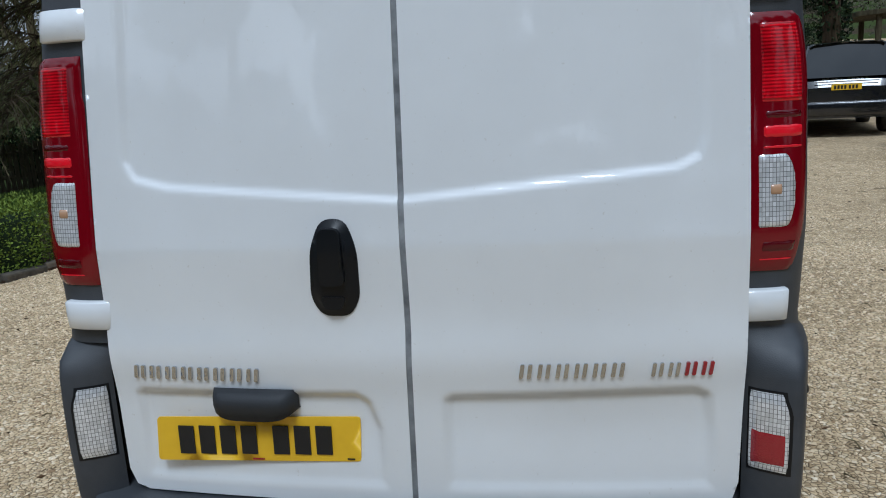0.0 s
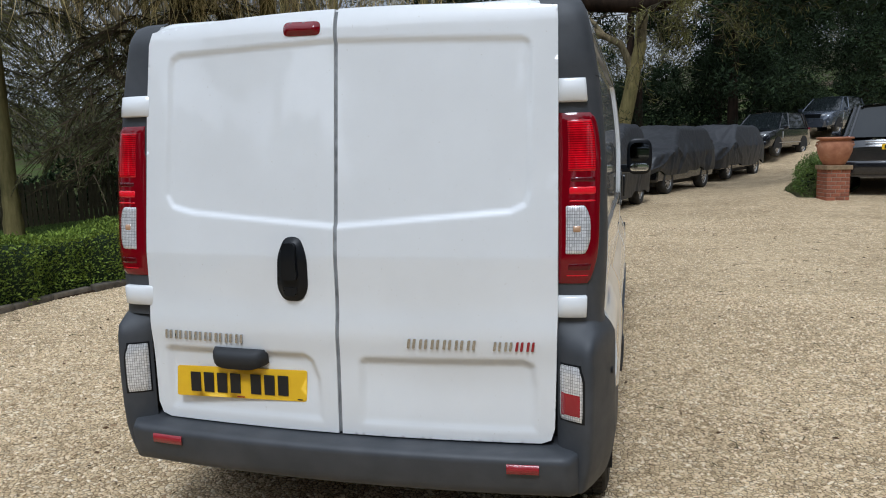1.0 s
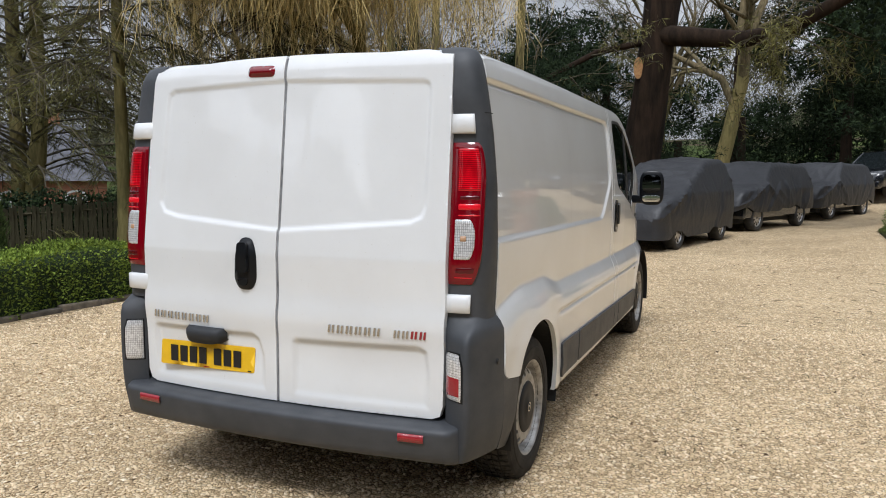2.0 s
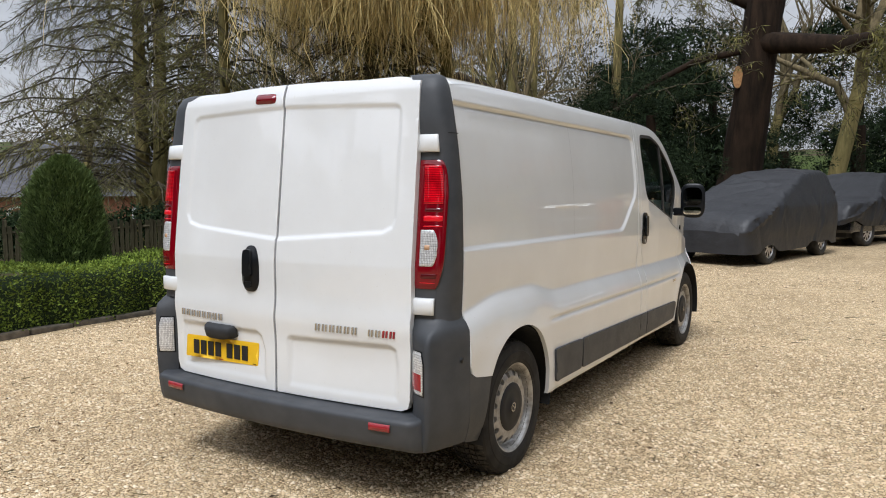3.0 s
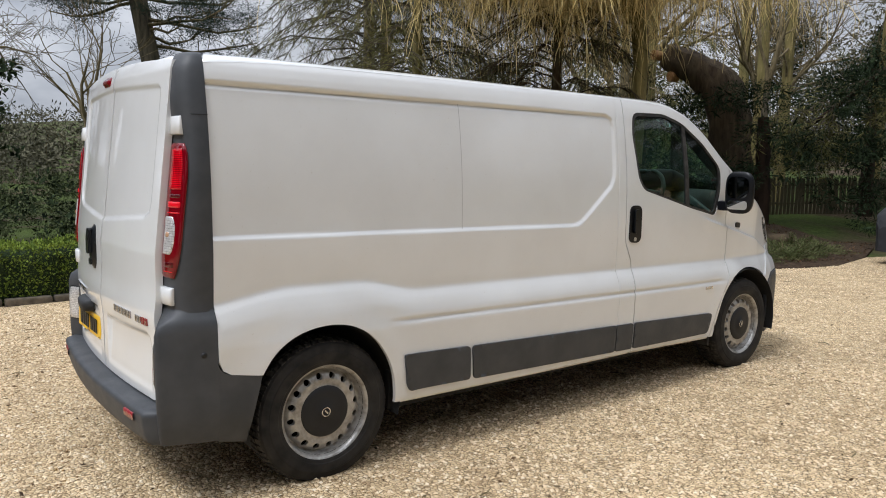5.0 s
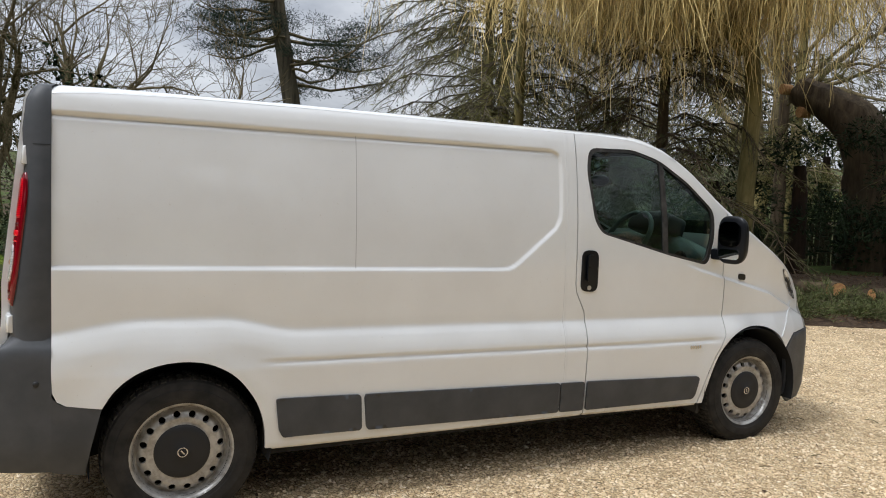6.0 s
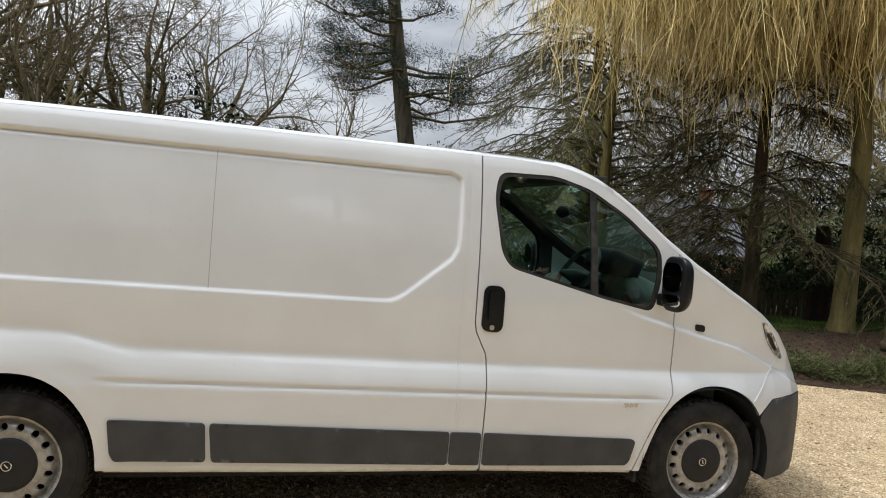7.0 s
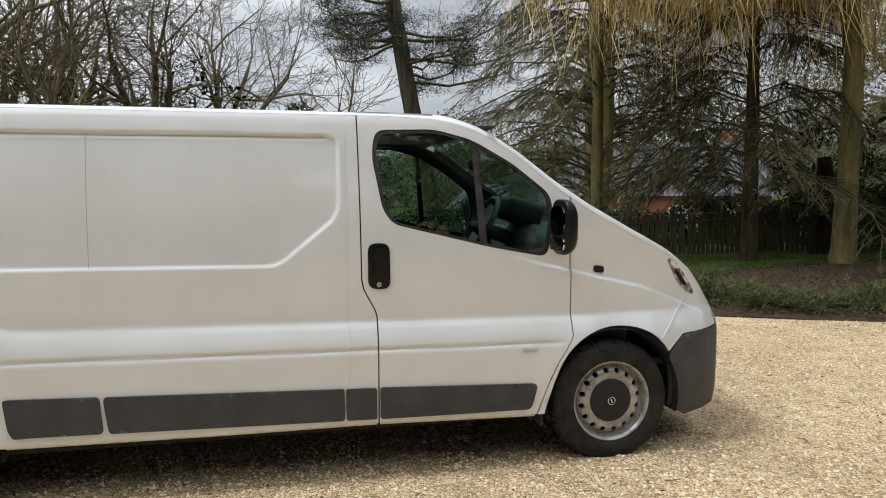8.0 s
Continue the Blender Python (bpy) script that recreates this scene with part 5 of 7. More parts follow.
def chips(n, x0, x1, y0, y1, s0, s1):
    P = np.stack([rng.uniform(x0, x1, n), rng.uniform(y0, y1, n)], 1)
    P = P[inside(EDGE_L + EDGE_R, P)]
    n = len(P)
    S = rng.uniform(s0, s1, (n, 1, 1)) * rng.uniform(0.55, 1.25, (n, 1, 3)) * np.array([1, 1, 0.62])
    v = OCT[None] * S * rng.uniform(0.7, 1.3, (n, 6, 1))
    a = rng.uniform(0, 6.28, n)
    c, s = np.cos(a)[:, None], np.sin(a)[:, None]
    tl = rng.normal(0, 0.35, (n, 1))
    x = v[:, :, 0] * c - v[:, :, 1] * s
    y = v[:, :, 0] * s + v[:, :, 1] * c
    z = v[:, :, 2] + x * tl
    V = np.stack([x + P[:, :1], y + P[:, 1:], z + drive_z(P[:, 0], P[:, 1])[:, None] + 0.002], -1)
    F = OCTF[None] + (np.arange(n) * 6)[:, None, None]
    return V.reshape(-1, 3), F.reshape(-1, 3)


parts_v, parts_f, base = [], [], 0
for args in ((70000, -4.6, 5.5, -3.2, 4.2, 0.006, 0.0145), (18000, -4.2, 6.5, 3.5, 10, 0.007, 0.014), (4000, -4, 7, 9, 15, 0.008, 0.016)):
    v, f = chips(*args)
    parts_v.append(v)
    parts_f.append(f + base)
    base += len(v)
tagged(raw("loose_gravel", np.concatenate(parts_v), np.concatenate(parts_f), M_STONE), "loose pale limestone chips on the drive", "gravel", kind="stuff")

# twigs and dead leaves on the gravel
rng = np.random.default_rng(11)
limbs = []
for _ in range(420):
    x, y = rng.uniform(-4.4, 6.5), rng.uniform(-3.2, 9.5)
    if not inside(EDGE_L + EDGE_R, np.array([[x, y]]))[0]:
        continue
    a, L = rng.uniform(0, 6.28), rng.uniform(0.02, 0.11) * (2.2 if rng.random() < 0.06 else 1)
    z = float(drive_z(x, y)) + 0.012
    p = np.array([[x, y, z], [x + L * 0.5 * math.cos(a), y + L * 0.5 * math.sin(a), z + 0.006], [x + L * math.cos(a + 0.3), y + L * math.sin(a + 0.3), z]])
    limbs.append((p, [0.0035, 0.003, 0.0015]))
v, f = tubes(limbs, 4)
tagged(raw("fallen_twigs", v, f, M_TWIG), "thin dark twigs fallen on the gravel", "twigs", kind="stuff")
n = 900
P = np.stack([rng.uniform(-4.5, 6.5, n), rng.uniform(-3.2, 10.5, n)], 1)
P = P[inside(EDGE_L + EDGE_R, P)]
P3 = np.column_stack([P, drive_z(P[:, 0], P[:, 1]) + 0.014])
D = unit(np.column_stack([rng.normal(size=(len(P), 2)), rng.normal(0, 0.15, len(P))]))
v, f = cards(P3, D, rng.uniform(0.015, 0.045, len(P)), rng.uniform(0.006, 0.018, len(P)), rng)
tagged(raw("dead_leaves", v, f, M_LITTER), "small dry brown leaves lying on the gravel", "leaves", kind="stuff")

# ---------------------------------------------------------------- plants kit


def leaf_cloud(rng, lumps, per_area, L, W, out_bias=0.7):
    """Leaves on and in a set of ellipsoid lumps (cx, cy, cz, rx, ry, rz)."""
    PP, DD = [], []
    for cx, cy, cz, rx, ry, rz in lumps:
        n = max(12, int(per_area * 4 * math.pi * ((rx * ry + rx * rz + ry * rz) / 3)))
        d = unit(rng.normal(size=(n, 3)))
        r = rng.uniform(0.55, 1.06, (n, 1)) ** 0.6
        PP.append(np.array([cx, cy, cz]) + d * r * np.array([rx, ry, rz]))
        DD.append(unit(d * out_bias + rng.normal(0, 0.6, (n, 3))))
    P, D = np.concatenate(PP), np.concatenate(DD)
    n = len(P)
    return cards(P, D, L * rng.uniform(0.6, 1.3, n), W * rng.uniform(0.6, 1.3, n), rng)


def grow(rng, out, p, d, length, r, depth, kids, bend=0.16, up=0.06, shrink=0.68, spread_a=0.75, n=5, rmin=0.004):
    pts, rad = [p.copy()], [r]
    q, dd = p.copy(), d.copy()
    for k in range(n - 1):
        dd = unit(dd + rng.normal(0, bend, 3) + np.array([0, 0, up]))
        q = q + dd * length / (n - 1)
        pts.append(q.copy())
        rad.append(max(rmin, r * (1 - 0.55 * (k + 1) / (n - 1))))
    out.append((np.array(pts), np.array(rad), depth))
    if depth == 0:
        return
    for c in range(kids):
        t = rng.uniform(0.35, 1.0) if c else 1.0
        i = min(n - 2, int(t * (n - 1)))
        f = t * (n - 1) - i
        start = pts[i] * (1 - f) + pts[i + 1] * f
        axis = unit(np.cross(dd, rng.normal(size=3)))
        ang = rng.uniform(0.35, 1.0) * spread_a if c else rng.uniform(0.05, 0.35)
        nd = unit(dd * math.cos(ang) + axis * math.sin(ang))
        rr = max(rmin, np.interp(t, [0, 1], [rad[0], rad[-1]]) * rng.uniform(0.5, 0.8))
        grow(rng, out, start, nd, length * shrink * rng.uniform(0.75, 1.15), rr, depth - 1, kids, bend, up, shrink, spread_a, n, rmin)


def wood_mesh(out, trunk_sides=9):
    """Thick limbs with more sides, twigs with three."""
    top = max(o[2] for o in out)
    VV, FF, base = [], [], 0
    for lo, hi, sides in ((top - 1, top, trunk_sides), (max(1, top - 2), top - 2, 5), (0, top - 3 if top > 2 else 0, 3)):
        sel = [(p, r) for p, r, dpt in out if lo <= dpt <= hi]
        if sel and hi >= lo:
            v, f = tubes(sel, sides)
            VV.append(v)
            FF.append(f + base)
            base += len(v)
    return np.concatenate(VV), np.concatenate(FF)


def bare_tree(name, label, seed, height, r, depth=5, kids=4, lean=(0, 0), bark_mat=None, clear=0.35, spread_a=0.8, up=0.05, rmin=0.006):
    rng = np.random.default_rng(seed)
    out = []
    root = empty(name)
    tagged(root, label, "tree")
    d = unit(np.array([lean[0], lean[1], 1.0]))
    p = np.zeros(3)
    trunk_top = d * height * clear
    pts = [p - d * 0.3]
    rad = [r * 1.35]
    for k in range(1, 7):
        t = k / 6
        pts.append(trunk_top * t + rng.normal(0, 0.03 * height * 0.1, 3) * np.array([1, 1, 0]))
        rad.append(r * (1.0 - 0.35 * t))
    out.append((np.array(pts), np.array(rad), depth + 1))
    for k in range(kids + 1):
        a = 2 * math.pi * (k + rng.uniform(-0.3, 0.3)) / (kids + 1)
        tilt = rng.uniform(0.25, 0.75) * spread_a if k else 0.08
        nd = unit(np.array([math.sin(tilt) * math.cos(a), math.sin(tilt) * math.sin(a), math.cos(tilt)]) + d * 0.3)
        st = pts[-1] if k < 2 else pts[rng.integers(4, 7)]
        grow(rng, out, st.copy(), nd, height * 0.30 * rng.uniform(0.8, 1.15), r * 0.55, depth - 1, kids, 0.17, up, 0.68, spread_a, 4, rmin)
    v, f = tubes([(o[0], o[1]) for o in out if o[2] > depth], 10)
    raw("trunk", v, f, bark_mat or M_BARK, root, smooth=True)
    v, f = wood_mesh([o for o in out if o[2] <= depth], 6)
    tagged(raw("bare_crown", v, f, M_TWIG, root, smooth=True), kind="stuff")
    return root


def put(root, x, y, rz=0, dz=0.0):
    root.matrix_basis = pose(x, y, gz(x, y) - 0.05 + dz, 0, 0, rz)
    return root


def trunk_mesh(pts, rad, mat, root, sides=14, rough=0.06, seed=1):
    rng = np.random.default_rng(seed)
    pts = np.array(pts, float)
    t = np.linspace(0, 1, len(pts))
    tt = np.linspace(0, 1, 26)
    P = np.stack([np.interp(tt, t, pts[:, k]) for k in range(3)], 1)
    R = np.interp(tt, t, rad)
    v, f = tubes([(P, R)], sides)
    c = np.repeat(P, sides, 0)
    flute = 1 + rough * np.tile(rng.normal(0, 1, sides), 26) + rough * 0.5 * rng.normal(0, 1, len(v))
    return raw("trunk", c + (v - c) * flute[:, None], f, mat, root, smooth=True)


# ---------------------------------------------------------------- hedge with its edging stones
hedge_line = [(-5.1, -7.5), (-5.1, -6), (-5.06, -1), (-5.13, 1.2), (-5.0, 3.1), (-4.75, 4.3)]


def hedge_run(rng, line, half, height, per, L, W, top_lumps=0.05):
    line = np.array(line, float)
    seg = np.linalg.norm(np.diff(line, axis=0), axis=1)
    s = np.concatenate([[0], np.cumsum(seg)])
    n = int(per * s[-1])
    t = rng.uniform(0, s[-1], n)
    c = np.stack([np.interp(t, s, line[:, k]) for k in range(2)], 1)
    d = unit(np.stack([np.interp(t + 0.1, s, line[:, k]) - np.interp(t - 0.1, s, line[:, k]) for k in range(2)], 1))
    nx = np.stack([d[:, 1], -d[:, 0]], 1)
    face = rng.random(n)
    u = rng.uniform(-1, 1, n)
    w = rng.uniform(0, 1, n)
    lump = 0.035 * np.sin(t * 5.1) + 0.03 * np.sin(t * 11.7 + 1) + rng.normal(0, 0.018, n)
    off = np.where(face < 0.45, half + lump, np.where(face < 0.55, -half - lump, half * u))
    z = np.where(face < 0.55, height * w, height + top_lumps * np.sin(t * 3.3) + rng.normal(0, 0.02, n))
    dep = rng.uniform(0, 0.10, n) ** 1.5
    off = off - np.sign(off) * dep * (face < 0.55)
    P = np.column_stack([c + nx * off[:, None], z])
    P[:, 2] += ground_z(P[:, 0], P[:, 1])
    out = np.where((face < 0.55)[:, None], np.column_stack([nx * np.sign(off)[:, None], np.full(n, 0.35)]), np.array([0, 0, 1.0]))
    D = unit(out + rng.normal(0, 0.55, (n, 3)))
    return cards(P, D, L * rng.uniform(0.6, 1.3, n), W * rng.uniform(0.6, 1.3, n), rng)


rng = np.random.default_rng(21)
hedge = tagged(empty("clipped_hedge"), "clipped low green box hedge beside the gravel drive", "hedge")
v, f = hedge_run(rng, hedge_line, 0.34, 0.60, 4200, 0.036, 0.020)
tagged(raw("hedge_foliage", v, f, M_HEDGE, hedge), kind="stuff")
# dark sheet inside the hedge: its inner shade is put into the colour
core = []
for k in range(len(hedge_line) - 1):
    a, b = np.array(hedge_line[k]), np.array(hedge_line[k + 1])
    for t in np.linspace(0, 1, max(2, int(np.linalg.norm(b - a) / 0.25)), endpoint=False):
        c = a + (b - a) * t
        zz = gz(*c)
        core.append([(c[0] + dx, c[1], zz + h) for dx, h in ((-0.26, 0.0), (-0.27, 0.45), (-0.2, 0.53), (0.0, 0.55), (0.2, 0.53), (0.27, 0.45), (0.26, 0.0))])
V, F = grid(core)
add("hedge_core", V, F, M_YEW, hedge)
edging = tagged(empty("edging_stones"), "row of weathered edging stones along the drive", "edging", kind="structure")
stone = part("edging_stone", block(0.10, 0.44, 0.14, None, 0.02), M_KERB, edging)
line = np.array([p for p in EDGE_L if -9 < p[1] < 5], float)
seg = np.concatenate([[0], np.cumsum(np.linalg.norm(np.diff(line, axis=0), axis=1))])
rng = np.random.default_rng(5)
first = True
for s in np.arange(0, seg[-1], 0.46):
    x, y = np.interp(s, seg, line[:, 0]), np.interp(s, seg, line[:, 1])
    x2, y2 = np.interp(s + 0.1, seg, line[:, 0]), np.interp(s + 0.1, seg, line[:, 1])
    ob = stone if first else stone.copy()
    if not first:
        scene.collection.objects.link(ob)
    first = False
    ob.matrix_basis = pose(x + rng.normal(0, 0.008) - 0.02, y, gz(x, y) - 0.012 + rng.normal(0, 0.006), rng.normal(0, 1.5), rng.normal(0, 3), math.degrees(math.atan2(-(x2 - x), y2 - y)) + rng.normal(0, 2))

# ---------------------------------------------------------------- clipped thuja behind the hedge
rng = np.random.default_rng(31)
thuja = tagged(empty("thuja_bush"), "dense rounded green thuja bush behind the hedge", "bush")
n = 42000
h = rng.random(n) ** 0.8
a = rng.uniform(0, 2 * math.pi, n)
prof = np.interp(h, [0, 0.15, 0.5, 0.75, 0.9, 1.0], [0.37, 0.44, 0.445, 0.39, 0.27, 0.05])
prof = prof * (1 + 0.07 * np.sin(a * 5 + h * 9) + 0.06 * np.sin(a * 11 - h * 17)) * rng.uniform(0.72, 1.04, n)
P = np.stack([prof * np.cos(a), prof * np.sin(a), h * 1.80], 1)
D = unit(np.stack([np.cos(a) * 0.55, np.sin(a) * 0.55, np.full(n, 1.0)], 1) + rng.normal(0, 0.35, (n, 3)))
v, f = cards(P, D, rng.uniform(0.035, 0.085, n), rng.uniform(0.007, 0.016, n), rng)
tagged(raw("thuja_foliage", v, f, M_THUJA, thuja), kind="stuff")
# dark shell inside the bush stands in for the shade within
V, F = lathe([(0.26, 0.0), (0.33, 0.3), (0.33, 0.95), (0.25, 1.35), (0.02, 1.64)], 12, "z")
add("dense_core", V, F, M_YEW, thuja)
v, f = tubes([([(0, 0, -0.2), (0, 0, 0.8)], [0.07, 0.05])], 8)
raw("trunk", v, f, M_BARK, thuja)
thuja.matrix_basis = pose(-6.15, 1.95, 0.0)

# ---------------------------------------------------------------- planting bed with low shrubs, logs
BED = EDGE_L[5:14] + [(-2.6, 14), (-5, 14.5), (-6.6, 11.9), (-6.9, 9.6), (-6.2, 7.4), (-5.0, 4.6)]
BED = [(a + 0.03, b) for a, b in BED]
patch("planting_bed", BED, [], 0.25, lambda P: np.stack([P[:, 0], P[:, 1], ground_z(P[:, 0], P[:, 1]) + 0.012 + 0.06 * ease(depth_in(BED, P), 0.03, 0.6) + 0.03 * np.sin(P[:, 0] * 3.1) * np.sin(P[:, 1] * 2.7) * ease(depth_in(BED, P), 0.05, 0.4)], 1), M_EARTH, None, np.array([0, 0, -0.08]))
tagged(bpy.data.objects["planting_bed"], "bare brown soil bed with dead leaves", "bed", kind="structure")
rng = np.random.default_rng(41)
n = 9000
P = np.stack([rng.uniform(-7, -1.4, n), rng.uniform(4.5, 14, n)], 1)
P = P[inside(BED, P)]
P3 = np.column_stack([P, ground_z(P[:, 0], P[:, 1]) + 0.075 + 0.03 * np.sin(P[:, 0] * 3.1) * np.sin(P[:, 1] * 2.7)])
v, f = cards(P3, unit(np.column_stack([rng.normal(size=(len(P), 2)), rng.normal(0.1, 0.3, len(P))])), rng.uniform(0.02, 0.055, len(P)), rng.uniform(0.012, 0.03, len(P)), rng)
tagged(raw("leaf_litter", v, f, M_LITTER), "brown leaf litter on the soil bed", "leaves", kind="stuff")


def low_shrub(seed):
    rng = np.random.default_rng(seed)
    root = empty("low_shrub")
    tagged(root, "low spreading juniper shrub in the soil bed", "shrub", "shrubs along the bed")
    limbs, PP, DD = [], [], []
    for _ in range(34):
        a, e = rng.uniform(0, 6.28), rng.uniform(0.15, 0.9)
        L = rng.uniform(0.3, 0.62)
        d = np.array([math.cos(a) * math.cos(e), math.sin(a) * math.cos(e), math.sin(e)])
        pts = np.array([d * L * t + np.array([0, 0, -0.10 * t * t]) for t in np.linspace(0, 1, 5)])
        limbs.append((pts, [0.008, 0.006, 0.005, 0.004, 0.002]))
        m = 62
        t = rng.uniform(0.2, 1.0, m)
        PP.append(d * L * t[:, None] + np.array([0, 0, -0.10]) * (t * t)[:, None] + rng.normal(0, 0.018, (m, 3)))
        DD.append(unit(d * 0.8 + rng.normal(0, 0.55, (m, 3)) + np.array([0, 0, 0.3])))
    v, f = tubes(limbs, 3)
    tagged(raw("stem", v, f, M_TWIG, root), kind="stuff")
    v, f = cards(np.concatenate(PP), np.concatenate(DD), rng.uniform(0.04, 0.09, 34 * 62), rng.uniform(0.006, 0.012, 34 * 62), rng)
    tagged(raw("shrub_foliage", v, f, M_SHRUB, root), kind="stuff")
    return root


shrubs = [low_shrub(s) for s in (1, 2, 3)]
rng = np.random.default_rng(43)
spots = []
for k, t in enumerate(np.linspace(0, 1, 24)):
    ex = np.interp(t, np.linspace(0, 1, 8), [p[0] for p in EDGE_L[6:14]])
    ey = np.interp(t, np.linspace(0, 1, 8), [p[1] for p in EDGE_L[6:14]])
    spots.append((ex - rng.uniform(0.55, 1.0), ey + rng.uniform(-0.15, 0.2)))
    if k % 2:
        spots.append((ex - rng.uniform(1.2, 2.2), ey + rng.uniform(-0.3, 0.3)))
spots += [(-5.7, 7.7), (-6.1, 8.5), (-5.4, 7.2)]
for k, (x, y) in enumerate(spots):
    m = pose(x, y, gz(x, y) + 0.05, 0, 0, rng.uniform(0, 360)) @ Matrix.Diagonal((1.1, 1.1, rng.uniform(0.55, 1.05), 1)) @ Matrix.Scale(rng.uniform(0.75, 1.15), 4)
    if k < 3:
        shrubs[k].matrix_basis = m
    else:
        o = copy_thing(shrubs[k % 3], m)
        o.matrix_basis = m

# mown lawn between the bed and the paling fence
LAWN = [(-6.3, 7.2), (-7.0, 9.6), (-6.7, 11.9), (-7.6, 13.6), (-9.4, 12.2), (-12.4, 8.2), (-9.0, 6.4)]
patch("lawn", LAWN, [], 0.3, lambda P: np.stack([P[:, 0], P[:, 1], ground_z(P[:, 0], P[:, 1]) + 0.004 + 0.03 * ease(depth_in(LAWN, P), 0.0, 0.4)], 1), M_TURF, None, np.array([0, 0, -0.05]))
tagged(bpy.data.objects["lawn"], "short green lawn under the trees", "lawn", kind="structure")
rng = np.random.default_rng(45)
P = np.stack([rng.uniform(-12.4, -6.2, 60000), rng.uniform(6.4, 13.6, 60000)], 1)
P = P[depth_in(LAWN, P) > 0.02]
P3 = np.column_stack([P, ground_z(P[:, 0], P[:, 1]) + 0.03])
v, f = cards(P3, unit(rng.normal(0, 0.45, (len(P), 3)) + np.array([0, 0, 0.9])), rng.uniform(0.03, 0.07, len(P)), 0.010, rng)
tagged(raw("lawn_grass", v, f, M_GRASS), "short grass blades on the lawn", "grass", kind="stuff")


def log(x, y, rz, L, r, seed):
    root = empty("cut_log")
    tagged(root, "sawn log with pale orange cut ends lying on soil", "log", "logs by the willow")
    trunk_mesh([(-L / 2, 0, r), (0, 0, r), (L / 2, 0, r)], [r, r * 1.02, r], M_BARK, root, 12, 0.04, seed)
    root.children[0].name = "bark"
    for s in (-1, 1):
        V = [(s * (L / 2 + 0.002), r * 0.97 * math.cos(a), r + r * 0.97 * math.sin(a)) for a in np.linspace(0, 2 * math.pi, 14, endpoint=False)]
        add("cut_end", V, [tuple(range(14))], M_CUT, root, False, "pale orange sawn end")
    root.matrix_basis = pose(x, y, gz(x, y) + 0.06, 0, 0, rz)


log(-4.3, 10.5, 20, 0.75, 0.10, 1)
log(-4.05, 10.9, -35, 0.55, 0.12, 2)
log(-3.4, 11.6, 70, 0.9, 0.11, 3)

# ---------------------------------------------------------------- paling fence and dark hedge behind the bed
fence = tagged(empty("paling_fence"), "weathered brown timber paling fence under trees", "fence", kind="structure")
FA, FB = np.array([-14.5, 5.6]), np.array([-5.0, 20.5])
flen = np.linalg.norm(FB - FA)
fdir = (FB - FA) / flen
frz = math.degrees(math.atan2(fdir[1], fdir[0]))
bm = bmesh.new()
bmesh.ops.create_cube(bm, size=1.0, matrix=Matrix.Translation((0, 0, 0.5)) @ Matrix.Diagonal((0.085, 0.018, 1.0, 1)))
for v in bm.verts:
    if v.co.z > 0.9 and v.co.x > 0:
        v.co.z -= 0.03
bmesh.ops.bevel(bm, geom=bm.edges[:], offset=0.004, segments=1, affect="EDGES")
board = part("fence_board", bm, M_FENCE, fence)
rng = np.random.default_rng(51)
first = True
for s in np.arange(0, flen, 0.105):
    p = FA + fdir * s
    o = board if first else board.copy()
    if not first:
        scene.collection.objects.link(o)
    first = False
    o.matrix_basis = pose(p[0], p[1], gz(*p) - 0.04, rng.normal(0, 1), rng.normal(0, 1.2), frz) @ Matrix.Diagonal((1, 1, rng.uniform(0.97, 1.05), 1))
for s in np.arange(0, flen + 0.1, 2.0):
    p = FA + fdir * s
    part("fence_post", block(0.09, 0.09, 1.15, pose(p[0] - 0.06 * fdir[1], p[1] + 0.06 * fdir[0], gz(*p) + 0.5, 0, 0, frz), 0.01), M_FENCE, fence)
for h in (0.28, 0.78):
    v, f = tubes([([(*(FA + fdir * s - np.array([-fdir[1], fdir[0]]) * -0.03), gz(*(FA + fdir * s)) + h) for s in np.linspace(0, flen, 16)], [0.035] * 16)], 4)
    raw("fence_rail", v, f, M_FENCE, fence)


def evergreen_mass(name, label, cat, seed, lumps, per, L, W, mat, stem=None, stem_r=0.2, stem_mat=None, fill=0.05):
    rng = np.random.default_rng(seed)
    root = tagged(empty(name), label, cat)
    v, f = leaf_cloud(rng, lumps, per, L, W)
    tagged(raw("foliage", v, f, mat, root), kind="stuff")
    # large yew-dark leaves inside any crown: the inner shade is put into colour
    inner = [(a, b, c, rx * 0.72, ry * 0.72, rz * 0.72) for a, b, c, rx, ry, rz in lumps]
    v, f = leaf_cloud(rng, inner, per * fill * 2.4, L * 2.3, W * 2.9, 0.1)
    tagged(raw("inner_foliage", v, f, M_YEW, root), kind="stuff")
    if stem:
        trunk_mesh(stem, np.linspace(stem_r, stem_r * 0.5, len(stem)), stem_mat or M_BARKRED, root, 10, 0.1, seed)
    return root


rng = np.random.default_rng(61)
norm = np.array([-fdir[1], fdir[0]])
lumps = []
for s in np.arange(-1, flen * 0.62, 0.75):
    p = FA + fdir * s + norm * 0.85
    lumps.append((p[0], p[1], gz(*p) + rng.uniform(0.55, 0.8), 0.62, 0.62, rng.uniform(0.5, 0.68)))
evergreen_mass("ivy_hedge", "dark ivy-covered hedge behind the paling fence", "hedge", 62, lumps, 300, 0.075, 0.06, M_IVY)

# ---------------------------------------------------------------- yews
rng = np.random.default_rng(71)


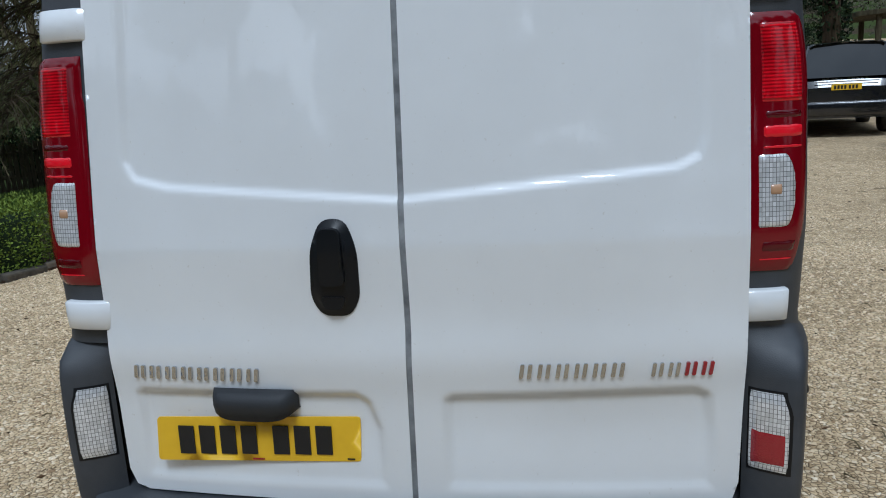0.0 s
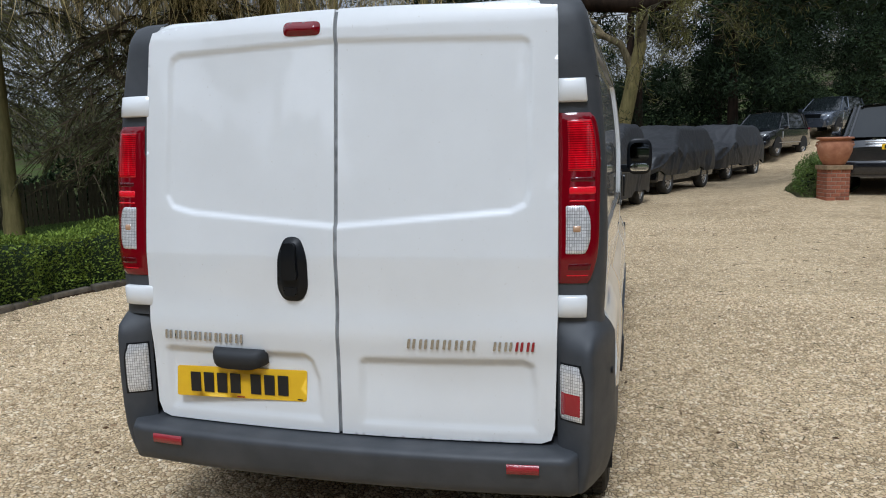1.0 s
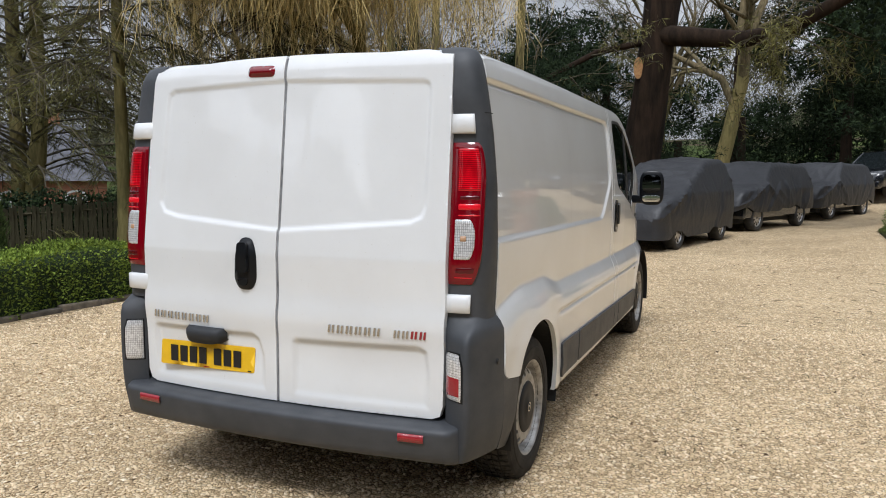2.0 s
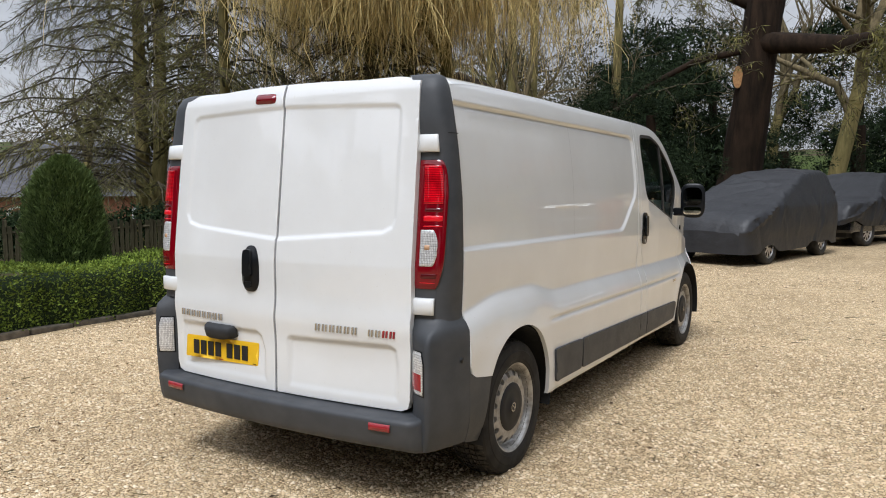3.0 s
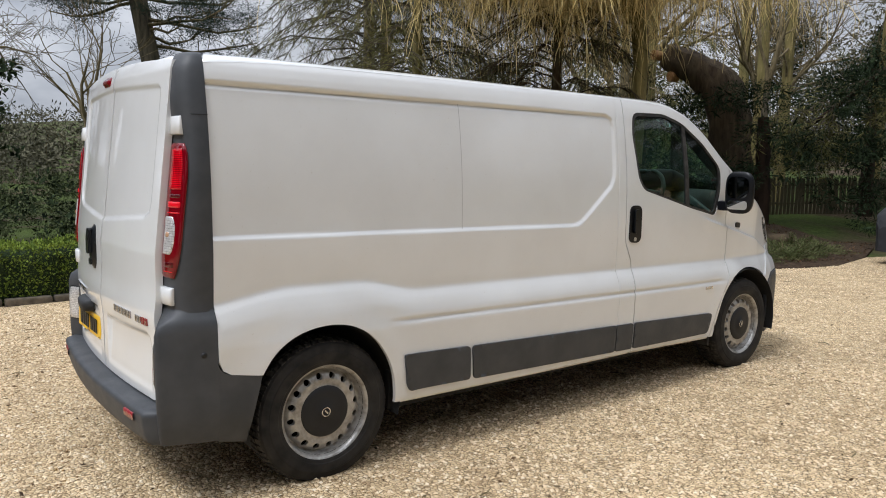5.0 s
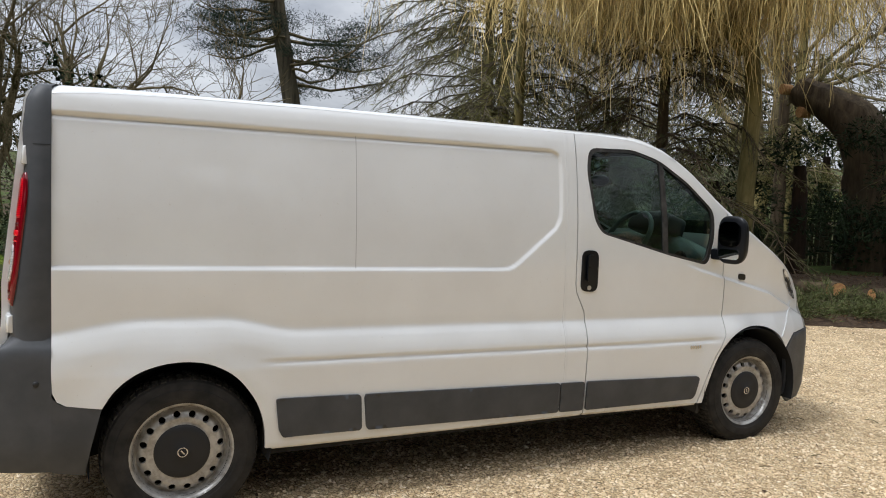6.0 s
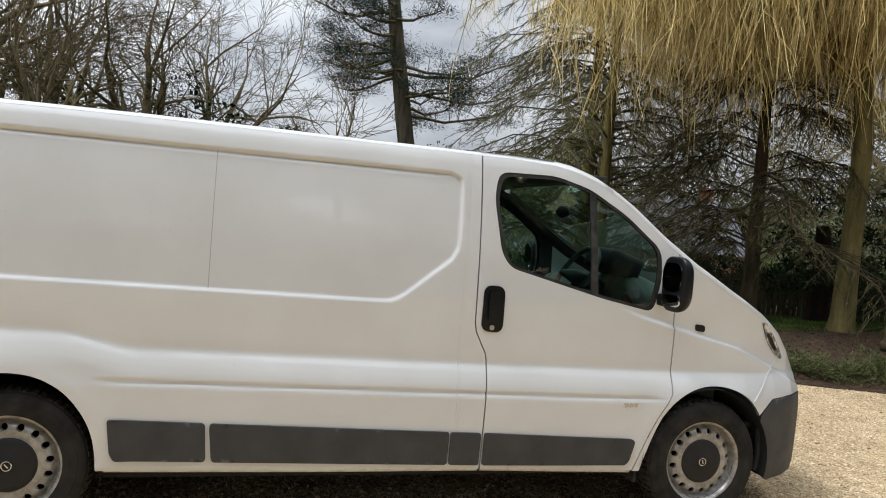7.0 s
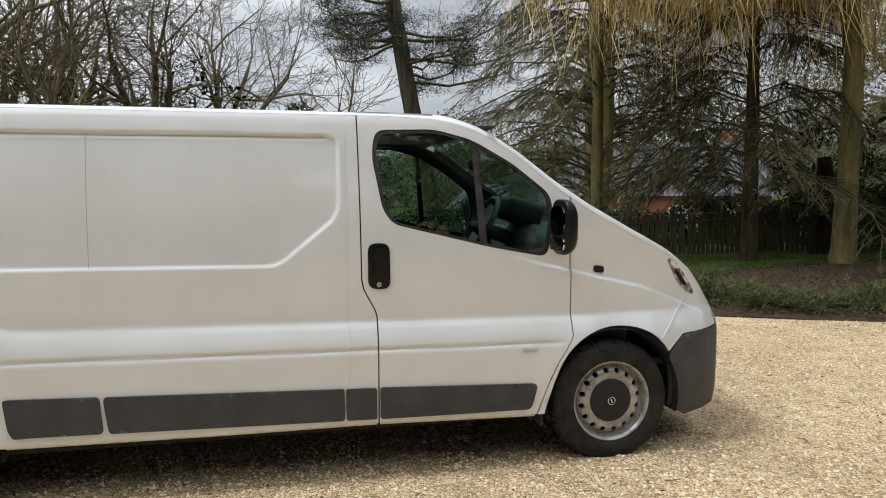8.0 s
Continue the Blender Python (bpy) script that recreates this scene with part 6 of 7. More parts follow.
def crown(rng, cx, cy, z0, z1, r, n, flat=0.5):
    out = []
    for _ in range(n):
        t = rng.random()
        rr = r * math.sqrt(rng.random()) * (1 - 0.45 * t)
        a = rng.uniform(0, 6.28)
        q = rng.uniform(0.5, 1.0) * r * 0.42
        out.append((cx + rr * math.cos(a), cy + rr * math.sin(a), z0 + (z1 - z0) * t, q, q, q * flat))
    return out


yews = [(-5.2, 14.2, 0.4, 3.0, 1.9, 16, 70, M_YEW), (-10.0, 14.0, 0.3, 1.7, 2.0, 16, 60, M_YEW), (-3.2, 16.6, 0.5, 4.2, 2.1, 24, 80, M_YEW), (-5.2, 19.5, 0.8, 4.8, 2.6, 22, 60, M_YEW), (-8.3, 12.3, 0.2, 2.5, 1.3, 16, 70, M_YEW), (-6.6, 13.0, 0.2, 2.8, 1.4, 16, 70, M_YEW), (-0.6, 22.6, 0.3, 3.2, 1.7, 18, 50, M_YEW), (1.2, 30.0, 0.3, 4.2, 2.2, 20, 40, M_YEW), (-2.2, 25.5, 0.3, 4.0, 2.0, 18, 40, M_YEW)]
for k, (x, y, z0, z1, r, n, per, m) in enumerate(yews):
    g = gz(x, y)
    t = evergreen_mass("yew_tree", "dense dark evergreen yew", "tree", 80 + k, crown(rng, x, y, g + z0, g + z1, r, n), per * 1.7, 0.11, 0.022, M_YEW,
                       [(x, y, g - 0.2), (x + 0.05, y, g + 0.5), (x + 0.02, y + 0.05, g + 1.6), (x, y, g + z1 * 0.8)], 0.24)

# shrubs in the garden below the hedge
for k, (x, y, h, r) in enumerate(((-9.5, -3.5, 1.3, 1.2), (-11.5, -1.0, 1.6, 1.4), (-10.5, 1.6, 1.2, 1.2), (-13.5, 3.6, 1.7, 1.5), (-16.5, 1.0, 2.0, 1.7), (-15.5, -3.5, 1.8, 1.6), (-18.5, 5.0, 1.9, 1.7), (-20.5, -1.5, 2.2, 1.9), (-22, 10, 2.2, 2.0), (-24, 3, 2.4, 2.0), (-28, 0, 3.0, 2.4), (-29, 10, 3.0, 2.6))):
    g = gz(x, y)
    evergreen_mass("garden_shrub", "dark evergreen garden shrub beyond the hedge", "shrub", 100 + k, crown(rng, x, y, g + 0.1, g + 0.62 * h, r, 9, 0.7), 150 if x > -17 else 70, 0.075 if x > -17 else 0.11, 0.032 if x > -17 else 0.05, M_GARDEN, None, 0.2, None, 0.05)

# dark trees behind the row of cars
rows_y = [(5.0, 37, 1.0, 12, 4.0, 22), (9.5, 43, 0.8, 13, 4.4, 22), (14.5, 47, 0.5, 13, 4.4, 20), (29, 44, 4.0, 14, 4.6, 14), (-6, 27, 2.0, 6, 3.2, 12), (5.4, 33.5, 0.5, 9, 2.8, 14), (7.5, 40.5, 0.5, 8, 3.6, 16), (-4.5, 30.5, 0.4, 7.5, 3.2, 14), (0.8, 36, 0.4, 9, 3.4, 14), (-9, 34, 0.4, 8, 3.4, 14)]
for k, (x, y, z0, z1, r, n) in enumerate(rows_y):
    g = gz(x, y)
    evergreen_mass("dark_evergreen_tree", "tall dark evergreen tree behind the parked cars", "tree", 120 + k, crown(rng, x, y, g + z0, g + z1, r, n + 10, 0.75), 52, 0.15, 0.036, M_YEW,
                   [(x, y, g - 0.2), (x, y, g + z1 * 0.7)], 0.3, None, 0.3)

# olive conifers closing the garden to the west
for k, (x, y, h, r) in enumerate(((-16, 33, 8.5, 3.4), (-10, 38, 9, 3.4), (-14.5, 24, 5.0, 2.4))):
    g = gz(x, y)
    evergreen_mass("olive_conifer", "dense olive green conifer beyond the fence", "tree", 150 + k, crown(rng, x, y, g + 0.6, g + h, r, 16, 0.8), 44, 0.17, 0.040, M_OLIVE, [(x, y, g - 0.2), (x, y, g + h * 0.7)], 0.25, None, 0.12)

# ivy-clad tree beside the urn, with an overhanging dark crown
x, y = 7.6, 19.0
g = gz(x, y)
t = evergreen_mass("ivy_clad_tree", "ivy-clad trunk with a dark overhanging crown", "tree", 140, [(x + rng.normal(0, 0.25), y + rng.normal(0, 0.2), g + h, 0.42, 0.42, 0.5) for h in np.arange(0.3, 5, 0.45)]
                   + crown(rng, x - 0.6, y - 1.0, g + 4.6, g + 9, 4.2, 20, 0.45), 55, 0.14, 0.08, M_IVY, [(x, y, g - 0.2), (x + 0.1, y, g + 2), (x - 0.2, y - 0.2, g + 6)], 0.32, M_BARK)

# ---------------------------------------------------------------- great cedar with a sawn limb scar
cx, cy = -1.08, 18.9
g = gz(cx, cy)
cedar = tagged(empty("great_cedar"), "massive reddish cedar trunk with a pale sawn limb scar", "tree")
trunk_mesh([(cx - 0.45, cy, g - 0.3), (cx - 0.40, cy, g + 0.4), (cx - 0.2, cy, g + 2), (cx + 0.05, cy, g + 4.2), (cx + 0.35, cy, g + 7), (cx + 0.6, cy, g + 14)], [0.95, 0.68, 0.56, 0.50, 0.50, 0.30], M_BARKRED, cedar, 20, 0.05, 3)
limbs = []
rng = np.random.default_rng(151)
main = [[(cx + 0.3, cy - 0.2, g + 5.35), (cx + 1.2, cy - 0.5, g + 5.2), (cx + 2.4, cy - 0.8, g + 5.0), (cx + 3.4, cy - 1.0, g + 5.1), (cx + 4.8, cy - 1.3, g + 5.8), (cx + 6.3, cy - 1.6, g + 7.4)],
        [(cx - 0.2, cy - 0.2, g + 5.2), (cx - 1.4, cy - 0.8, g + 4.9), (cx - 2.6, cy - 1.4, g + 4.2), (cx - 3.6, cy - 2.0, g + 3.2), (cx - 4.4, cy - 2.3, g + 2.5)],
        [(cx, cy, g + 6.4), (cx - 1.5, cy - 0.5, g + 7.2), (cx - 3.5, cy - 1.2, g + 7.6), (cx - 5.5, cy - 2, g + 7.8)],
        [(cx + 0.2, cy, g + 7.4), (cx + 2.0, cy - 1, g + 8.2), (cx + 4.5, cy - 2.4, g + 8.6), (cx + 7, cy - 3, g + 8.6)]]
for m, r in zip(main, (0.30, 0.10, 0.16, 0.18)):
    limbs.append((np.array(m), np.linspace(r, r * 0.45, len(m))))
subs, PP, DD = [], [], []
for m, _ in limbs:
    for _ in range(15):
        t = rng.uniform(0.25, 1.0) * (len(m) - 1)
        i = min(int(t), len(m) - 2)
        p = m[i] + (m[i + 1] - m[i]) * (t - i)
        out = []
        grow(rng, out, p, unit(rng.normal(size=3) * np.array([1, 1, 0.25]) + np.array([0, -0.3, -0.1])), rng.uniform(0.9, 2.0), 0.03, 2, 4, 0.2, -0.12, 0.6, 0.9, 4, 0.006)
        subs += [(o[0], o[1]) for o in out]
        for o in out:
            k = 10
            tt = rng.uniform(0, 1, k) * (len(o[0]) - 1)
            ii = np.minimum(tt.astype(int), len(o[0]) - 2)
            PP.append(o[0][ii] + (o[0][ii + 1] - o[0][ii]) * (tt - ii)[:, None])
            DD.append(unit(rng.normal(size=(k, 3)) + np.array([0, 0, -0.5])))
for lm in limbs:
    v, f = tubes([lm], 9)
    raw("limb", v, f, M_BARKRED, cedar, smooth=True)
v, f = tubes(subs, 3)
tagged(raw("fine_branchwork", v, f, M_BARKGREY, cedar), kind="stuff")
P, D = np.concatenate(PP), np.concatenate(DD)
v, f = cards(P, D, rng.uniform(0.12, 0.30, len(P)), rng.uniform(0.012, 0.030, len(P)), rng)
tagged(raw("needle_foliage", v, f, M_CONIFER, cedar), kind="stuff")
V = [(cx - 0.22 + 0.13 * math.cos(a) - 0.05, cy - 0.50 + 0.02 * math.cos(a), g + 4.45 + 0.30 * math.sin(a)) for a in np.linspace(0, 2 * math.pi, 16, endpoint=False)]
V2 = [(a - 0.02, b + 0.14, c) for a, b, c in V]
add("limb_scar", V + V2, [tuple(range(16))] + [(k, (k + 1) % 16, 16 + (k + 1) % 16, 16 + k) for k in range(16)], M_CUT, cedar, False, "pale orange sawn scar")

# ---------------------------------------------------------------- weeping willow


def willow(seed):
    rng = np.random.default_rng(seed)
    root = tagged(empty("weeping_willow"), "weeping willow with long bare yellowish hanging twigs", "tree")
    bx, by = -6.3, 11.15
    g = gz(bx, by)
    trunk_mesh([(bx - 0.06, by, g - 0.3), (bx - 0.02, by, g + 0.3), (bx + 0.02, by, g + 1.5), (bx + 0.12, by - 0.05, g + 3.5), (bx + 0.1, by - 0.3, g + 5.5), (bx - 0.1, by - 0.8, g + 8)], [0.31, 0.205, 0.168, 0.155, 0.14, 0.10], M_BARKGREEN, root, 14, 0.04, 5)
    hubs, limbs = [], []
    for k in range(60):
        a = rng.uniform(0, 6.28)
        R = rng.uniform(1.0, 4.8) * (1.15 if math.cos(a) < 0 else 1.2)
        z1 = rng.uniform(5.6, 9.2) - 0.12 * R
        s = np.array([bx + 0.1, by - 0.4, g + rng.uniform(4.2, 7.0)])
        e = np.array([bx - 0.9 + R * math.cos(a), by - 1.2 + R * math.sin(a), g + z1])
        pts = np.array([s + (e - s) * t + np.array([0, 0, 1.0 * math.sin(math.pi * t)]) for t in np.linspace(0, 1, 7)])
        limbs.append((pts, np.linspace(0.09, 0.022, 7)))
        hubs.append(pts)
    for lm in limbs:
        v, f = tubes([lm], 6)
        raw("limb", v, f, M_BARKGREEN, root, smooth=True)
    strands, sprays = [], []
    for pts in hubs:
        low = rng.uniform(2.2, 4.4)
        for _ in range(26):
            t = rng.uniform(0.25, 1.0) * 6
            i = min(int(t), 5)
            p = pts[i] + (pts[i + 1] - pts[i]) * (t - i)
            d = unit(rng.normal(size=3) * np.array([1, 1, 0.2]) + np.array([0, 0, 0.35]))
            L = rng.uniform(0.9, 2.6)
            L = min(L, max(0.6, p[2] - g - 3.4))
            br = np.array([p + d * 0.75 * L * (1 - math.exp(-2.2 * w)) + np.array([0, 0, -0.95 * L * w * w]) + rng.normal(0, 0.025, 3) for w in np.linspace(0, 1, 6)])
            sprays.append((br, np.linspace(0.014, 0.006, 6)))
            for _ in range(17):
                w = rng.uniform(0.12, 1.0) * 5
                j = min(int(w), 4)
                q = br[j] + (br[j + 1] - br[j]) * (w - j)
                l2 = rng.uniform(0.35, 1.5) * (1.7 if rng.random() < 0.12 else 1)
                l2 = min(l2, max(0.25, q[2] - g - low - rng.exponential(0.7)))
                e = rng.normal(0, 0.30, 3) * np.array([1, 1, 0.0])
                c = rng.normal(0, 0.10, 3)
                strands.append((np.array([q + e * l2 * (1 - math.exp(-2.5 * h)) + c * math.sin(3.4 * h) + np.array([0, 0, -l2 * h]) for h in (0, 0.22, 0.6, 1.0)]), np.array([0.0058, 0.0052, 0.0046, 0.0022])))
    v, f = tubes(sprays, 4)
    tagged(raw("hanging_branch", v, f, M_BARKGREEN, root), kind="stuff")
    v, f = tubes(strands, 3)
    tagged(raw("twig_curtain", v, f, M_WILLOW, root), kind="stuff")
    return root


willow(161)

# ---------------------------------------------------------------- drooping conifers, pine, bare trees


def drooping_conifer(seed, height, r, n_branch, z0, reach, twin=False, bark_mat=None, leaf_mat=None, twig_mat=None, fine=1.0, label="tall sparse conifer with drooping dark branches"):
    rng = np.random.default_rng(seed)
    root = tagged(empty("drooping_conifer"), label, "tree")
    for k in range(2 if twin else 1):
        o = 0.55 * k
        trunk_mesh([(o * 0.3, 0, -0.6), (o * 0.6, 0, 1.0), (o, 0.1 * k, 3), (o * 1.4, 0.1 * k, height)], [r * 1.5, r, r * 0.85, 0.05], bark_mat or M_BARK, root, 10, 0.08, seed + k)
    subs, PP, DD = [], [], []
    for k in range(n_branch):
        t = (k + rng.random()) / n_branch
        z = z0 + (height - z0) * t ** 1.1
        a = rng.uniform(0, 6.28)
        L = reach * (1 - 0.72 * t) * rng.uniform(0.7, 1.15)
        d = np.array([math.cos(a), math.sin(a), 0])
        base = np.array([0.3 if twin else 0, 0, z])
        pts = np.array([base + d * L * s + np.array([0, 0, 0.22 * L * math.sin(2.2 * s) - 0.42 * L * s * s]) for s in np.linspace(0, 1, 7)])
        pts[1:] += rng.normal(0, 0.02 + 0.012 * L, (6, 3))
        subs.append((pts, np.linspace(0.008 + 0.0022 * height, 0.008, 7)))
        for _ in range(int(6 + 5 * L if fine > 0.7 else 10 + 10 * L)):
            s = rng.uniform(0.18, 1.0) * 6
            i = min(int(s), 5)
            p = pts[i] + (pts[i + 1] - pts[i]) * (s - i)
            side = unit(np.cross(d, [0, 0, 1]) * rng.choice([-1, 1]) + d * 0.7 + np.array([0, 0, -0.35]) + rng.normal(0, 0.25, 3))
            l2 = rng.uniform(0.35, 1.0)
            q = np.array([p + side * l2 * w + np.array([0, 0, -0.35 * l2 * w * w]) for w in (0, 0.35, 0.7, 1.0)])
            subs.append((q, [0.012, 0.009, 0.007, 0.004]))
            m = 24
            w = rng.uniform(0.1, 1.0, m)
            PP.append(p + side * l2 * w[:, None] + np.array([0, 0, -0.35 * l2]) * (w * w)[:, None])
            DD.append(unit(side * 0.8 + rng.normal(0, 0.5, (m, 3)) + np.array([0, 0, -0.5])))
    v, f = tubes(subs, 3)
    tagged(raw("branchwork", v, f, twig_mat or M_TWIG, root), kind="stuff")
    P, D = np.concatenate(PP), np.concatenate(DD)
    v, f = cards(P, D, fine * rng.uniform(0.12, 0.30, len(P)), fine * rng.uniform(0.008, 0.018, len(P)), rng)
    tagged(raw("needle_foliage", v, f, leaf_mat or M_CONIFER, root), kind="stuff")
    return root


put(drooping_conifer(171, 15, 0.24, 200, 1.4, 6.4, True, M_BARKGREEN, M_CONIFER, M_BARKGREY, 0.8), -17.0, 11.1, 20)
put(drooping_conifer(172, 13, 0.22, 62, 2.2, 4.2), -13.5, 20.5, 200)
put(drooping_conifer(174, 6.4, 0.15, 44, 1.3, 3.3, False, M_BARK, M_OLIVE, M_BARK, 0.62, "dark spreading conifer with a reddish trunk"), -7.9, 10.4, 60)
put(drooping_conifer(173, 12, 0.155, 46, 3.2, 2.6, False, M_BARKGREEN, M_CONIFER, M_BARKGREY, 0.7, "slender mossy conifer with thin drooping branches"), -10.36, 8.36, 10)


def scots_pine(seed):
    rng = np.random.default_rng(seed)
    root = tagged(empty("scots_pine"), "tall leaning pine with a rugged trunk and dark needle clumps", "tree")
    trunk_mesh([(0, 0.35, -0.6), (0, 0, 2), (-0.1, -0.55, 5), (-0.3, -1.2, 9), (-0.4, -2.0, 15)], [0.50, 0.36, 0.315, 0.27, 0.10], M_BARKGREY, root, 14, 0.06, seed)
    subs, PP, DD = [], [], []
    for k in range(44):
        z = 5.2 + 9.6 * rng.random() ** 1.2
        a = rng.uniform(0, 6.28)
        if z < 7.2 and math.sin(a) < 0.35:
            z += 2.3
        L = rng.uniform(1.8, 5.0) * (1 - 0.5 * (z - 6) / 9)
        d = np.array([math.cos(a), math.sin(a), rng.uniform(-0.1, 0.2)])
        x0, y0 = np.interp(z, [2, 5, 9, 15], [0, -0.1, -0.3, -0.4]), np.interp(z, [2, 5, 9, 15], [0, -0.55, -1.2, -2.0])
        pts = np.array([np.array([x0, y0, z]) + d * L * s + np.array([0, 0, -0.10 * L * math.sin(3 * s)]) + rng.normal(0, 0.06, 3) for s in np.linspace(0, 1, 6)])
        subs.append((pts, np.linspace(0.07, 0.02, 6)))
        for _ in range(int(3 + 3.0 * L)):
            s = rng.uniform(0.40, 1.0) * 5
            i = min(int(s), 4)
            p = pts[i] + (pts[i + 1] - pts[i]) * (s - i)
            tip = p + unit(rng.normal(size=3) + np.array([0, 0, 0.5]) + d * 0.6) * rng.uniform(0.3, 0.9)
            subs.append((np.array([p, (p + tip) / 2 + rng.normal(0, 0.04, 3), tip]), [0.018, 0.013, 0.008]))
            m = 120
            c = tip + rng.normal(0, 0.16, (m, 3)) * np.array([1.35, 1.35, 0.6])
            PP.append(c)
            DD.append(unit(c - tip + rng.normal(0, 0.2, (m, 3)) + np.array([0, 0, 0.12])))
    v, f = tubes(subs, 4)
    tagged(raw("branchwork", v, f, M_TWIG, root), kind="stuff")
    P, D = np.concatenate(PP), np.concatenate(DD)
    v, f = cards(P, D, rng.uniform(0.10, 0.20, len(P)), rng.uniform(0.014, 0.024, len(P)), rng)
    tagged(raw("needle_foliage", v, f, M_PINE, root), kind="stuff")
    return root


pine = put(scots_pine(181), -26.6, 7.75, 0)
pine.scale = (1.12, 1.12, 1.12)

bt1 = put(bare_tree("bare_tree", "small leafless tree with fine branches", 191, 8.0, 0.13, 4, 3, (0, 0.03), M_BARKGREY, 0.40, 0.75, 0.08, 0.010), -22.4, 3.7)
bt2 = put(bare_tree("bare_tree", "large leafless tree with spreading mossy limbs", 192, 17, 0.42, 5, 4, (0.05, 0.06), M_BARKGREEN, 0.24, 1.15, 0.03, 0.010), -33, -4.6)
bt3 = put(bare_tree("bare_tree", "large leafless tree with crooked branches", 193, 15, 0.30, 5, 4, (-0.12, 0.05), M_BARKGREEN, 0.30, 0.95, 0.035, 0.010), -28, -8.0)
rng = np.random.default_rng(197)
for src, x, y, rz in ((bt3, -34, -10.5, 70), (bt2, -31, -14, 90), (bt1, -27, -3, 80), (bt3, -36, 21, 310), (bt2, -24, 31, 20), (bt3, -14, 30, 100),
                      (bt3, -3, 36, 160), (bt1, -9.5, 22, 30), (bt1, -24, -6, 260), (bt2, -27, -12, 160), (bt2, -39, -8.5, 200), (bt3, -35, -1.0, 150)):
    o = put(copy_thing(src, Matrix()), x, y, rz)
    o.matrix_basis = o.matrix_basis @ pose(0, 0, 0, rng.normal(0, 4), rng.normal(0, 4), 0) @ Matrix.Scale(rng.uniform(0.8, 1.3), 4)
# ivy-grown thicket among the bare trees
for k, (x, y, r, top) in enumerate(((-32.0, -10.2, 3.0, 7.0), (-34.5, -7.6, 3.2, 6.6), (-33.0, -2.4, 2.4, 7.6), (-31.0, -0.6, 2.2, 6.0), (-29.5, 1.9, 1.5, 5.4), (-37.0, -5.0, 3.0, 6.4))):
    g = gz(x, y)
    h = top - g
    rt = np.random.default_rng(260 + k)
    evergreen_mass("ivy_thicket", "ragged ivy-grown thicket under the bare trees", "shrub", 260 + k, crown(rt, x, y, g + 0.6, g + h, r, 14, 0.8), 17, 0.12, 0.065, M_GARDEN, [(x, y, g - 0.2), (x + 0.2, y, g + h * 0.8)], 0.10, M_BARKGREY, 0.02)
# pale leaning trunk behind the covered cars
put(bare_tree("bare_tree", "pale leaning leafless tree behind the covered cars", 195, 13, 0.34, 5, 4, (0.16, 0), M_BARKGREEN, 0.45, 0.8, 0.05, 0.008), 0.35, 27.0)

# straight pole-like trunks in the wood
rng = np.random.default_rng(201)
for k, (x, y, r) in enumerate(((-6.1, 21.9, 0.16), (-10.3, 24.3, 0.19), (-11.0, 24.0, 0.22), (-13.5, 27, 0.22), (-16, 24, 0.22))):
    root = tagged(empty("slender_tree"), "slender straight trunk in the wood", "tree", "woodland trunks")
    g = gz(x, y)
    lx = rng.normal(0, 0.2)
    trunk_mesh([(x, y, g - 0.3), (x + lx * 0.3, y, g + 3), (x + lx, y, g + 13)], [r * 1.2, r, r * 0.5], M_BARKGREEN, root, 9, 0.05, 210 + k)
    out = []
    for _ in range(7):
        z = rng.uniform(3.5, 12)
        grow(rng, out, np.array([x + lx * z / 13, y, g + z]), unit(rng.normal(size=3) * np.array([1, 1, 0.3]) + np.array([0, 0, 0.4])), 1.8, 0.05, 3, 3, 0.2, 0.02, 0.7, 0.8, 4, 0.006)
    v, f = wood_mesh(out, 5)
    tagged(raw("branchwork", v, f, M_TWIG, root), kind="stuff")

# old broken ivy-foot trunk
x, y = -6.6, 15.2
g = gz(x, y)
old = tagged(empty("broken_tree"), "old gnarled trunk with a broken leaning limb and ivy foot", "tree")
trunk_mesh([(x, y, g - 0.3), (x + 0.02, y, g + 0.6), (x - 0.02, y, g + 1.6), (x - 0.10, y, g + 2.5), (x - 0.30, y - 0.1, g + 3.2), (x - 1.0, y - 0.2, g + 3.7), (x - 1.75, y - 0.3, g + 4.1)], [0.62, 0.50, 0.44, 0.46, 0.46, 0.36, 0.30], M_BARK, old, 16, 0.09, 9)
v, f = leaf_cloud(np.random.default_rng(221), [(x + 0.3 * math.cos(a), y + 0.3 * math.sin(a), g + h, 0.32, 0.32, 0.3) for h in (0.2, 0.5, 0.8, 1.1) for a in (0, 1.5, 3.1, 4.6)], 260, 0.09, 0.08)
tagged(raw("ivy", v, f, M_IVY, old, "dark ivy leaves"), kind="stuff")
for dx, dz in ((-1.42, 3.55), (-1.95, 4.15)):
    V = [(x + dx + 0.10 * math.cos(a), y - 0.62, g + dz + 0.13 * math.sin(a)) for a in np.linspace(0, 2 * math.pi, 12, endpoint=False)]
    V2 = [(a, b + 0.3, c) for a, b, c in V]
    add("sawn_stub", V + V2, [tuple(range(12))] + [(q, (q + 1) % 12, 12 + (q + 1) % 12, 12 + q) for q in range(12)], M_CUT, old, False, "pale sawn stub")

# ---------------------------------------------------------------- far woods all round
rng = np.random.default_rng(231)
lumps, behind = [], []
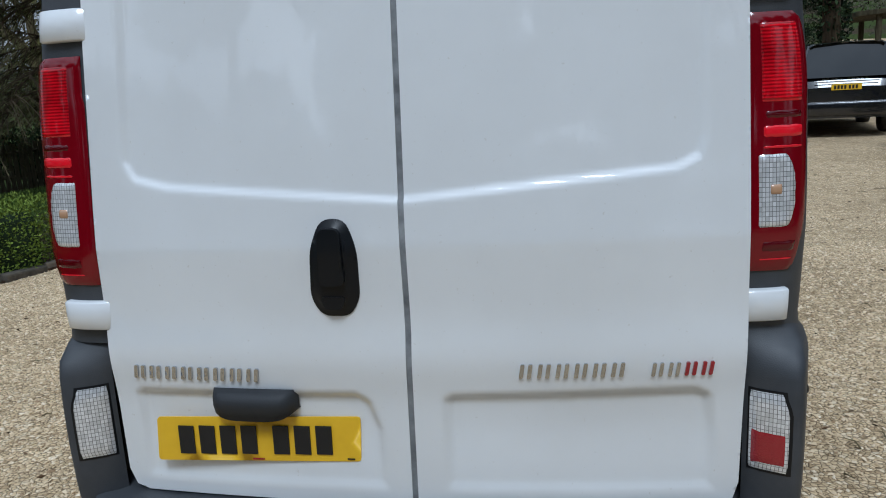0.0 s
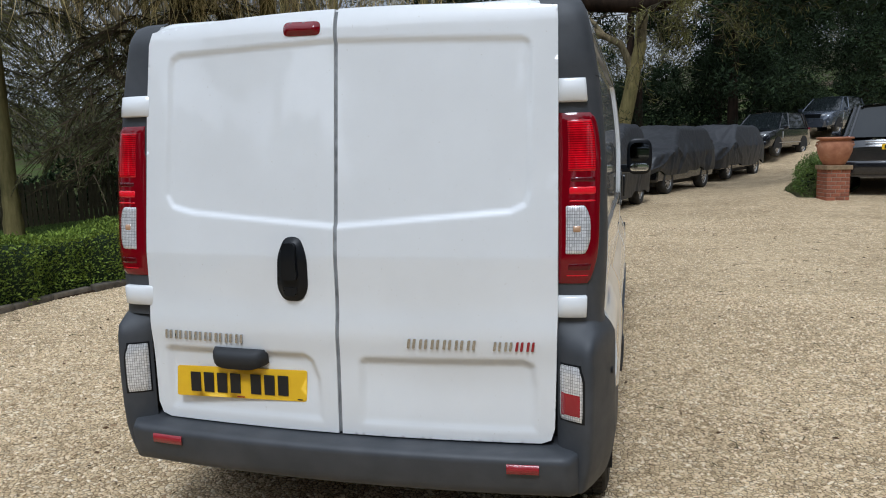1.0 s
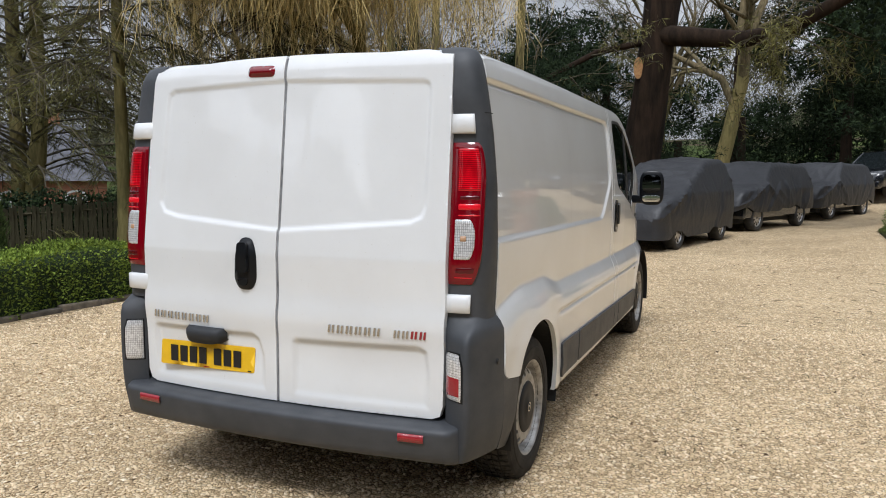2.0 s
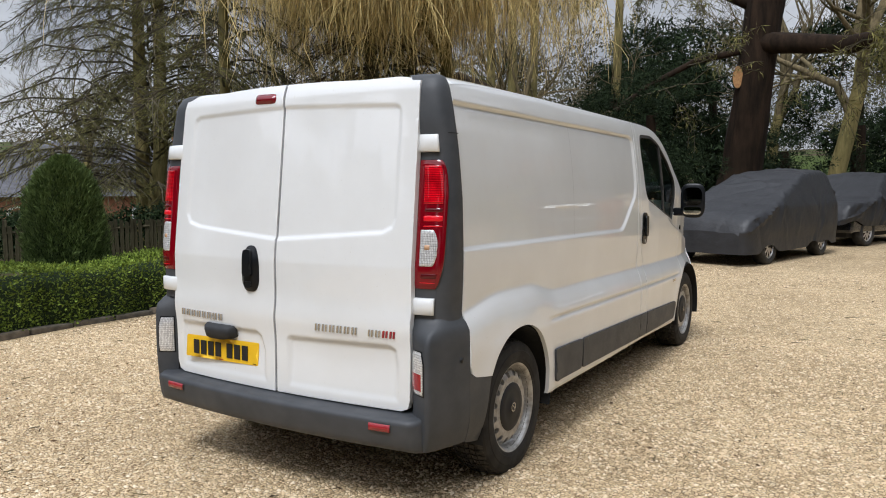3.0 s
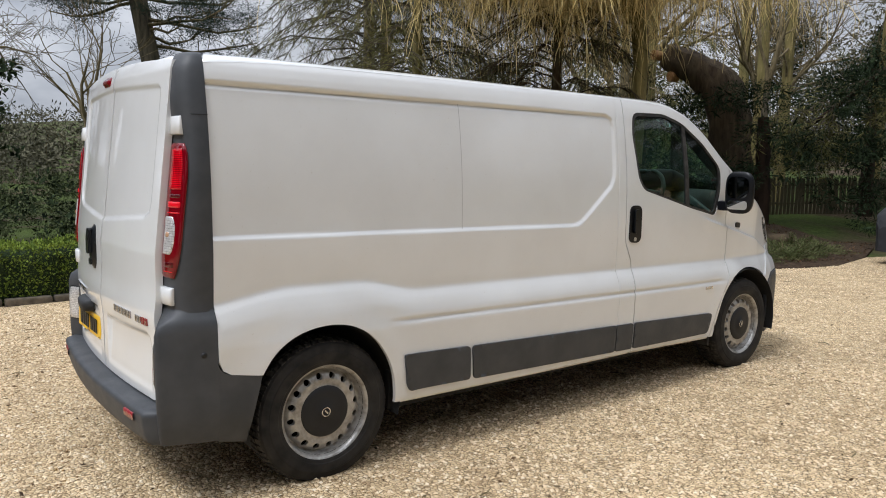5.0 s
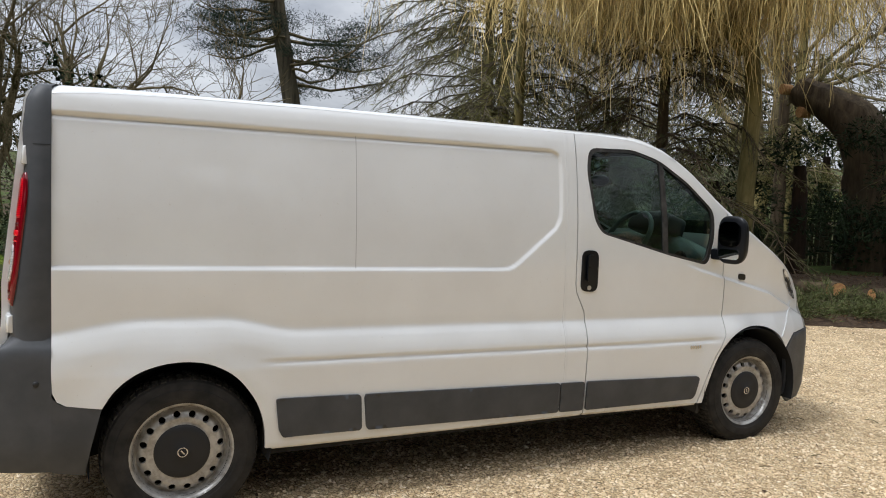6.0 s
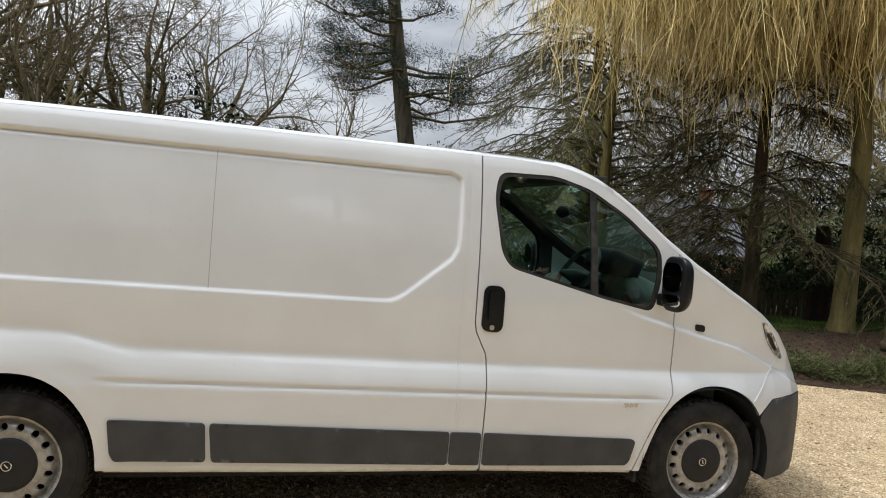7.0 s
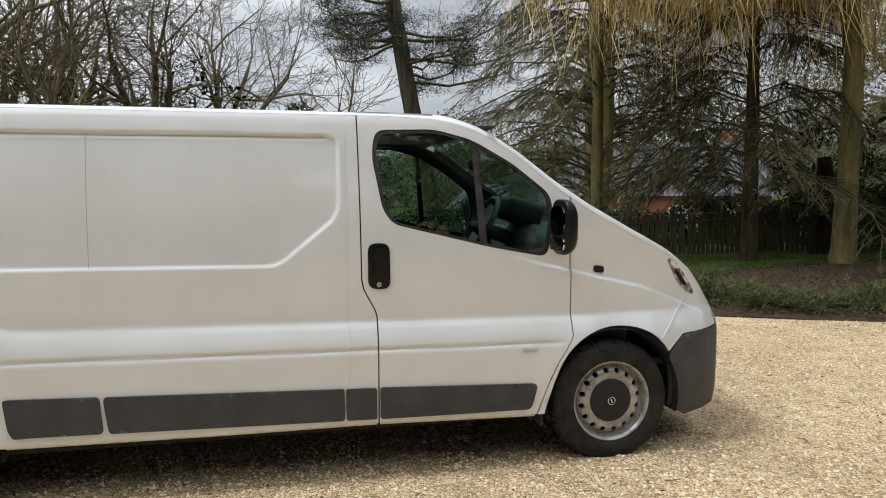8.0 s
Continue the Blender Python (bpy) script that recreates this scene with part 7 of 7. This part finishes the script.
for k in range(460):
    a = rng.uniform(0, 2 * math.pi)
    R = rng.uniform(58, 105)
    x, y = R * math.sin(a), R * math.cos(a)
    west = -2.3 < math.atan2(x, y) < -1.36
    h = rng.uniform(3.0, 7.5) * (0.62 if west else 1.0 if -1.4 < math.atan2(x, y) < -1.0 else 1.5)
    q = rng.uniform(2.5, 5)
    (lumps if -2.1 < math.atan2(x, y) < 0.5 else behind).append((x, y, gz(x, y) + h * 0.55, q, q, h * 0.75))
v, f = leaf_cloud(rng, lumps, 3.6, 0.42, 0.17)
v2, f2 = leaf_cloud(rng, behind, 1.1, 0.95, 0.34)
v, f = np.concatenate([v, v2]), np.concatenate([f, f2 + len(v)])
tagged(raw("far_woods", v, f, M_FAR), "distant brown and green winter woodland", "woods", kind="stuff")
# unseen trees added behind the walk for reflections; those past x = 9 block skylight
for k, (x, y, z0, z1, r, n) in enumerate(((10, -17, 2, 12, 4.5, 14), (-4, -22, 2, 13, 5, 16), (2, -26, 1, 12, 5, 14), (19, -8, 1, 11, 4.5, 14), (24, 4, 1, 12, 5, 14), (21, 14, 1, 9, 4, 12), (15, -13, 1, 11, 4.5, 14), (-10, -17, 1, 12, 4.5, 14), (6, -21, 1, 10, 4.5, 14), (-15, -11, 1, 10, 4, 12), (-2, -17, 0.5, 6, 3, 10), (25, -3, 1, 10, 4, 12), (17, 0, 1, 9, 4, 12), (16, 8.5, 0.5, 8, 3.2, 12), (17.5, -4, 1, 10, 4, 12), (22, 9, 1, 11, 4, 12))):
    g = gz(x, y)
    evergreen_mass("garden_tree", "unseen dark evergreen tree added beyond the drive to block sky", "tree", 240 + k, crown(rng, x, y, g + z0, g + z1 + (4 if x > 9 else 0), r + 0.6, n + 8 if x > 9 else n, 0.8), 14 if x > 9 else 24, 0.42, 0.20, M_YEW, [(x, y, g - 0.2), (x, y, g + z1 * 0.7)], 0.3, None, 0.1)

# ---------------------------------------------------------------- brick pier with a terracotta urn, grass island
px, py = 4.78, 12.75
g = gz(px, py) - 0.02
pier = tagged(empty("brick_pier", px, py, g, 12), "low red brick pier with a stone cap beside the drive", "pier")
pier.scale = (0.80, 0.80, 1.0)
part("mortar_core", block(0.53, 0.53, 0.60, pose(0, 0, 0.30)), M_MORTAR, pier)
brick_bm = block(0.210, 0.098, 0.064, None, 0.005, 1)
brick = part("brick", brick_bm, M_BRICK, pier)
half_b = part("brick", block(0.098, 0.098, 0.064, None, 0.005, 1), M_BRICK, pier)
first, firsth = True, True
for course in range(8):
    z = 0.040 + 0.075 * course
    for sd in range(4):
        rot = pose(0, 0, 0, 0, 0, 90 * sd)
        xs = [-0.165, 0.055] if course % 2 == sd % 2 else [-0.055, 0.165]
        for bx in xs:
            o = brick if first else brick.copy()
            if not first:
                scene.collection.objects.link(o)
            first = False
            o.matrix_basis = rot @ pose(bx, -0.224, z)
        o = half_b if firsth else half_b.copy()
        if not firsth:
            scene.collection.objects.link(o)
        firsth = False
        o.matrix_basis = rot @ pose(0.221 if course % 2 == sd % 2 else -0.221, -0.224, z)
part("cap_stone", block(0.62, 0.62, 0.085, pose(0, 0, 0.64), 0.015), M_CAPSTONE, pier, "weathered sandstone cap")
urn = tagged(empty("terracotta_urn", px, py, g + 0.682), "large round terracotta urn standing on a brick pier", "urn")
V, F = lathe([(0.0, 0.0), (0.19, 0.0), (0.20, 0.03), (0.255, 0.12), (0.305, 0.26), (0.315, 0.36), (0.295, 0.44), (0.270, 0.475), (0.285, 0.49), (0.325, 0.500), (0.335, 0.520), (0.325, 0.535), (0.285, 0.538), (0.26, 0.50), (0.24, 0.40), (0.0, 0.38)], 40, "z")
add("urn_body", V, F, M_TERRA, urn)
for s in (-1, 1):
    v, f = tubes([([(s * 0.28, 0, 0.45), (s * 0.325, 0, 0.44), (s * 0.335, 0, 0.39), (s * 0.30, 0, 0.35)], [0.018] * 4)], 8)
    raw("urn_handle", v, f, M_TERRA, urn, smooth=True)
rng = np.random.default_rng(251)
ISLE = [(4.22, 13.0), (4.33, 15), (5.75, 20.2), (7.2, 20.3), (5.95, 15.5), (5.15, 13.45), (4.8, 12.95)]
n = 26000
P = np.stack([rng.uniform(4.3, 7.5, n), rng.uniform(12.8, 20.4, n)], 1)
dd = depth_in(ISLE, P)
P, dd = P[dd > 0], dd[dd > 0]
hgt = 0.45 * ease(dd, 0, 0.6)
P3 = np.column_stack([P, ground_z(P[:, 0], P[:, 1]) + hgt * rng.uniform(0.6, 1.0, len(P))])
v, f = cards(P3, unit(rng.normal(0, 0.45, (len(P), 3)) + np.array([0, 0, 0.9])), 0.07, 0.020, rng)
tagged(raw("island_planting", v, f, M_SHRUB), "dense low green planting behind the urn", "planting", kind="stuff")
patch("island_mound", ISLE, [], 0.2, lambda P: np.stack([P[:, 0], P[:, 1], ground_z(P[:, 0], P[:, 1]) + 0.42 * ease(depth_in(ISLE, P), 0, 0.6)], 1), M_SOIL)
tagged(bpy.data.objects["island_mound"], "low earth mound planted with grass", "mound", kind="structure")
evergreen_mass("island_bush", "rounded green bush beside the brick pier", "bush", 256, [(4.55, 13.25, gz(4.55, 13.25) + 0.28, 0.36, 0.40, 0.36), (4.68, 13.9, gz(4.7, 13.9) + 0.32, 0.40, 0.5, 0.42), (4.95, 14.7, gz(4.95, 14.7) + 0.36, 0.45, 0.6, 0.45), (5.4, 15.8, gz(5.4, 15.8) + 0.36, 0.5, 0.7, 0.45)], 900, 0.055, 0.020, M_GRASS, None, 0.2, None, 0.02)
evergreen_mass("variegated_shrub", "yellow variegated shrub at the drive's edge", "shrub", 255, [(6.35, 10.9, 0.55, 0.42, 0.42, 0.6), (6.45, 10.8, 1.15, 0.35, 0.35, 0.5), (6.4, 10.9, 1.6, 0.25, 0.25, 0.35)], 420, 0.06, 0.04, M_VARIEG)

# ---------------------------------------------------------------- parked cars


def car_wheel(parent, x, y, z, r=0.37):
    sgn = 1 if x > 0 else -1
    V, F = lathe([(r * 0.66, -0.11), (r * 0.92, -0.125), (r, -0.09), (r, 0.09), (r * 0.92, 0.125), (r * 0.68, 0.115), (r * 0.66, 0.09)], 28)
    w = add("wheel", [(x + sgn * a, y + b, z + c) for a, b, c in V], F, M_RUBBER, parent, label="alloy car wheel")
    V, F = [], []
    V0, F0 = lathe([(r * 0.67, 0.10), (r * 0.62, 0.105), (r * 0.58, 0.085)], 28)
    V += [(x + sgn * a, y + b, z + c) for a, b, c in V0]
    F += list(F0)
    for k in range(10):
        a = 2 * math.pi * k / 10
        c, s = math.cos(a), math.sin(a)
        b = len(V)
        for rr, w2, h in ((0.04, 0.030, 0.10), (r * 0.63, 0.022, 0.095)):
            for e in (-1, 1):
                V.append((x + sgn * h, y + rr * c - e * w2 * s, z + rr * s + e * w2 * c))
        F.append((b, b + 1, b + 3, b + 2))
    add("spoked_rim", V, F, M_ALLOY, w, False, "silver spoked alloy rim")
    V, F = lathe([(0.0, 0.05), (r * 0.62, 0.05)], 20)
    add("brake_disc", [(x + sgn * a, y + b, z + c) for a, b, c in V], F, M_DARK, w)


HOOD_Y = [-2.47, -2.40, -2.2, -1.0, 1.10, 1.5, 2.0, 2.28, 2.42, 2.48]
HOOD_Z = [0.92, 1.05, 1.12, 1.13, 1.13, 1.11, 1.06, 0.98, 0.84, 0.72]
WID = [0.88, 0.94, 0.97, 0.99, 0.99, 0.985, 0.97, 0.92, 0.80, 0.66]


def body_ring(y):
    zt, w = float(np.interp(y, HOOD_Y, HOOD_Z)), float(np.interp(y, HOOD_Y, WID))
    half = [(w * 0.86, 0.34), (w * 0.97, 0.42), (w, 0.62), (w * 0.995, 0.85 if zt > 0.95 else zt - 0.1), (w * 0.965, zt - 0.05), (w * 0.90, zt - 0.005), (w * 0.5, zt + 0.015)]
    return [(x, y, z) for x, z in half] + [(0, y, zt + 0.02)] + [(-x, y, z) for x, z in half[::-1]]


def suv(label, x, y, rz, paint, tail_view=False):
    root = empty("parked_suv", x, y, gz(x, y) - 0.01, rz)
    tagged(root, label, "car", "cars parked along the drive")
    sts = [-2.47, -2.40, -2.2, -1.9, -1.5, -1.0, 0, 0.6, 1.1, 1.5, 1.9, 2.15, 2.28, 2.36, 2.42, 2.48]
    V, F = grid([body_ring(s) for s in sts])
    F = list(F) + [tuple(range(15)), tuple(range(15 * 15 + 14, 15 * 15 - 1, -1))]
    add("body", V, F, paint, root, sharp=35)
    # greenhouse
    base = [(-2.38, 0.82), (-1.9, 0.90), (0.2, 0.92), (1.12, 0.86)]
    top = [(-2.16, 0.66), (-1.7, 0.72), (-0.1, 0.73), (0.30, 0.66)]
    def gh(sgn, a, b):
        return [(sgn * w0, y0, 1.12) for y0, w0 in base[a:b]], [(sgn * w1, y1, 1.74) for y1, w1 in top[a:b]]
    for sgn in (1, -1):
        lo, hi = gh(sgn, 0, 4)
        V, F = grid([lo, hi])
        add("side_glass", V, F, M_CARGLASS, root, False)
        for k, t in ((0, 0), (1, 0.5), (2, 0.2), (3, 0)):
            a, b = np.array(lo[k]), np.array(hi[k])
            V, F = tubes([([a + np.array([sgn * 0.004, 0, 0]), b + np.array([sgn * 0.004, 0, 0])], [0.035, 0.030])], 5)
            raw("pillar", V, F, paint if k != 1 else M_CARBLACK, root)
        part("door_mirror", block(0.20, 0.12, 0.15, pose(sgn * 1.04, 0.88, 1.17), 0.04), paint, root, "", True)
        part("side_moulding", block(0.02, 2.9, 0.03, pose(sgn * 0.985, -0.1, 0.55), 0.006), M_ALLOY, root)
        part("side_vent", block(0.02, 0.07, 0.30, pose(sgn * 0.985, 0.98, 0.86, 12), 0.006), M_ALLOY, root)
        part("headlamp", block(0.34, 0.10, 0.13, pose(sgn * 0.66, 2.33, 0.86, 0, 0, -sgn * 18), 0.03), M_CLEAR, root, "clear headlamp", True)
        part("tail_light", block(0.10, 0.10, 0.46, pose(sgn * 0.86, -2.40, 0.92, 0, 0, 0), 0.03), M_REDDARK, root, "red tail light", True)
        for yy in (1.48, -1.44):
            car_wheel(root, sgn * 0.86, yy, 0.37)
            V, F = lathe([(0.0, 0.0), (0.425, 0.0)], 26)
            add("arch_shadow", [(sgn * (0.9965 if yy < 1.4 else 0.990), yy + b, max(0.345, 0.38 + c)) for a, b, c in V], F, M_DARK, root)
    V, F = grid([[(-0.84, 1.13, 1.12), (0, 1.20, 1.13), (0.84, 1.13, 1.12)], [(-0.64, 0.31, 1.75), (0, 0.36, 1.775), (0.64, 0.31, 1.75)]])
    add("windscreen", V, F, M_CARGLASS, root)
    V, F = grid([[(-0.80, -2.39, 1.12), (0, -2.43, 1.12), (0.80, -2.39, 1.12)], [(-0.64, -2.17, 1.75), (0, -2.20, 1.77), (0.64, -2.17, 1.75)]])
    add("rear_glass", V, F, M_CARGLASS, root)
    ring = lambda yy, w, z: [(-w, yy, z - 0.035), (-w * 0.9, yy, z + 0.01), (0, yy, z + 0.035), (w * 0.9, yy, z + 0.01), (w, yy, z - 0.035)]
    V, F = grid([ring(-2.26, 0.64, 1.745), ring(-1.9, 0.71, 1.775), ring(-0.8, 0.745, 1.80), ring(0.0, 0.735, 1.79), ring(0.34, 0.67, 1.755)])
    add("roof", V, F, paint, root)
    part("grille", block(1.00, 0.06, 0.22, pose(0, 2.44, 0.84), 0.02), M_BLACK, root)
    part("front_bumper", block(1.70, 0.16, 0.26, pose(0, 2.36, 0.50), 0.06, 3), paint, root, "", True)
    part("rear_bumper", block(1.84, 0.16, 0.28, pose(0, -2.42, 0.52), 0.06, 3), paint, root, "", True)
    p = part("number_plate", block(0.52, 0.012, 0.11, pose(0, -2.475, 0.93), 0.003), M_YELLOW, root, "yellow number plate with black bars")
    for k in range(7):
        part("plate_bar", block(0.038, 0.003, 0.072, pose(-0.195 + 0.058 * k + (0.02 if k > 3 else 0), -2.4835, 0.93)), M_INK, p)
    part("tailgate_strip", block(1.10, 0.012, 0.022, pose(0, -2.478, 1.035), 0.004), M_ALLOY, root)
    for k in range(10):
        part("badge_bar", block(0.045, 0.008, 0.032, pose(-0.37 + 0.075 * k + (0.06 if k > 4 else 0) - 0.03, -2.448, 1.085)), M_CHROME, root, "chrome badge bar")
    return root


suv("glossy black estate car parked on the gravel", 6.55, 31.2, 150, M_CARBLACK)
suv("grey blue estate car parked up the drive", 10.3, 37.2, 147, M_CARGREY)
suv("dark navy estate car parked behind the urn", 6.54, 15.56, -13, M_CARBLACK)
suv("silver blue estate car parked higher up", 13.0, 26.5, 185, M_CARGREY)


def covered_car(label, x, y, rz, seed, hem=0.40, low=1.0, back=0.0):
    rng = np.random.default_rng(seed)
    root = empty("covered_car", x, y, gz(x, y) - 0.01, rz)
    tagged(root, label, "car", "covered cars")
    PY = [-2.50, -2.46, -2.36, -2.12, -1.95, 0.10 - 1.4 * back, 0.30 - back, 1.05 + 0.3 * back, 1.15 + 0.5 * back, 2.18, 2.32, 2.46, 2.52]
    PZ = [0.85, 1.10, 1.30, 1.72, 1.77, 1.80 - 0.06 * back, 1.77 - 0.12 * back, 1.24 - 0.16 * back, 1.19 - 0.16 * back, 1.10 - 0.20 * back, 1.04 - 0.20 * back, 0.86 - 0.12 * back, 0.66 - 0.06 * back]
    PW = [0.84, 0.93, 0.97, 1.00, 1.01, 1.02, 1.02, 1.02, 1.02, 1.00, 0.97, 0.90, 0.80]
    # folds pulled tight between the roof's edge, the mirrors and the hem: (y, z) lines, height, width
    folds = [(rng.uniform(-2.4, 2.4), rng.uniform(0.9, 1.5), rng.uniform(-1.3, 1.3), rng.uniform(0.4, 1.1), rng.uniform(-0.035, 0.045), rng.uniform(0.06, 0.16)) for _ in range(26)]
    folds += [(0.95, 1.25, 2.35, 0.75, 0.06, 0.12), (0.95, 1.25, 0.2, 0.5, 0.05, 0.10), (0.95, 1.25, -1.0, 0.7, 0.035, 0.10), (-2.2, 1.4, -1.3, 0.5, 0.045, 0.14)]
    top_folds = [(rng.uniform(-2, 2), rng.uniform(-0.7, 0.7), rng.uniform(0, 3.14), rng.uniform(-0.02, 0.028), rng.uniform(0.06, 0.14)) for _ in range(16)]
    wave = rng.uniform(0, 6.28, 3)
    rows, NS = [], 70
    for yy in np.linspace(-2.50, 2.52, 110):
        h, w = low * float(np.interp(yy, PY, PZ)), float(np.interp(yy, PY, PW))
        belt = min(1.08, h - 0.05)
        sec = [(0.96 * w, hem), (1.0 * w, 0.66), (0.985 * w, belt), (w * (0.985 - 0.34 * max(0, h - 0.07 - belt)), h - 0.05), (w * (0.90 - 0.34 * max(0, h - 0.07 - belt)), h), (0, h + 0.035)]
        L = np.concatenate([[0], np.cumsum([math.hypot(sec[k + 1][0] - sec[k][0], sec[k + 1][1] - sec[k][1]) for k in range(5)])])
        half = []
        for q in np.linspace(0, L[-1], NS // 2 + 1):
            half.append((float(np.interp(q, L, [p[0] for p in sec])), float(np.interp(q, L, [p[1] for p in sec]))))
        row = []
        for sg, pts in ((1, half), (-1, half[-2::-1])):
            for xx, zz in pts:
                d = 0.0
                flat = float(ease(np.array([zz]), h - 0.10, h - 0.01)[0])
                for y0, z0, dy, drop, amp, wd in folds:
                    t = (z0 - zz) / drop
                    if -0.1 < t < 1.3:
                        d += amp * max(0.0, 1 - abs(yy - (y0 + dy * t * (1 if sg > 0 else 0.8)) ) / wd) * min(1, max(0, 1.3 - t)) * min(1, (t + 0.1) * 5)
                e = 0.0
                for y0, x0, a, amp, wd in top_folds:
                    e += amp * max(0.0, 1 - abs((yy - y0) * math.cos(a) + (sg * xx - x0) * math.sin(a)) / wd)
                lift = 0.10 * math.sin(2.3 * yy + wave[0]) + 0.05 * math.sin(5.7 * yy + wave[1])
                z2 = zz + max(0, lift) * max(0, 1 - (zz - hem) / 0.3) + e * flat
                row.append((sg * (xx + d * (1 - flat) + 0.02 * max(0, 1 - (zz - hem) / 0.2)), yy, z2))
        rows.append(row)
    V, F = grid(rows)
    n = len(rows[0])
    F = list(F) + [tuple(range(n)), tuple(range(109 * n + n - 1, 109 * n - 1, -1))]
    add("cloth_cover", V, F, M_COVER, root, label="charcoal cloth car cover with creases", sharp=38)
    part("car_flank", block(1.90, 4.5, 0.42, pose(0, 0, 0.55), 0.08, 3), M_CARBLACK, root, "glossy black lower bodywork")
    for sgn in (1, -1):
        for yy in (1.46, -1.44):
            car_wheel(root, sgn * 0.84, yy, 0.36, 0.36)
    part("sump", block(1.5, 4.2, 0.16, pose(0, 0, 0.30), 0.03), M_DARK, root)
    return root


first_cover = covered_car("car under a charcoal cloth cover on the gravel", -0.03, 13.25, 165.6, 1, 0.24, 1.03, 0.85)
first_cover.scale = (0.95, 0.93, 1.0)
covered_car("second car under a charcoal cloth cover", 1.62, 19.3, 157, 2, 0.50)
covered_car("third car under a creased charcoal cover", 3.85, 25.0, 155, 3)

# ---------------------------------------------------------------- houses beyond the trees


def house(label, x, y, z, rz, L, D, H, rows, cols, wall_mat):
    root = empty("brick_house", x, y, z, rz)
    tagged(root, label, "house")
    part("house_wall", block(L, D, H, pose(0, 0, H / 2)), wall_mat, root)
    V = [(-L / 2 - 0.4, -D / 2 - 0.4, H), (L / 2 + 0.4, -D / 2 - 0.4, H), (L / 2 + 0.4, D / 2 + 0.4, H), (-L / 2 - 0.4, D / 2 + 0.4, H), (-L / 2 + 1, 0, H + D * 0.42), (L / 2 - 1, 0, H + D * 0.42)]
    add("slate_roof", V, [(0, 1, 5, 4), (1, 2, 5), (2, 3, 4, 5), (3, 0, 4), (0, 3, 2, 1)], M_SLATE, root, False)
    part("chimney", block(0.9, 0.6, 2.0, pose(L * 0.3, 0.3, H + D * 0.40)), wall_mat, root)
    for r in range(rows):
        for c in range(cols):
            wx, wz = -L / 2 + L * (c + 0.5) / cols, 1.6 + 2.9 * r
            w = part("window", block(1.15, 0.10, 1.75, pose(wx, -D / 2 - 0.01, wz), 0.02), M_WHITEWASH, root, "white framed window")
            for px_ in (-0.26, 0.26):
                for pz_ in (-0.40, 0.40):
                    part("pane", block(0.44, 0.03, 0.70, pose(wx + px_, -D / 2 - 0.06, wz + pz_)), M_PANE, w)
            part("sill", block(1.3, 0.2, 0.10, pose(wx, -D / 2 - 0.06, wz - 0.95), 0.01), M_WHITEWASH, w)
            V = [(wx + 0.62 * math.cos(a) * s, -D / 2 - 0.05, wz + 0.86 + 0.42 * math.sin(a) * s) for s in (1.0, 0.72) for a in np.linspace(0, math.pi, 9)]
            add("arch_band", V, [(k, k + 1, 10 + k, 9 + k) for k in range(8)], M_WHITEWASH, w, False)
    return root


house("red brick house with white arched windows uphill", 46, 112, 10.6, -20, 16, 9, 6.2, 2, 5, M_HOUSE)
port = tagged(empty("timber_canopy", 11.8, 24.6, gz(11.8, 24.6), -12), "dark timber canopy on posts over parked cars", "canopy")
part("canopy_roof", block(4.6, 3.6, 0.16, pose(0.6, 0, 2.95, 0, -3), 0.02), M_FENCE, port)
for px_, py_ in ((-1.0, -1.6), (2.6, -1.6), (-1.0, 1.6), (2.6, 1.6)):
    part("canopy_post", block(0.16, 0.16, 3.0, pose(px_, py_, 1.45), 0.015), M_FENCE, port)
house("red brick house with a slate roof among trees", -40, 26, -2.5, 52, 13, 8, 3.4, 1, 4, M_HOUSE)
house("pale rendered house beyond the garden", -46, 17.5, -2.6, 68, 8, 4, 2.6, 1, 3, M_WHITEWASH)
